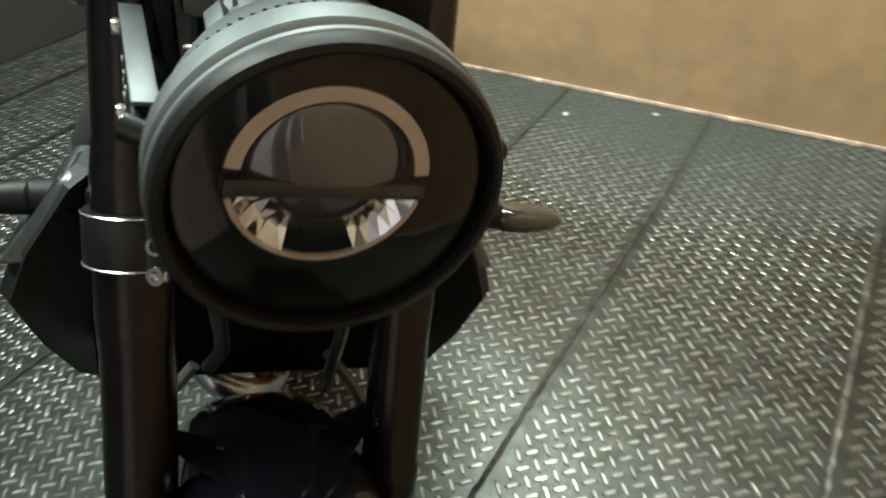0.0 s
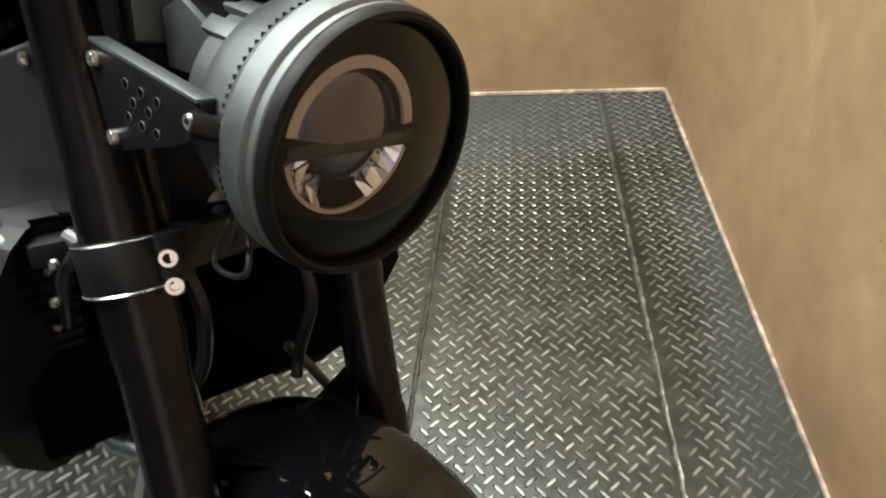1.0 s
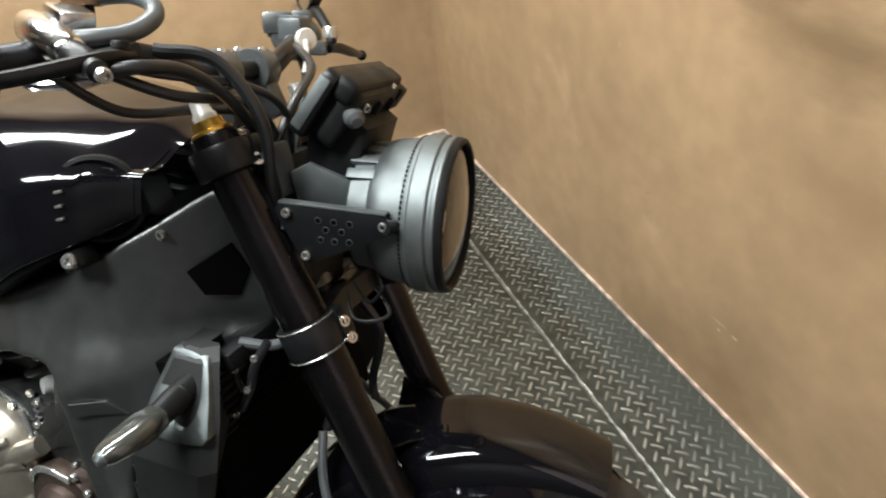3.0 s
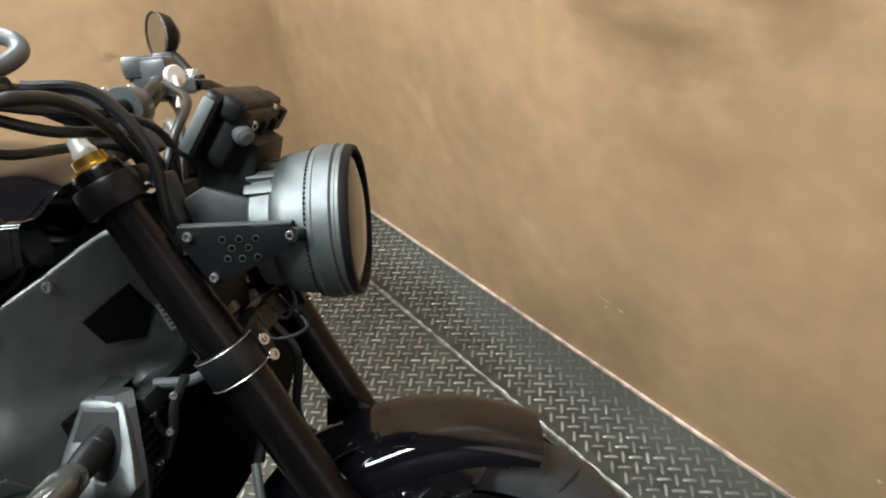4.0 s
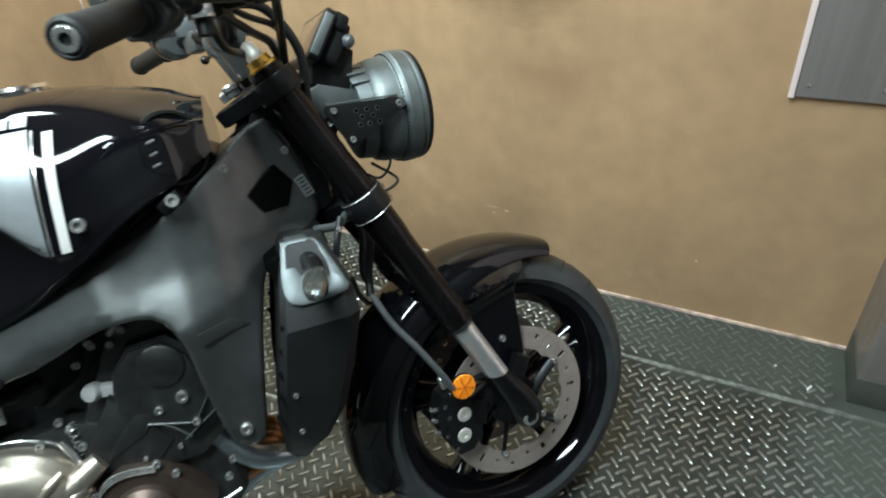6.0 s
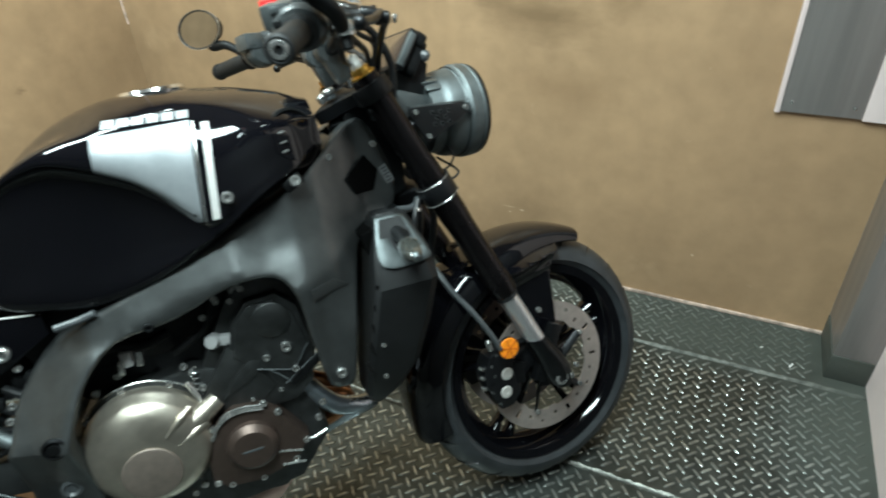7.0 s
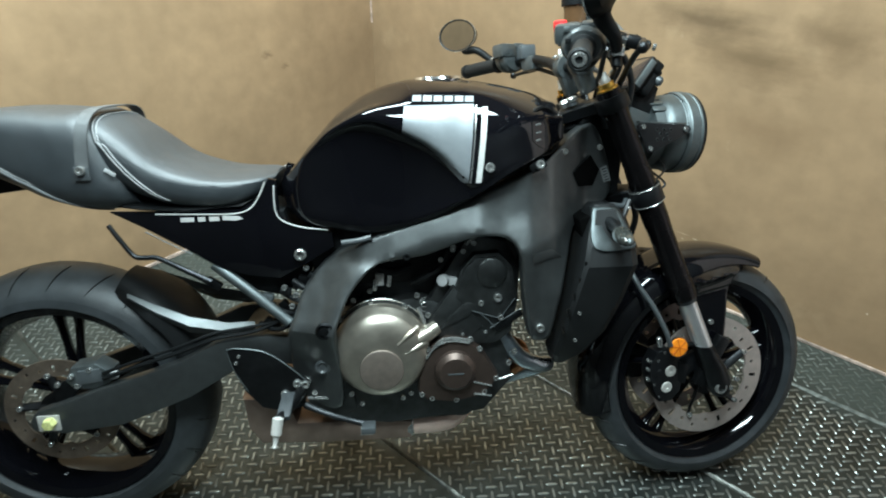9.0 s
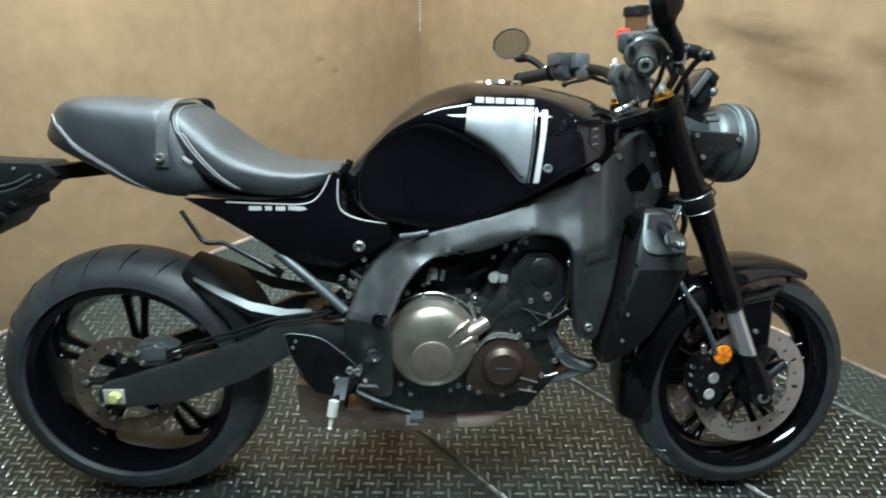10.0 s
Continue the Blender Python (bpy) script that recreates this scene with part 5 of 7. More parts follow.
def tank_point(x, u, side=-1, out=0.0):
    """A point of the tank: u runs from the belly (0) over the knee crease (4 to 5) to the ridge (9)."""
    f = tank_index(x)
    low, top, foot, knee, wide, crease = (catmull(row, f) for row in (TANK_LOW, TANK_TOP, TANK_FOOT, TANK_KNEE, TANK_WIDE, TANK_CREASE))
    rows = [(0, low), (foot * 0.8, low), (foot, low + 0.012), (knee, (low * 1.2 + crease * 0.8) / 2), (knee * 1.005, crease - 0.010), (wide, crease + 0.012),
            (wide * 0.94, crease * 0.48 + top * 0.52), (wide * 0.71, top - 0.025), (wide * 0.34, top - 0.004), (0, top)]
    y, z = catmull([r[0] for r in rows], u), catmull([r[1] for r in rows], u)
    if out:
        y2, z2 = catmull([r[0] for r in rows], u + 0.02), catmull([r[1] for r in rows], u + 0.02)
        n = Vector((0, z2 - z, -(y2 - y))).normalized()
        y, z = y + out * n.y, z + out * n.z
    return Vector((x, side * y, z))


def tank_u(x, z):
    """Where on the tank's section at x the height z lies."""
    low, high = 3.0, 8.9
    for _ in range(30):
        mid = (low + high) / 2
        if tank_point(x, mid).z < z:
            low = mid
        else:
            high = mid
    return low


def tank_film(x0, x1, z0, z1, lean=0.0, out=0.0012, side=-1, nx=14, nz=14):
    """A thin film on the tank's side between two heights, z0 and z1 as functions of x, leaning forward by lean to the metre."""
    bm = new_bm()
    both = []
    for o in (out, out - 0.0010):
        sheet = []
        for i in range(nx + 1):
            row = []
            for j in range(nz + 1):
                base = x0 + (x1 - x0) * i / nx
                z = z0(base) + (z1(base) - z0(base)) * j / nz
                x = base + lean * (z - 0.955)
                row.append(bm.verts.new(tank_point(x, tank_u(x, z), side, o)))
            sheet.append(row)
        both.append(sheet)
    for i in range(nx):
        for j in range(nz):
            for g, sheet in enumerate(both):
                q = (sheet[i][j], sheet[i + 1][j], sheet[i + 1][j + 1], sheet[i][j + 1])
                bm.faces.new(q if g == 0 else tuple(reversed(q)))
    a, b = both
    rim = [(i, 0) for i in range(nx)] + [(nx, j) for j in range(nz)] + [(i, nz) for i in range(nx, 0, -1)] + [(0, j) for j in range(nz, 0, -1)]
    for (i, j), (k, m) in zip(rim, rim[1:] + rim[:1]):
        bm.faces.new((a[i][j], a[k][m], b[k][m], b[i][j]))
    return bm


def crease_height(x):
    return tank_point(x, 4.75).z


tank = thing_part("fuel_tank", "gloss black fuel tank with a silver panel and a white stripe")
rings = []
for k in range(57):
    x = TANK_X[0] + (TANK_X[-1] - TANK_X[0]) * k / 56
    us = [9 * j / 44 for j in range(45)]
    rings.append([tank_point(x, u, -1) for u in us] + [tank_point(x, u, 1) for u in reversed(us[1:-1])])
part("shell", loft(new_bm(), rings), GLOSS, tank)
for side in (-1, 1):
    part("silver_panel", tank_film(0.775, 0.9085, crease_height, lambda x: 0.959, 0.11, side=side, nx=20, nz=20), SILVER, tank, "silver painted side panel")
    part("stripe", tank_film(0.9246, 0.9355, lambda x: 0.814, lambda x: 0.953, 0.125, 0.0014, side, 3, 20), STRIPE, tank, "narrow white upright stripe")
    part("stripe", tank_film(0.9120, 0.9142, lambda x: 0.814, lambda x: 0.957, 0.115, 0.0014, side, 2, 20), STEEL, tank, "thin grey upright line")
    for k in range(6):
        part("maker_mark", tank_film(0.790 + 0.0202 * k, 0.8068 + 0.0202 * k, lambda x: 0.9660 - 0.03 * (x - 0.79), lambda x: 0.9765 - 0.03 * (x - 0.79), 0.15, 0.0014, side, 3, 2), MARK_GREY, tank, "plain silver mark")
    bolt(tank, tank_point(0.9345, tank_u(0.9345, 0.842), side, 0.0), (0, side, 0.15), BOLT_BIG)
    part("front_trim", tank_film(1.022, 1.092, lambda x: 0.906 - 0.040 * math.sqrt(max(0.0, 1 - ((1.075 - x) / 0.058) ** 2)), lambda x: 0.912 + 0.034 * math.sqrt(max(0.0, 1 - ((1.075 - x) / 0.058) ** 2)), 0.0, 0.0016, side, 18, 12), GLOSS, tank, "black plastic trim at the tank's front")
    for z in (0.917, 0.902, 0.888):
        part("trim_clip", box(new_bm(), tank_point(1.0345, tank_u(1.0345, z), side, 0.0025), (0.011, 0.004, 0.0032), Matrix.Rotation(-0.25, 3, "Y"), 0.001), STEEL, tank, "small bright clip")
    place, way = Vector((1.054, side * 0.138, 0.902)), Vector((0.66, side, 0.14)).normalized()
    duct = lathe(new_bm(), [(0.046, -0.040), (0.050, -0.006), (0.0490, 0.001), (0.0450, 0.002), (0.0405, -0.003), (0.034, -0.010), (0.0005, -0.012)], facing(place, way), 40)
    d = part("air_duct", duct, PLASTIC, tank, "round black air duct at the tank's front")
    for j in range(4):
        part("duct_rib", box(new_bm(), place + Vector((0, 0, 0.024 - 0.016 * j)) - way * 0.008, (0.006, 0.056, 0.004), Vector(way).to_track_quat("X", "Z").to_matrix(), 0.001), PLASTIC, d)
    for j in range(3):
        bolt(d, place - way * 0.002 + Vector((-0.032 + 0.003 * j, side * 0.019, 0.020 - 0.016 * j)), way, BOLT_SMALL)
part("filler_cap", lathe(new_bm(), [(0.052, -0.010), (0.054, 0.005), (0.051, 0.010), (0.034, 0.0105), (0.016, 0.012), (0.0005, 0.012)], facing((0.853, 0, 1.001), (-0.02, 0, 1)), 40), CHROME, tank, "round bright filler cap")

# ---- seat ----
seat = thing_part("seat", "black leather rider's seat with pale stitching")
rows = SEAT_ROWS = [(0.155, 0.900, 0.098, 0.054, 0.050, -0.30), (0.175, 0.893, 0.124, 0.063, 0.075, -0.32), (0.205, 0.875, 0.138, 0.075, 0.085, -0.30), (0.245, 0.850, 0.146, 0.066, 0.072, -0.22), (0.300, 0.826, 0.148, 0.036, 0.064, -0.12), (0.370, 0.812, 0.143, 0.021, 0.058, 0), (0.430, 0.806, 0.130, 0.019, 0.052, 0.1), (0.480, 0.810, 0.104, 0.014, 0.040, 0.3), (0.503, 0.812, 0.070, 0.010, 0.012, 0.4)]
fine = [tuple(catmull([r[c] for r in rows], f / 5) for c in range(6)) for f in range(5 * (len(rows) - 1) + 1)]
part("cushion", body(new_bm(), fine, 40, 3.0), LEATHER, seat)
part("base_edge", body(new_bm(), [(0.19, 0.775, 0.110, 0.010, 0.010, 0), (0.25, 0.770, 0.132, 0.010, 0.010, 0), (0.34, 0.764, 0.130, 0.011, 0.010, 0), (0.44, 0.766, 0.112, 0.013, 0.010, 0), (0.49, 0.790, 0.080, 0.016, 0.012, 0), (0.505, 0.815, 0.05, 0.010, 0.010, 0)], 24), PLASTIC, seat, "black plastic seat base")

hump = thing_part("seat_cowl", "black leather seat hump with a buckled strap")
rows = [(-0.100, 0.914, 0.040, 0.020, 0.018, 0.5), (-0.093, 0.916, 0.070, 0.032, 0.031, 0.5), (-0.076, 0.918, 0.098, 0.043, 0.046, 0.5), (-0.048, 0.914, 0.122, 0.054, 0.058, 0.42), (-0.012, 0.903, 0.134, 0.066, 0.068, 0.28), (0.030, 0.889, 0.138, 0.079, 0.080, 0.12), (0.075, 0.876, 0.141, 0.090, 0.097, -0.02), (0.130, 0.866, 0.144, 0.097, 0.103, -0.18), (0.178, 0.862, 0.143, 0.100, 0.100, -0.32), (0.208, 0.858, 0.130, 0.094, 0.092, -0.42)]
fine = [tuple(catmull([r[c] for r in rows], f / 5) for c in range(6)) for f in range(5 * (len(rows) - 1) + 1)]
part("cover", body(new_bm(), fine, 56, 4.0), LEATHER, hump)


def section_line(row, a0, a1, power, grow, n=24):
    """Points of one section of such a body between two angles, a little outside it."""
    x, z, w, up, down, lean = row
    out = []
    for k in range(n + 1):
        a = a0 + (a1 - a0) * k / n
        c, s = math.cos(a), math.sin(a)
        dz = (up if s > 0 else down) * math.copysign(abs(s) ** (2 / power), s) * grow
        out.append(Vector((x + lean * dz, w * grow * math.copysign(abs(c) ** (2 / power), c), z + dz)))
    return out


strap_row = tuple(catmull([r[c] for r in rows], 7.65) for c in range(5)) + (0.10,)
inner = section_line(strap_row, radians(-3), radians(183), 4.0, 1.008, 40)
bm = new_bm()
loft(bm, [[p + Vector((dx, 0, 0)) + (p - Vector((strap_row[0], 0, strap_row[1]))).normalized() * g for dx, g in ((-0.012, 0.0), (0.012, 0.0), (0.012, 0.003), (-0.012, 0.003))] for p in inner])
strap = part("strap", bm, STRAP, hump, "grey leather strap across the hump")
for side in (-1, 1):
    p = section_line(strap_row, radians(-3) if side > 0 else radians(183), 0, 4.0, 1.012, 1)[0]
    part("buckle", box(new_bm(), p + Vector((0, side * 0.003, 0.006)), (0.030, 0.004, 0.026), bevel=0.002), GREY_SWITCH, strap, "grey metal strap end")
    bolt(strap, p + Vector((0, side * 0.005, 0.012)), (0, side, 0.1), BOLT_BIG)
    part("tag", box(new_bm(), Vector((0.210, side * 0.1445, 0.846)), (0.022, 0.003, 0.007), Matrix.Rotation(0.6, 3, "Y"), 0.001), STITCH, hump, "small pale cloth tag")
PIPING = [(-0.070, 0.925), (-0.049, 0.909), (-0.023, 0.876), (0.002, 0.854), (0.0545, 0.822), (0.118, 0.7815), (0.163, 0.7690), (0.190, 0.7660)]
edge = []
for f in [1.6 + 0.4 * k for k in range(16)]:
    row = tuple(catmull([r[c] for r in rows], f) for c in range(6))
    edge.append(min(section_line(row, radians(-88), radians(40), 4.0, 1.004, 120), key=lambda p: abs(p.z - blend(PIPING, p.x)[0])))
for side in (-1, 1):
    part("piping", tube(new_bm(), [(p.x, side * p.y, p.z) for p in edge], 0.0032, 8, 4), STRAP, hump, "raised seam round the lower edge")
    part("stitching", tube(new_bm(), [(p.x, side * (p.y + 0.001), p.z + 0.007) for p in edge], 0.0012, 6, 4), STITCH, hump)


def seat_side(x, z, power=3.0):
    """Half width of the rider's seat at one place of its flank."""
    best = 0.0
    for k in range(161):
        r = tuple(catmull([q[c] for q in SEAT_ROWS], k * 8 / 160) for c in range(6))
        dz = z - r[1]
        if abs(r[0] + r[5] * dz - x) < 0.004:
            h = min(0.98, abs(dz) / (r[3] if dz > 0 else r[4]))
            best = max(best, r[2] * (1 - h ** power) ** (1 / power))
    return best


for off, dx in ((1.75, 0.0), (1.95, 0.008)):
    row = tuple(catmull([r[c] for r in SEAT_ROWS], off) for c in range(6))
    part("stitching", tube(new_bm(), section_line(row, radians(10), radians(170), 3.0, 1.004, 30), 0.0012, 6, 1), STITCH, seat, "pale line of stitching")
    start = section_line(row, radians(10), radians(170), 3.0, 1.004, 1)[0]
    for side in (-1, 1):
        line = [(x + dx, z) for x, z in ((0.198, 0.896), (0.212, 0.876), (0.232, 0.850), (0.256, 0.824), (0.282, 0.800), (0.303, 0.786))]
        part("stitching", tube(new_bm(), [(start.x, side * start.y, start.z)] + [(x, side * (seat_side(x, z) + 0.0006), z) for x, z in line], 0.0012, 6, 3), STITCH, seat, "pale line of stitching")

# ---- side covers under the seat ----
for side in (-1, 1):
    root = thing_part("side_cover", "gloss black side cover with thin white lines")
    y = side * 0.118
    bm = prism(new_bm(), [(0.186, 0.764), (0.280, 0.762), (0.440, 0.760), (0.482, 0.785), (0.500, 0.822), (0.516, 0.818), (0.516, 0.745), (0.545, 0.722), (0.620, 0.706), (0.622, 0.676), (0.560, 0.640), (0.506, 0.612), (0.440, 0.622), (0.385, 0.640), (0.333, 0.676), (0.260, 0.722)], y - 0.006, y + 0.006, 0.003)
    part("panel", bm, GLOSS, root)
    outer = y + side * 0.0068
    for pts in ([(0.275, 0.757), (0.36, 0.754), (0.43, 0.753), (0.462, 0.764), (0.482, 0.790), (0.494, 0.815)], [(0.511, 0.808), (0.509, 0.778), (0.511, 0.750), (0.525, 0.733), (0.560, 0.720), (0.612, 0.712)]):
        part("pinstripe", tube(new_bm(), [(x, outer, z) for x, z in pts], 0.0016, 6, 5), STRIPE, root, "thin white line")
    for x, w in ((0.335, 0.026), (0.363, 0.014), (0.388, 0.020)):
        part("model_mark", box(new_bm(), (x, outer, 0.744), (w, 0.001, 0.009)), STRIPE, root, "plain white bar")
    part("arrow_mark", prism(new_bm(), [(0.404, 0.750), (0.436, 0.748), (0.444, 0.742), (0.430, 0.739), (0.404, 0.741)], outer - 0.0005, outer + 0.0005, 0), STRIPE, root, "white wedge")
    part("lower_edge", tube(new_bm(), [(0.250, outer, 0.722), (0.300, outer, 0.692), (0.335, outer, 0.672)], 0.0011, 6, 3), GREY_SWITCH, root)
    lock = lathe(new_bm(), [(0.004, 0), (0.0125, 0.0), (0.0125, 0.006), (0.010, 0.009), (0.007, 0.009), (0.006, 0.004), (0.0005, 0.004)], facing((0.552, y + side * 0.006, 0.662), (0, side, 0)), 20)
    part("lock", lock, STEEL, root, "round steel lock")

# ---- frame ----
frame_root = thing_part("frame", "matte graphite cast beam frame")
FRAME_Y = [(0.50, 0.094, 0.085, 0.014, 1.0), (0.56, 0.102, 0.080, 0.016, 1.0), (0.60, 0.114, 0.072, 0.018, 1.0), (0.64, 0.134, 0.058, 0.020, 1.0), (0.68, 0.149, 0.048, 0.022, 1.0), (0.74, 0.160, 0.045, 0.020, 1.0), (0.82, 0.168, 0.044, 0.017, 1.0), (0.87, 0.170, 0.056, 0.022, 1.0), (0.92, 0.173, 0.064, 0.027, 1.1), (0.97, 0.170, 0.125, 0.046, 1.7), (1.02, 0.166, 0.135, 0.048, 1.8), (1.07, 0.142, 0.14, 0.040, 1.5), (1.12, 0.100, 0.14, 0.024, 1.2), (1.16, 0.073, 0.14, 0.012, 1.0), (1.24, 0.056, 0.14, 0.010, 1.0)]


UPPER_EDGE = [(0.514, 0.330), (0.516, 0.420), (0.519, 0.499), (0.558, 0.595), (0.631, 0.668), (0.774, 0.724), (0.900, 0.774), (1.019, 0.824), (1.090, 0.864), (1.200, 0.920)]


def frame_half(x, z):
    """Half width of the frame: the beam slopes out from its upper edge to a crease, and flares over the engine arch."""
    y, wide, swell, power = blend(FRAME_Y, x)
    d = min(math.hypot(x - a[0] - u * (b[0] - a[0]), z - a[1] - u * (b[1] - a[1])) for a, b in zip(UPPER_EDGE, UPPER_EDGE[1:])
            for u in [max(0.0, min(1.0, ((x - a[0]) * (b[0] - a[0]) + (z - a[1]) * (b[1] - a[1])) / ((b[0] - a[0]) ** 2 + (b[1] - a[1]) ** 2)))])
    y += swell * min(1.0, d / wide) ** power - 0.004
    if x < 0.74:
        y += min(1.0, (0.74 - x) / 0.06) * (0.082 * max(0.0, min(1.0, (0.655 - z) / 0.135)) - 0.46 * max(0.0, 0.515 - z) + 0.30 * max(0.0, 0.43 - z))
    if d > wide:
        y -= 0.10 * (d - wide) if x < 0.9 else 0.0
    if x > 0.93:
        low = max(0.0, 0.74 - z)
        y = max(y, y + (0.204 - y) * min(1, low / 0.16) * min(1, (x - 0.93) / 0.05))
    return y


FRAME_OUTLINE = [(0.514, 0.400), (0.519, 0.499), (0.531, 0.530), (0.558, 0.595), (0.631, 0.668), (0.774, 0.724), (0.900, 0.774), (1.019, 0.824), (1.090, 0.864), (1.150, 0.902), (1.185, 0.902), (1.215, 0.830), (1.222, 0.760), (1.195, 0.728), (1.150, 0.716), (1.122, 0.700), (1.103, 0.650), (1.085, 0.580), (1.064, 0.488), (1.046, 0.476), (1.018, 0.490),
                 (1.004, 0.590), (0.998, 0.660), (0.970, 0.698), (0.906, 0.700), (0.811, 0.664), (0.715, 0.648), (0.660, 0.600), (0.632, 0.548), (0.620, 0.505), (0.624, 0.420), (0.618, 0.322), (0.560, 0.322), (0.520, 0.352)]
for side in (-1, 1):
    bm = casting(outlined(FRAME_OUTLINE, 3), frame_half, 0.034, 0.0085, 0.010, side)
    part("main_beam", bm, FRAME, frame_root, sharp=0.5)
    # A thin black plate on the beam paints the opening's shade.
    hole = [(1.172, 0.843), (1.193, 0.812), (1.178, 0.778), (1.142, 0.780), (1.127, 0.811)]
    part("recess_shade", prism(new_bm(), hole, 0.0, 0.004 * side, 0.001, bend=lambda x, z, s=side: s * (frame_half(x, z) + 0.0004)), VOID, frame_root, "black plate for the shaded five-sided opening in the beam")
    part("label", box(new_bm(), (1.208, side * (frame_half(1.208, 0.802) + 0.001), 0.800), (0.016, 0.002, 0.034), Matrix.Rotation(-0.35, 3, "Y")), LABEL, frame_root, "small pale rating label with printed lines")
    for k in range(5):
        part("label_line", box(new_bm(), (1.2045 + 0.002 * k, side * (frame_half(1.208, 0.802) + 0.0022), 0.812 - 0.0058 * k), (0.011 - 0.003 * (k % 2), 0.0008, 0.0018), Matrix.Rotation(-0.35, 3, "Y")), PLASTIC, frame_root)
    plug = lathe(new_bm(), [(0.004, 0), (0.018, 0), (0.018, 0.004), (0.0145, 0.006), (0.0135, 0.001), (0.009, 0.001), (0.009, 0.006), (0.005, 0.007), (0.0005, 0.006)], facing((0.600, side * (frame_half(0.60, 0.522) - 0.001), 0.524), (0, side, 0)), 28)
    part("plug", plug, SATIN, frame_root, "round black frame plug")
    for x, z, mesh in ((1.040, 0.507, BOLT_BIG), (0.545, 0.380, BOLT_BIG), (0.560, 0.352, BOLT), (1.193, 0.858, BOLT), (0.77, 0.664, BOLT_BLACK), (1.106, 0.857, BOLT)):
        bolt(frame_root, (x, side * (frame_half(x, z) - 0.001), z), (0, side, 0), mesh)
    pivot = lathe(new_bm(), [(0.006, 0), (0.016, 0), (0.016, 0.006), (0.012, 0.008), (0.008, 0.004), (0.0005, 0.004)], facing((0.585, side * (frame_half(0.585, 0.425) - 0.001), 0.425), (0, side, 0)), 24)
    part("pivot_cap", pivot, GREY_SWITCH, frame_root, "dark swingarm pivot end")
    mount = box(new_bm(), (1.035, side * 0.163, 0.838), (0.034, 0.026, 0.020), Matrix.Rotation(-0.5, 3, "Y"), 0.004)
    part("tank_mount", mount, SATIN, frame_root, "black tank mounting bracket")
    bolt(frame_root, (1.038, side * 0.174, 0.840), (0.1, side, 0.3), BOLT_BIG)
    part("leg_hood", prism(new_bm(), [(1.020, 0.668), (1.062, 0.672), (1.085, 0.655), (1.060, 0.655), (1.022, 0.650)], 0, 0.004 * side, 0.001, bend=lambda x, z, s=side: s * (frame_half(x, z) + 0.0002)), FRAME, frame_root)
    tubebm = tube(new_bm(), [(0.372, side * 0.112, 0.645), (0.450, side * 0.122, 0.578), (0.518, side * 0.128, 0.514)], 0.0115, 14, 3)
    part("subframe_tube", tubebm, LAMP_BODY, frame_root, "light grey subframe tube")
part("head_tube", lathe(new_bm(), [(0.030, 0), (0.036, 0.004), (0.036, 0.150), (0.030, 0.154)], facing(on_fork(0.775) + BACK * 0.050, UP_N), 28), FRAME, frame_root)
# Dark block added to fill the gap between frame and fork.
part("head_filler", prism(new_bm(), [(1.145, 0.880), (1.165, 0.938), (1.214, 0.934), (1.252, 0.850), (1.246, 0.760), (1.190, 0.735), (1.155, 0.760)], -0.052, 0.052, 0.008), PLASTIC, frame_root, "black filler block for the packed wiring before the steering head")
for z, r, mat in ((0.928, 0.013, STEEL), (0.944, 0.010, GREY_SWITCH), (0.953, 0.012, STEEL)):
    part("head_fitting", lathe(new_bm(), [(r * 0.6, 0), (r, 0.002), (r, 0.008), (r * 0.7, 0.011)], facing((1.148 - 0.3 * (z - 0.93), -0.028, z), (-0.3, 0, 1)), 10), mat, frame_root, "bright hexagonal fitting by the steering head")
part("cross_member", box(new_bm(), (1.10, 0, 0.82), (0.10, 0.16, 0.10), Matrix.Rotation(-0.4, 3, "Y"), 0.015), FRAME, frame_root)
part("rail_fitting", tube(new_bm(), [(0.640, -0.150, 0.690), (0.675, -0.150, 0.694), (0.700, -0.152, 0.700)], 0.006, 10, 3), GREY_SWITCH, frame_root)

# ---- radiator with shrouds and turn signals ----
rad = thing_part("radiator", "black radiator between angular side shrouds")
RT = Matrix.Rotation(radians(-14), 3, "Y")
part("core", box(new_bm(), (1.165, 0, 0.615), (0.030, 0.34, 0.235), RT, 0.004), VOID, rad)
for k in range(14):
    z = 0.512 + 0.016 * k
    part("fin", box(new_bm(), (1.1840 + (z - 0.615) * 0.24, 0, z), (0.004, 0.330, 0.003), RT), VOID, rad)
part("lower_tank", box(new_bm(), (1.138, 0, 0.504), (0.050, 0.40, 0.022), RT, 0.006), PLASTIC, rad)
part("upper_tank", box(new_bm(), (1.195, 0, 0.728), (0.044, 0.30, 0.022), RT, 0.006), PLASTIC, rad)
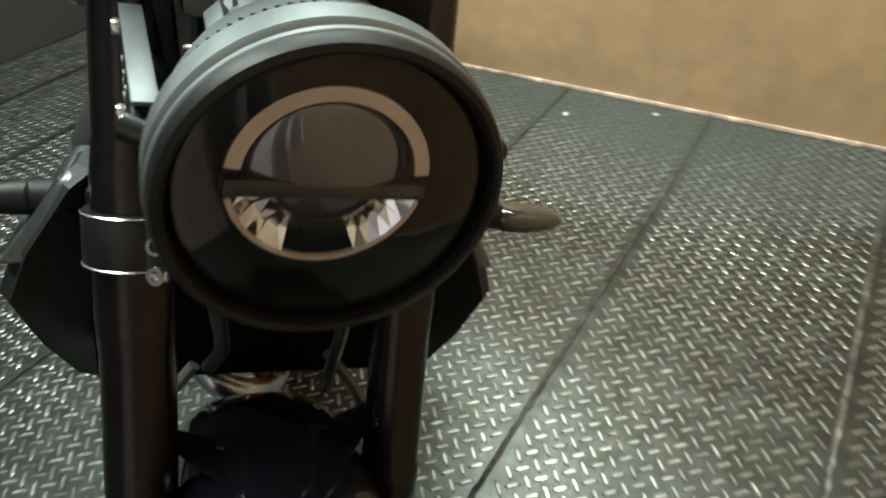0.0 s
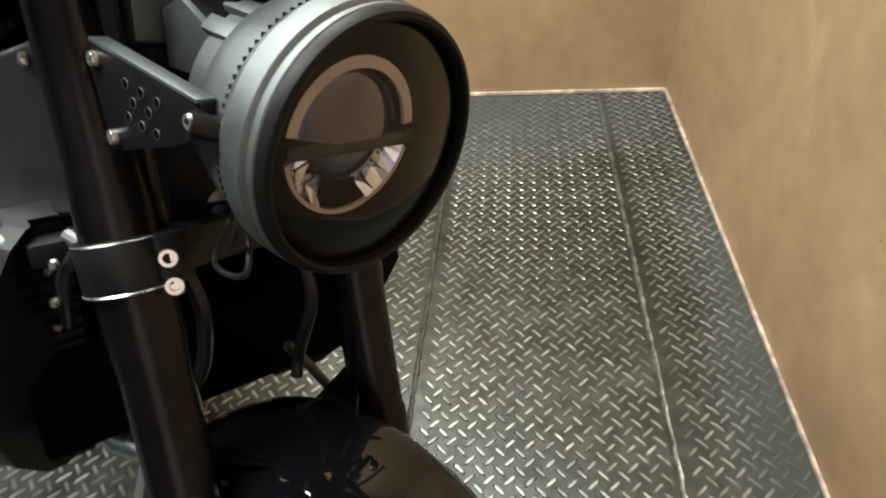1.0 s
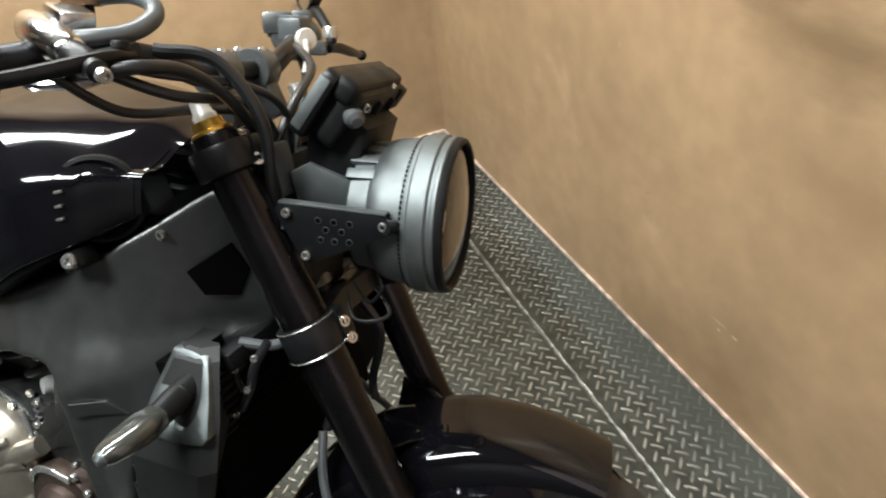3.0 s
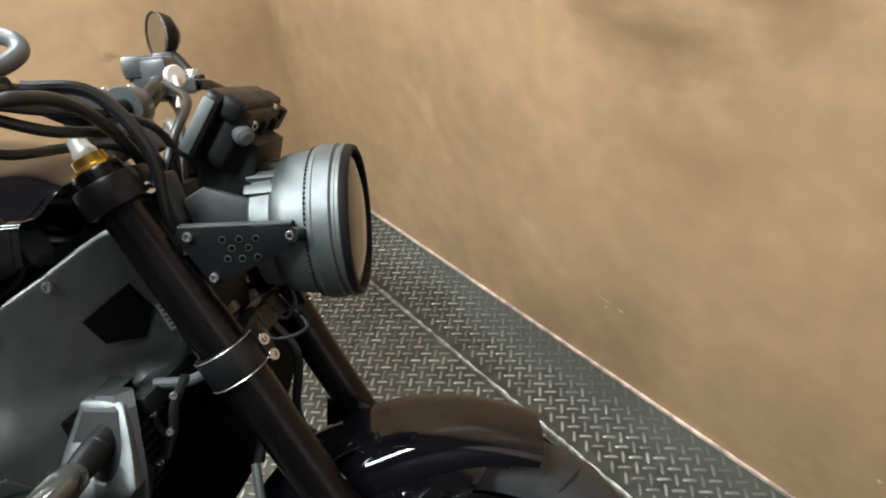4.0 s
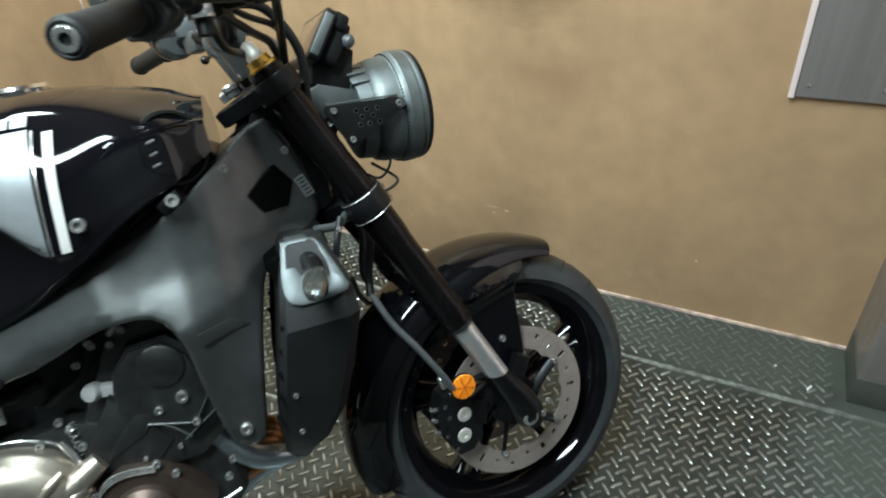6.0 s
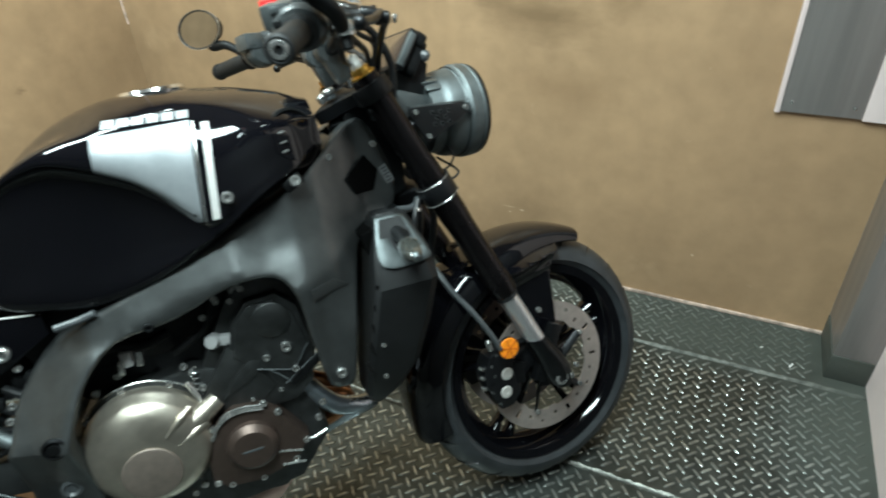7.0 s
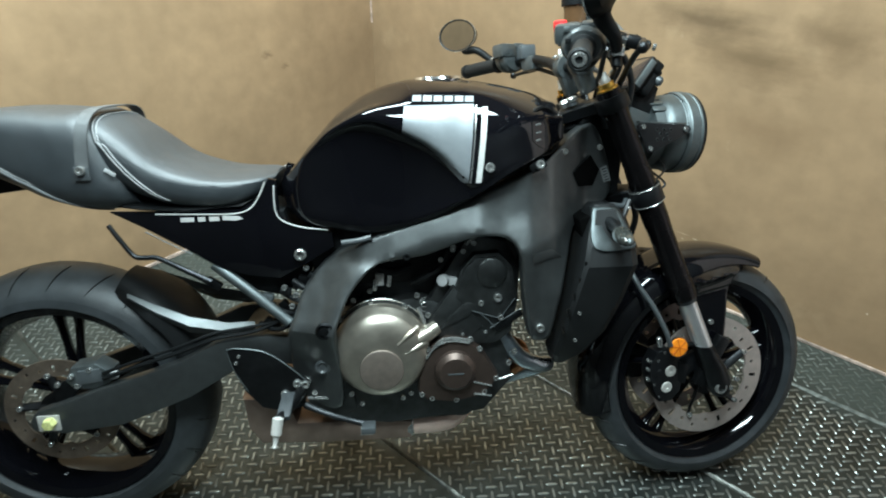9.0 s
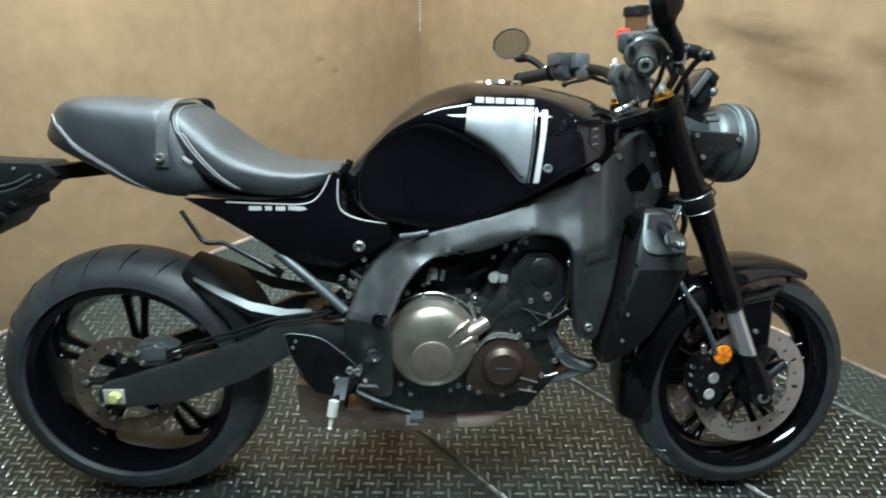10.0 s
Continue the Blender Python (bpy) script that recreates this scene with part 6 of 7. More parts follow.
for side in (-1, 1):
    sections = [(0.752, 1.155, 1.206, 0.120, 0.158), (0.742, 1.147, 1.216, 0.116, 0.172), (0.690, 1.130, 1.236, 0.116, 0.206), (0.640, 1.118, 1.240, 0.118, 0.226), (0.560, 1.098, 1.214, 0.120, 0.220), (0.490, 1.082, 1.188, 0.120, 0.206), (0.430, 1.074, 1.150, 0.118, 0.182), (0.402, 1.082, 1.124, 0.116, 0.160)]
    rings = [[(x0, side * yi, z), (x0 + 0.004, side * (yo - 0.006), z), (x0 + 0.012, side * yo, z), (x1 - 0.020, side * yo, z), (x1 - 0.005, side * (yo - 0.012), z), (x1 - 0.009, side * (yo - 0.016), z), (max(x0 + 0.03, x1 - 0.050), side * (yi + 0.022), z), (max(x0 + 0.03, x1 - 0.050), side * yi, z)] for z, x0, x1, yi, yo in sections]
    shroud = part("shroud", loft(new_bm(), rings), SHROUD, rad, "angular dark grey radiator shroud", 0.35)
    part("shroud_top", oval_plate([(1.143, 0.676), (1.150, 0.742), (1.158, 0.749), (1.196, 0.747), (1.207, 0.736), (1.226, 0.690), (1.222, 0.674)], (1.186, 0.714), (0.019, 0.031), 0.35, lambda x, z, s=side: s * (0.166 + (0.748 - z) * 0.72), side), SHROUD_TOP, rad, "upper shroud plate with an oval opening, coloured lighter as if lit")
    c = Vector((1.186, side * 0.190, 0.712))
    signal = thing_part("turn_signal", "smoked front turn signal on a short black stalk")
    part("stalk", tube(new_bm(), [c + Vector((0, -side * 0.030, 0.006)), c + Vector((0, side * 0.012, 0.004)), c + Vector((0, side * 0.040, 0.000))], [0.013, 0.0125, 0.0105], 16, 4, oval=1.25), PLASTIC, signal)
    part("stalk_rib", lathe(new_bm(), [(0.0132, -0.002), (0.0148, 0), (0.0132, 0.002)], facing(c + Vector((0, side * 0.006, 0.004)), (0, side, -0.1)), 20, cap=False), PLASTIC, signal)
    m = facing(c + Vector((0, side * 0.034, 0.000)), (-0.06, side, -0.04))
    rings = []
    for h, fore, aft, tall in ((0.0, 0.010, 0.010, 0.009), (0.006, 0.015, 0.015, 0.013), (0.024, 0.0175, 0.018, 0.0145), (0.048, 0.0155, 0.018, 0.0125), (0.066, 0.0110, 0.014, 0.0095), (0.075, 0.0050, 0.008, 0.0050)):
        rings.append([m @ Vector(((fore if math.cos(a) > 0 else aft) * math.copysign(abs(math.cos(a)) ** 0.75, math.cos(a)), tall * math.copysign(abs(math.sin(a)) ** 0.75, math.sin(a)), h)) for a in [2 * math.pi * k / 24 for k in range(24)]])
    part("lens", loft(new_bm(), rings), SMOKE, signal, "smoked lens")
    part("lens_tip", lathe(new_bm(), [(0.009, 0.064), (0.0075, 0.073), (0.003, 0.077)], m, 16), LAMP_BODY, signal, "pale lens tip")
    for x, y, z in ((1.160, 0.2085, 0.650), (1.112, 0.213, 0.480), (1.128, 0.2170, 0.588), (1.118, 0.2155, 0.540)):
        bolt(rad, (x, side * y, z), (0, side, 0), BOLT_SMALL)
    for k in range(5):
        z = 0.640 - 0.034 * k
        part("vent", box(new_bm(), (1.128 - 0.010 * k, side * (0.2185 - 0.002 * k), z), (0.006, 0.006, 0.022), Matrix.Rotation(-0.25, 3, "Y"), 0.001), LAMP_DARK, rad, "narrow dark vent")
for pts, r in (([(1.246, -0.120, 0.752), (1.232, -0.131, 0.722), (1.222, -0.132, 0.690), (1.204, -0.131, 0.655)], 0.0055), ([(1.214, -0.128, 0.722), (1.205, -0.134, 0.706), (1.210, -0.132, 0.684)], 0.0045)):
    part("drain_hose", tube(new_bm(), pts, r, 10, 6), CABLE, rad, "thin shiny black hose beside the core")
for p in ((1.208, -0.137, 0.716), (1.224, -0.139, 0.694), (1.200, -0.138, 0.652), (1.238, -0.136, 0.738)):
    bolt(rad, p, (0.5, -1, 0.2), BOLT_SMALL)
part("overflow_hose", tube(new_bm(), [(1.205, -0.12, 0.742), (1.240, -0.10, 0.735), (1.262, -0.06, 0.742), (1.27, 0.0, 0.745)], 0.0065, 10, 5), GREY_SWITCH, rad, "thin grey hose")

# ---- engine ----
engine = thing_part("engine", "dark cast three-cylinder engine with bronze covers")
part("crankcase", prism(new_bm(), [(0.555, 0.330), (0.585, 0.470), (0.650, 0.545), (0.800, 0.555), (0.880, 0.520), (0.985, 0.450), (1.000, 0.350), (0.935, 0.272), (0.720, 0.252), (0.590, 0.270)], -0.122, 0.122, 0.012), ENGINE, engine)
part("cylinder_block", prism(new_bm(), [(0.800, 0.520), (0.872, 0.640), (0.905, 0.690), (0.985, 0.672), (1.015, 0.610), (1.010, 0.520), (0.985, 0.450), (0.880, 0.450)], -0.115, 0.115, 0.008), ENGINE, engine)
part("head_cover", prism(new_bm(), [(0.822, 0.470), (0.862, 0.548), (0.882, 0.618), (0.912, 0.652), (0.965, 0.655), (0.996, 0.622), (1.008, 0.545), (0.994, 0.472), (0.960, 0.446), (0.880, 0.442)], -0.139, -0.110, 0.010), ENGINE, engine, "dark cast side cover")
part("cover_rib", prism(new_bm(), [(0.836, 0.486), (0.900, 0.515), (0.918, 0.545), (0.895, 0.552), (0.858, 0.520)], -0.147, -0.136, 0.006), ENGINE, engine)
part("round_boss", lathe(new_bm(), [(0.032, 0), (0.032, 0.004), (0.029, 0.006), (0.0005, 0.0065)], facing((0.948, -0.145, 0.612), OUT), 32), ENGINE, engine)
part("head_panel", prism(new_bm(), [(0.872, 0.560), (0.890, 0.622), (0.914, 0.645), (0.958, 0.646), (0.984, 0.618), (0.998, 0.552), (0.966, 0.508), (0.905, 0.528)], -0.146, -0.137, 0.004), ENGINE, engine, "flat dark cover panel")
part("gear_case", prism(new_bm(), [(0.800, 0.492), (0.868, 0.585), (0.905, 0.530), (0.930, 0.490), (0.885, 0.448), (0.832, 0.452)], -0.143, -0.120, 0.006), ENGINE, engine, "dark sloping gear case")
# Thin grey lines laid on as the highlights along the cover's edges.
for pts in ([(0.905, 0.528), (0.966, 0.508), (0.998, 0.552)], [(0.945, 0.486), (0.985, 0.512), (1.010, 0.528)], [(0.925, 0.520), (0.938, 0.508), (0.955, 0.488)]):
    part("casting_glint", tube(new_bm(), [(x, -0.1462, z) for x, z in pts], 0.0013, 6, 1), GREY_SWITCH, engine, "bright line for a highlight on the casting")
part("coil", box(new_bm(), (0.985, -0.1405, 0.500), (0.07, 0.012, 0.012), Matrix.Rotation(-0.55, 3, "Y"), 0.003), SATIN, engine)
for x, z, mesh in ((0.961, 0.556, BOLT_BIG), (0.925, 0.545, BOLT), (0.968, 0.510, BOLT), (0.890, 0.655, BOLT), (0.908, 0.680, BOLT), (0.868, 0.660, BOLT), (0.935, 0.478, BOLT_SMALL), (0.885, 0.475, BOLT_SMALL)):
    bolt(engine, (x, -0.138 - (0.007 if z < 0.65 else -0.018), z), OUT, mesh)
plug = lathe(new_bm(), [(0.013, 0), (0.014, 0.012), (0.011, 0.020), (0.0005, 0.021)], facing((0.850, -0.115, 0.590), (-0.35, -1, 0.2)), 14)
box(plug, (0.872, -0.122, 0.588), (0.030, 0.016, 0.018), Matrix.Rotation(0.2, 3, "Y"), 0.003)
part("sensor_plug", plug, STITCH, engine, "pale sensor plug")
part("sensor_plug", box(new_bm(), (0.712, -0.118, 0.600), (0.018, 0.020, 0.026), None, 0.003), STITCH, engine, "pale sensor plug")

CL = Vector((0.710, -0.120, 0.448))
part("clutch_flange", lathe(new_bm(), [(0.090, 0), (0.109, 0.0), (0.110, 0.010), (0.108, 0.014), (0.095, 0.016)], facing(CL, OUT), 56), ENGINE, engine)
part("clutch_cover", lathe(new_bm(), [(0.103, 0.012), (0.104, 0.030), (0.1015, 0.037), (0.097, 0.042), (0.094, 0.052), (0.087, 0.060), (0.074, 0.067), (0.058, 0.0722), (0.040, 0.074), (0.0005, 0.074)], facing(CL, OUT), 64), BRONZE, engine, "rounded bronze clutch cover")
part("clutch_cap", lathe(new_bm(), [(0.046, -0.014), (0.046, 0.0025), (0.0450, 0.0035), (0.0435, 0.0040), (0.0005, 0.0040)], facing(CL + Vector((0.000, -0.0735, -0.024)), OUT), 48), CLUTCH_CAP, engine, "flat round cap")
spout = tube(new_bm(), [CL + Vector((0.060, -0.045, 0.020)), CL + Vector((0.092, -0.040, 0.035)), CL + Vector((0.120, -0.030, 0.050))], [0.022, 0.018, 0.015], 18, 3)
part("filler_neck", spout, BRONZE, engine, "bronze oil filler neck")
part("cover_rib", tube(new_bm(), [CL + Vector((0.036, -0.0725, 0.030)), CL + Vector((0.062, -0.066, 0.052)), CL + Vector((0.078, -0.052, 0.060))], [0.003, 0.005, 0.006], 10, 4), BRONZE, engine, "raised rib on the clutch cover")
part("cover_rib", tube(new_bm(), [CL + Vector((0.050, -0.070, 0.008)), CL + Vector((0.076, -0.060, 0.018)), CL + Vector((0.092, -0.046, 0.024))], [0.004, 0.008, 0.012], 12, 4), BRONZE, engine, "raised rib on the clutch cover")
# Bright arc laid on for the highlight along the flange's upper edge.
part("flange_glint", tube(new_bm(), [CL + Vector((0.111 * math.cos(a), -0.012, 0.111 * math.sin(a))) for a in [radians(40 + 8 * k) for k in range(14)]], 0.0016, 6, 2), STEEL, engine, "bright line for the highlight along the flange")
for k in range(9):
    a = 2 * math.pi * k / 9 + 0.35
    bolt(engine, CL + Vector((0.107 * math.cos(a), -0.014, 0.107 * math.sin(a))), OUT, BOLT)
part("starter_cover", prism(new_bm(), [(0.785, 0.352), (0.790, 0.420), (0.818, 0.462), (0.850, 0.474), (0.895, 0.468), (0.925, 0.440), (0.962, 0.378), (0.930, 0.335), (0.860, 0.322), (0.805, 0.330)], -0.166, -0.115, 0.012), BROWN_COVER, engine, "dark bronze side cover")
part("starter_dome", lathe(new_bm(), [(0.046, 0), (0.044, 0.012), (0.036, 0.020), (0.034, 0.022), (0.0005, 0.023)], facing((0.866, -0.164, 0.402), OUT), 40), BROWN_COVER, engine, "dark bronze dome")
part("maker_mark", box(new_bm(), (0.866, -0.1875, 0.402), (0.034, 0.001, 0.0035)), GREY_SWITCH, engine, "plain raised bar")
for k in range(3):
    part("cover_band", tube(new_bm(), [(0.800 + 0.003 * k, -0.168, 0.432), (0.830, -0.169, 0.462 + 0.004 * k), (0.860, -0.169, 0.470 + 0.004 * k), (0.898, -0.169, 0.464 + 0.004 * k)], 0.0020, 8, 4), STEEL, engine, "bright rib")
for x, z in ((0.793, 0.345), (0.815, 0.335), (0.868, 0.328), (0.930, 0.345), (0.955, 0.375), (0.920, 0.446), (0.900, 0.470), (0.808, 0.452), (0.790, 0.415)):
    bolt(engine, (x, -0.160, z), OUT, BOLT)
for z0, z1 in ((0.372, 0.360), (0.343, 0.336)):
    part("cover_rib", tube(new_bm(), [(0.905, -0.168, z0), (0.945, -0.168, z1)], 0.0022, 8, 1), STEEL, engine, "bright rib")
part("sump", prism(new_bm(), [(0.62, 0.262), (0.66, 0.235), (0.90, 0.240), (0.96, 0.290), (0.985, 0.330), (0.90, 0.300)], -0.09, 0.09, 0.012), ENGINE, engine)
part("drive_cover", prism(new_bm(), [(0.540, 0.300), (0.545, 0.400), (0.600, 0.440), (0.640, 0.380), (0.650, 0.300), (0.600, 0.270)], -0.128, -0.10, 0.008), ENGINE, engine)

# ---- clutter between engine, frame and seat ----
bay = thing_part("engine_bay_fittings", "dark hoses, couplings and brackets between frame and engine")
crowd = random.Random(11)
part("airbox", prism(new_bm(), [(0.56, 0.66), (0.66, 0.73), (0.86, 0.75), (0.96, 0.72), (0.88, 0.64), (0.80, 0.58), (0.66, 0.58), (0.58, 0.60)], -0.10, 0.10, 0.015), PLASTIC, bay, "black plastic airbox")
# Dark block added so that no wall shows through above the clutch.
part("bay_filler", prism(new_bm(), [(0.595, 0.600), (0.640, 0.640), (0.720, 0.655), (0.860, 0.660), (0.880, 0.600), (0.840, 0.540), (0.740, 0.520), (0.640, 0.520), (0.605, 0.545)], -0.085, 0.085, 0.012), CABLE, bay, "black filler block behind the frame")
part("battery_tray", prism(new_bm(), [(0.30, 0.75), (0.52, 0.75), (0.56, 0.60), (0.50, 0.56), (0.42, 0.58), (0.34, 0.66)], -0.09, 0.09, 0.012), PLASTIC, bay, "black plastic tray")
for pts, r in (([(0.53, -0.11, 0.60), (0.565, -0.125, 0.585), (0.60, -0.12, 0.60), (0.64, -0.11, 0.64)], 0.007), ([(0.50, -0.10, 0.575), (0.54, -0.12, 0.560), (0.58, -0.125, 0.568)], 0.006), ([(0.64, -0.11, 0.60), (0.69, -0.115, 0.625), (0.74, -0.11, 0.610), (0.78, -0.10, 0.62)], 0.008), ([(0.47, -0.09, 0.54), (0.52, -0.115, 0.530), (0.56, -0.12, 0.545)], 0.0055), ([(0.45, -0.10, 0.505), (0.49, -0.125, 0.498), (0.53, -0.13, 0.515)], 0.005), ([(0.78, -0.11, 0.585), (0.81, -0.12, 0.60), (0.84, -0.115, 0.62), (0.86, -0.11, 0.66)], 0.007)):
    part("hose", tube(new_bm(), pts, r, 10, 5), PLASTIC, bay)
for k in range(16):
    x, z = crowd.uniform(0.47, 0.57), crowd.uniform(0.50, 0.64)
    part("coupling", box(new_bm(), (x, -0.095 - crowd.uniform(0, 0.018), z), (crowd.uniform(0.012, 0.026), 0.016, crowd.uniform(0.010, 0.020)), Matrix.Rotation(crowd.uniform(-0.8, 0.8), 3, "Y"), 0.003), crowd.choice((PLASTIC, GREY_SWITCH, SATIN)), bay)
for x, y, z in ((0.512, -0.118, 0.590), (0.535, -0.118, 0.572), (0.560, -0.112, 0.630), (0.575, -0.115, 0.585), (0.49, -0.11, 0.53), (0.525, -0.12, 0.548), (0.70, -0.112, 0.63), (0.74, -0.112, 0.642), (0.80, -0.112, 0.655), (0.69, -0.118, 0.575), (0.79, -0.12, 0.56), (0.80, -0.12, 0.545)):
    bolt(bay, (x, y, z), OUT, BOLT)
part("spring", tube(new_bm(), [(0.803 + 0.006 * math.cos(k * 1.3), -0.125 + 0.006 * math.sin(k * 1.3), 0.555 - 0.0022 * k) for k in range(30)], 0.0013, 6, 1), STEEL, bay, "small bright coil spring")

for x, y, z in ((0.868, -0.128, 0.668), (0.912, -0.126, 0.674), (0.842, -0.125, 0.640), (0.655, -0.130, 0.560), (0.798, -0.136, 0.498), (0.812, -0.136, 0.520), (0.770, -0.150, 0.345), (0.752, -0.150, 0.335), (0.985, -0.150, 0.405), (0.998, -0.146, 0.430), (0.640, -0.140, 0.345), (0.662, -0.140, 0.320)):
    bolt(bay, (x, y, z), OUT, BOLT)
for pts, r in (([(0.895, -0.128, 0.672), (0.915, -0.130, 0.690), (0.940, -0.128, 0.694)], 0.006), ([(0.790, -0.142, 0.540), (0.800, -0.146, 0.515), (0.806, -0.148, 0.490)], 0.0045), ([(0.935, -0.150, 0.372), (0.965, -0.150, 0.366), (0.995, -0.146, 0.372)], 0.0030)):
    part("bright_union", tube(new_bm(), pts, r, 10, 4), STEEL, bay, "bright steel pipe union")
for k in range(2):
    part("bright_lug", box(new_bm(), (0.702 + 0.030 * k, -0.128, 0.590 + 0.008 * k), (0.010, 0.008, 0.026), Matrix.Rotation(0.15, 3, "Y"), 0.003), STEEL, bay, "bright upright lug")

# ---- exhaust ----
pipes = thing_part("exhaust", "heat-tinted exhaust under the engine")
for y in (-0.105, -0.030, 0.045):
    reach = 0.0 if y < -0.1 else -0.045
    pipe = tube(new_bm(), [(0.965, y, 0.485), (0.985 + reach * 0.4, y, 0.440), (1.020 + reach, y, 0.394), (1.062 + reach, y * 0.85, 0.368), (1.094 + reach, y * 0.55, 0.350), (1.074 + reach, y * 0.15 + 0.01, 0.312), (1.000 + reach, 0.025, 0.275), (0.940, 0.025, 0.245)], 0.0185, 18, 6)
    part("header_pipe", pipe, PIPE if y < -0.1 else COPPER, pipes, "blued header pipe" if y < -0.1 else "copper-tinted header pipe")
part("collector_box", prism(new_bm(), [(0.392, 0.326), (0.398, 0.250), (0.425, 0.208), (0.560, 0.200), (0.770, 0.198), (0.772, 0.246), (0.620, 0.256), (0.510, 0.258), (0.492, 0.322)], -0.105, 0.095, 0.014), COLLECTOR, pipes, "brown heat-tinted silencer box")
part("front_pipe", tube(new_bm(), [(0.74, -0.075, 0.224), (0.82, -0.075, 0.222), (0.862, -0.070, 0.228), (0.895, -0.055, 0.248), (0.93, -0.03, 0.262)], [0.026, 0.026, 0.025, 0.023, 0.022], 20, 5), EXHAUST, pipes, "bright steel pipe into the silencer")
part("clamp", lathe(new_bm(), [(0.0275, -0.008), (0.030, -0.006), (0.030, 0.006), (0.0275, 0.008)], facing((0.765, -0.075, 0.223), (1, 0, 0)), 28, cap=False), STEEL, pipes)
part("heat_shield", box(new_bm(), (0.665, -0.108, 0.236), (0.028, 0.006, 0.034), None, 0.002), WHITE_CAP, pipes, "small bright bracket")

# ---- swingarm and rear end ----
arm = thing_part("swingarm", "satin black cast swingarm")
for side in (-1, 1):
    bm = prism(new_bm(), [(-0.045, 0.318), (-0.030, 0.338), (0.060, 0.368), (0.118, 0.388), (0.200, 0.412), (0.286, 0.440), (0.360, 0.474), (0.440, 0.482), (0.560, 0.470), (0.590, 0.430), (0.560, 0.395), (0.431, 0.425), (0.293, 0.352), (0.147, 0.298), (0.024, 0.284), (-0.040, 0.294)], 0, -0.032 * side, 0.008, bend=lambda x, z, s=side: s * (0.138 - 0.030 * max(0, (x - 0.25)) / 0.3), cuts=1)
    part("beam", bm, FRAME, arm, sharp=0.45)
    part("axle_plate", box(new_bm(), (-0.004, side * 0.1395, 0.314), (0.046, 0.004, 0.036), None, 0.002), WHITE_CAP, arm, "bright axle adjuster plate")
    part("axle_nut", lathe(new_bm(), [(0.0135, 0), (0.0135, 0.012), (0.011, 0.015), (0.0005, 0.015)], facing((0.0, side * 0.141, 0.316), (0, side, 0)), 6), YELLOW_MARK if side < 0 else STEEL, arm, "axle nut with a yellow paint mark" if side < 0 else "steel axle nut")
    part("adjuster_bolt", lathe(new_bm(), [(0.0045, 0), (0.0045, 0.030), (0.007, 0.030), (0.007, 0.038)], facing((0.020, side * 0.130, 0.312), (1, 0, 0.15)), 8), STEEL, arm)
part("rear_axle", lathe(new_bm(), [(0.010, -0.135), (0.010, 0.135)], facing(REAR, (0, 1, 0)), 18), STEEL, rear_wheel)
part("pivot_tube", lathe(new_bm(), [(0.022, -0.10), (0.022, 0.10)], facing((0.575, 0, 0.43), (0, 1, 0)), 20), SATIN, arm)
part("bridge", box(new_bm(), (0.43, 0, 0.452), (0.07, 0.22, 0.045), Matrix.Rotation(-0.2, 3, "Y"), 0.012), FRAME, arm)
cal = thing_part("rear_caliper", "grey rear brake caliper above the swingarm")
part("body", prism(new_bm(), [(0.035, 0.400), (0.050, 0.430), (0.100, 0.438), (0.130, 0.418), (0.128, 0.392), (0.090, 0.378), (0.050, 0.382)], -0.122, -0.070, 0.006), LAMP_BODY, cal)
part("body_rib", prism(new_bm(), [(0.056, 0.392), (0.066, 0.424), (0.112, 0.428), (0.116, 0.398)], -0.127, -0.119, 0.003), GREY_SWITCH, cal)
part("carrier", prism(new_bm(), [(0.000, 0.345), (0.012, 0.392), (0.045, 0.405), (0.060, 0.380), (0.030, 0.340)], -0.118, -0.106, 0.003), SATIN, cal, "black caliper carrier")
part("pin_boot", lathe(new_bm(), [(0.008, 0), (0.010, 0.004), (0.010, 0.018), (0.006, 0.022)], facing((0.122, -0.110, 0.404), (0.8, -0.3, 0.2)), 14), STITCH, cal, "pale pin boot")
for x, z in ((0.050, 0.412), (0.090, 0.425), (0.060, 0.390), (0.020, 0.395)):
    bolt(cal, (x, -0.122, z), OUT, BOLT)
for dz, r in ((0, 0.0048), (0.012, 0.0035)):
    part("brake_line", tube(new_bm(), [(0.118, -0.128, 0.406 + dz), (0.20, -0.136, 0.436 + dz), (0.286, -0.136, 0.462 + dz), (0.36, -0.130, 0.486 + dz), (0.436, -0.122, 0.494 + dz), (0.50, -0.115, 0.515)], r, 8, 5), PLASTIC, cal, "black brake line along the swingarm")


def hugger():
    """A shell over the front of the rear tyre with a turned-down edge."""
    rings = []
    for k in range(19):
        a = radians(62 - 52 * k / 18)
        r = 0.336 + 0.012 * math.sin(math.pi * k / 18)
        half = 0.060 + 0.040 * min(1, k / 6)
        outer = []
        for j in range(13):
            v = -1 + j / 6
            outer.append((r - 0.050 * abs(v) ** 2.6, half * math.sin(v * math.pi / 2)))
        loop = outer + [(rr - 0.003, y * 0.97) for rr, y in reversed(outer)]
        rings.append([(REAR.x + rr * math.cos(a), y, REAR.z + rr * math.sin(a)) for rr, y in loop])
    return loft(new_bm(), rings)


hug = thing_part("rear_hugger", "black plastic hugger over the rear tyre")
part("shell", hugger(), PLASTIC, hug)
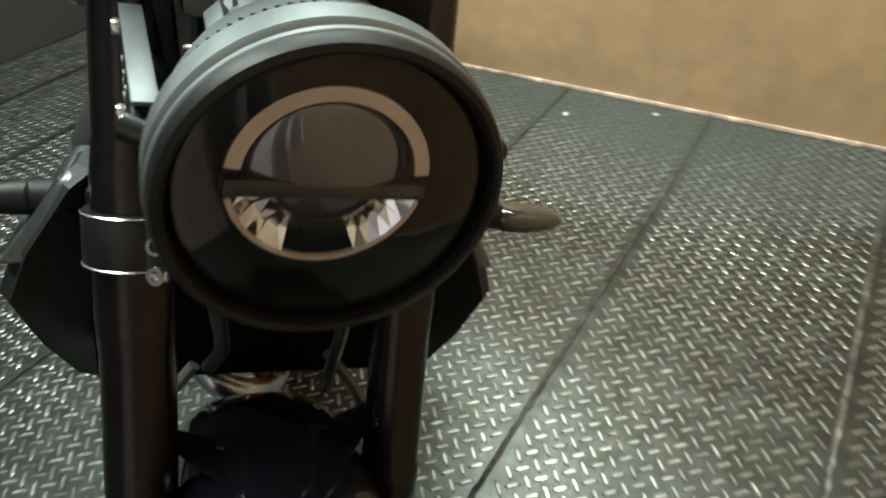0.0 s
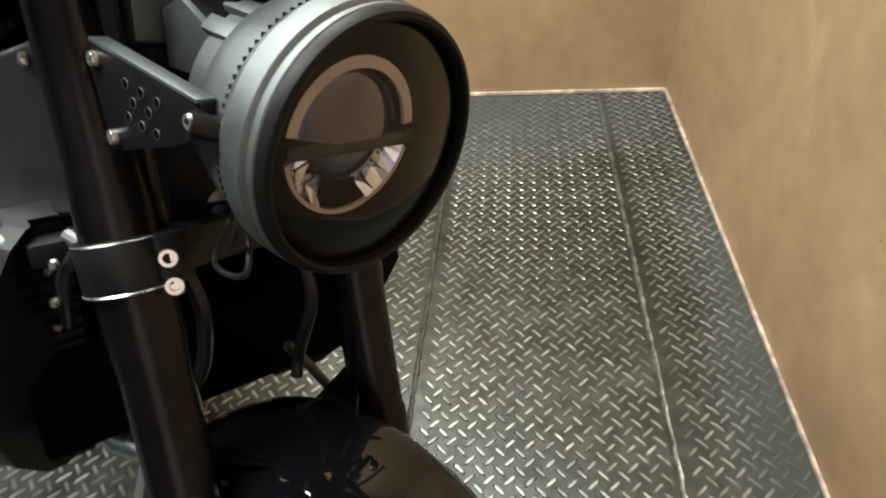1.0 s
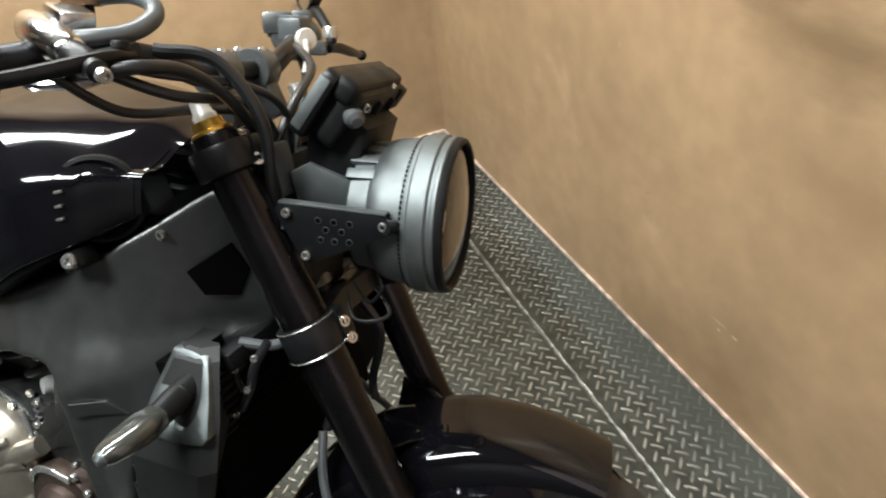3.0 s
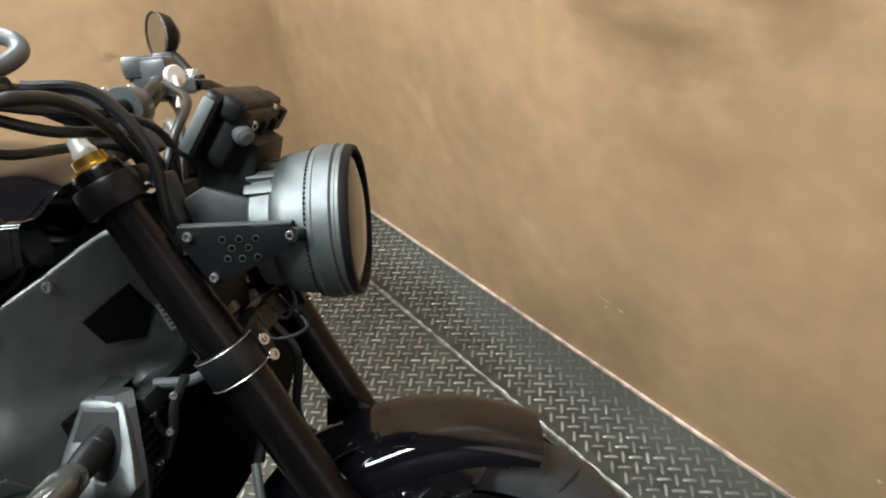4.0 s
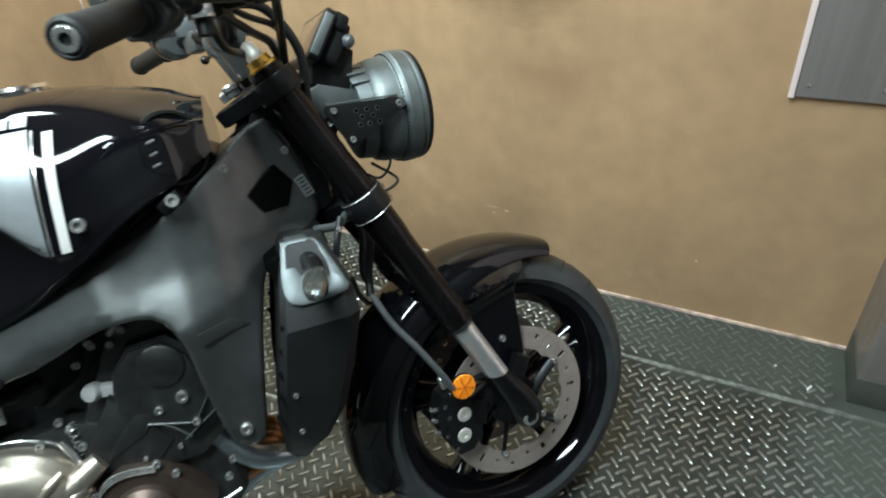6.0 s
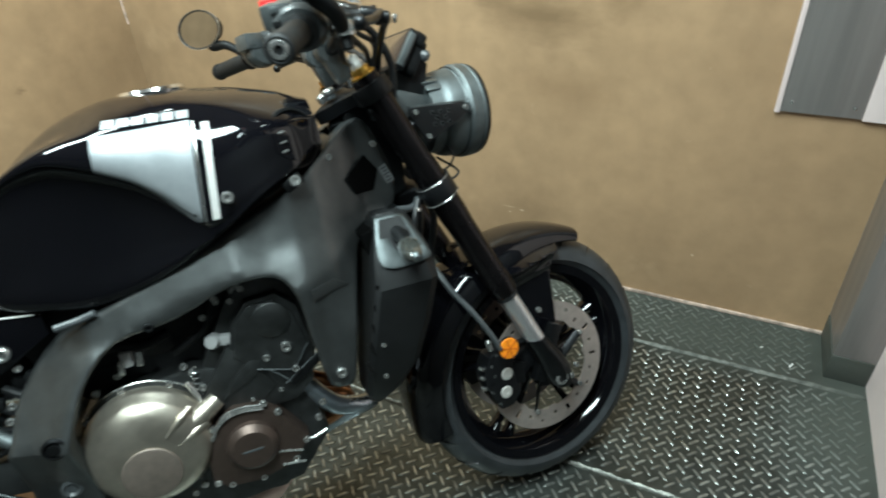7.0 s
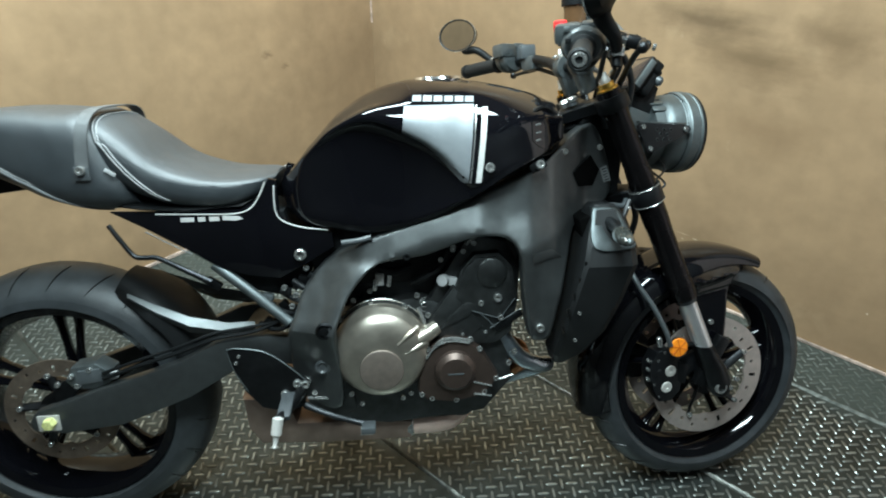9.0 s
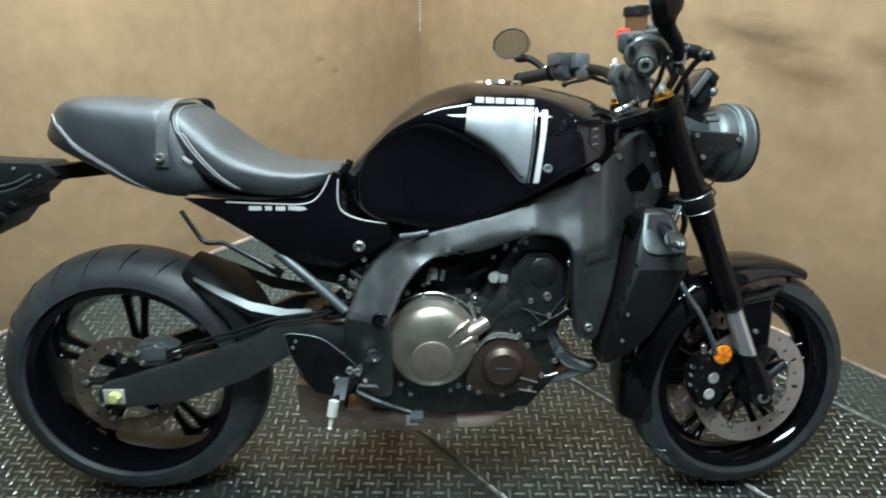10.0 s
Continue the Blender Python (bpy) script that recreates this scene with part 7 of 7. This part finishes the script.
for side in (-1, 1):
    wing = loft(new_bm(), [[(x, side * y, z), (x + 0.004, side * (y + 0.012), z - d * 0.5), (x, side * (y + 0.004), z - d), (x - 0.004, side * (y - 0.006), z - d * 0.5)] for x, y, z, d in ((0.176, 0.084, 0.580, 0.010), (0.230, 0.092, 0.556, 0.026), (0.300, 0.098, 0.526, 0.034), (0.380, 0.098, 0.508, 0.030), (0.436, 0.092, 0.506, 0.016))])
    part("side_wing", wing, FRAME, hug, "satin black side wing")
rest = thing_part("footrest", "black footrest hanger with heel guard and bright feeler")
part("heel_guard", prism(new_bm(), [(0.386, 0.472), (0.410, 0.474), (0.468, 0.462), (0.520, 0.420), (0.552, 0.388), (0.540, 0.330), (0.500, 0.318), (0.450, 0.332), (0.418, 0.372), (0.398, 0.420)], -0.157, -0.149, 0.002), SATIN, rest, "black heel guard plate")
part("guard_edge", tube(new_bm(), [(0.388, -0.157, 0.470), (0.410, -0.158, 0.473), (0.468, -0.158, 0.461), (0.520, -0.158, 0.419), (0.550, -0.158, 0.388)], 0.0013, 6, 4), LAMP_BODY, rest)
part("guard_edge", tube(new_bm(), [(0.388, -0.157, 0.468), (0.400, -0.158, 0.420), (0.424, -0.158, 0.372)], 0.0010, 6, 4), LAMP_BODY, rest)
for x, z, mesh in ((0.500, 0.362, BOLT_BIG), (0.528, 0.386, BOLT_BIG), (0.545, 0.383, BOLT_BIG), (0.412, 0.455, BOLT_SMALL), (0.405, 0.440, BOLT_SMALL)):
    bolt(rest, (x, -0.157, z), OUT, mesh)
part("peg", tube(new_bm(), [(0.535, -0.155, 0.366), (0.528, -0.22, 0.376), (0.516, -0.305, 0.388)], [0.012, 0.011, 0.010], 14, 3), SATIN, rest, "black footpeg")
part("peg_rubber", box(new_bm(), (0.522, -0.262, 0.393), (0.026, 0.080, 0.010), Matrix.Rotation(0.12, 3, "X"), 0.003), RUBBER, rest)
part("feeler", lathe(new_bm(), [(0.006, 0), (0.0105, 0.002), (0.0105, 0.032), (0.006, 0.036), (0.004, 0.052), (0.006, 0.056), (0.003, 0.060)], facing((0.516, -0.312, 0.398), (-0.15, -0.30, -0.95)), 12), WHITE_CAP, rest, "bright feeler bolt under the peg")
part("brake_pedal", tube(new_bm(), [(0.540, -0.160, 0.335), (0.590, -0.175, 0.318), (0.640, -0.178, 0.300), (0.668, -0.180, 0.292)], [0.008, 0.006, 0.006, 0.007], 10, 4, oval=0.6), SATIN, rest, "dark brake pedal")
part("pedal_tread", box(new_bm(), (0.676, -0.192, 0.290), (0.030, 0.034, 0.014), None, 0.003), GREY_SWITCH, rest)
part("pushrod", tube(new_bm(), [(0.545, -0.150, 0.345), (0.600, -0.150, 0.342)], 0.0035, 8, 1), STEEL, rest)
hook = thing_part("strap_hook", "bent dark rod with a foot plate below the seat")
part("rod", tube(new_bm(), [(0.176, -0.115, 0.736), (0.196, -0.116, 0.702), (0.218, -0.117, 0.670), (0.240, -0.117, 0.666), (0.264, -0.117, 0.664), (0.310, -0.116, 0.638), (0.362, -0.112, 0.606)], [0.005, 0.005, 0.0052, 0.0052, 0.0052, 0.006, 0.0075], 10, 5), SATIN, hook, "bent dark steel rod")
part("foot", box(new_bm(), (0.366, -0.108, 0.602), (0.034, 0.014, 0.018), Matrix.Rotation(0.6, 3, "Y"), 0.004), SATIN, hook)
tail = thing_part("tail_unit", "black tail bracket behind the seat")
part("arm", prism(new_bm(), [(-0.150, 0.818), (-0.100, 0.822), (-0.062, 0.829), (-0.010, 0.826), (-0.005, 0.800), (-0.073, 0.792), (-0.150, 0.784)], -0.032, 0.032, 0.006), PLASTIC, tail)
part("plate_carrier", prism(new_bm(), [(-0.330, 0.834), (-0.228, 0.828), (-0.144, 0.826), (-0.112, 0.799), (-0.145, 0.777), (-0.240, 0.757), (-0.330, 0.742)], -0.050, 0.050, 0.006), SHROUD, tail, "dark grey moulded carrier")
for z0, z1 in ((0.792, 0.770), (0.780, 0.757)):
    part("carrier_rib", tube(new_bm(), [(-0.165, -0.0505, z0 + 0.010), (-0.220, -0.0510, z1 + 0.008), (-0.325, -0.0505, z1 - 0.004)], 0.0028, 8, 3), LAMP_BODY, tail)
part("light_carrier", prism(new_bm(), [(-0.158, 0.774), (-0.182, 0.752), (-0.193, 0.745), (-0.196, 0.724), (-0.222, 0.712), (-0.253, 0.677), (-0.330, 0.640), (-0.330, 0.746), (-0.240, 0.760)], -0.058, 0.058, 0.008), PLASTIC, tail, "black lamp carrier under the tail")
for x, z in ((-0.210, 0.735), (-0.235, 0.710), (-0.262, 0.728)):
    part("cable_clip", box(new_bm(), (x, -0.060, z), (0.020, 0.010, 0.014), Matrix.Rotation(0.6, 3, "Y"), 0.004), PLASTIC, tail)
for x, z in ((-0.200, 0.814), (-0.148, 0.798)):
    bolt(tail, (x, -0.050, z), OUT, BOLT_SMALL)
stand = thing_part("side_stand", "black side stand holding the leaning motorcycle")
part("leg", tube(new_bm(), [(0.600, 0.100, 0.315), (0.575, 0.165, 0.210), (0.550, 0.262, 0.094)], [0.014, 0.012, 0.011], 12, 3), SATIN, stand)
part("foot", box(new_bm(), (0.548, 0.272, 0.0862), (0.060, 0.044, 0.008), Matrix.Rotation(radians(16.4), 3, "X"), 0.003), SATIN, stand)
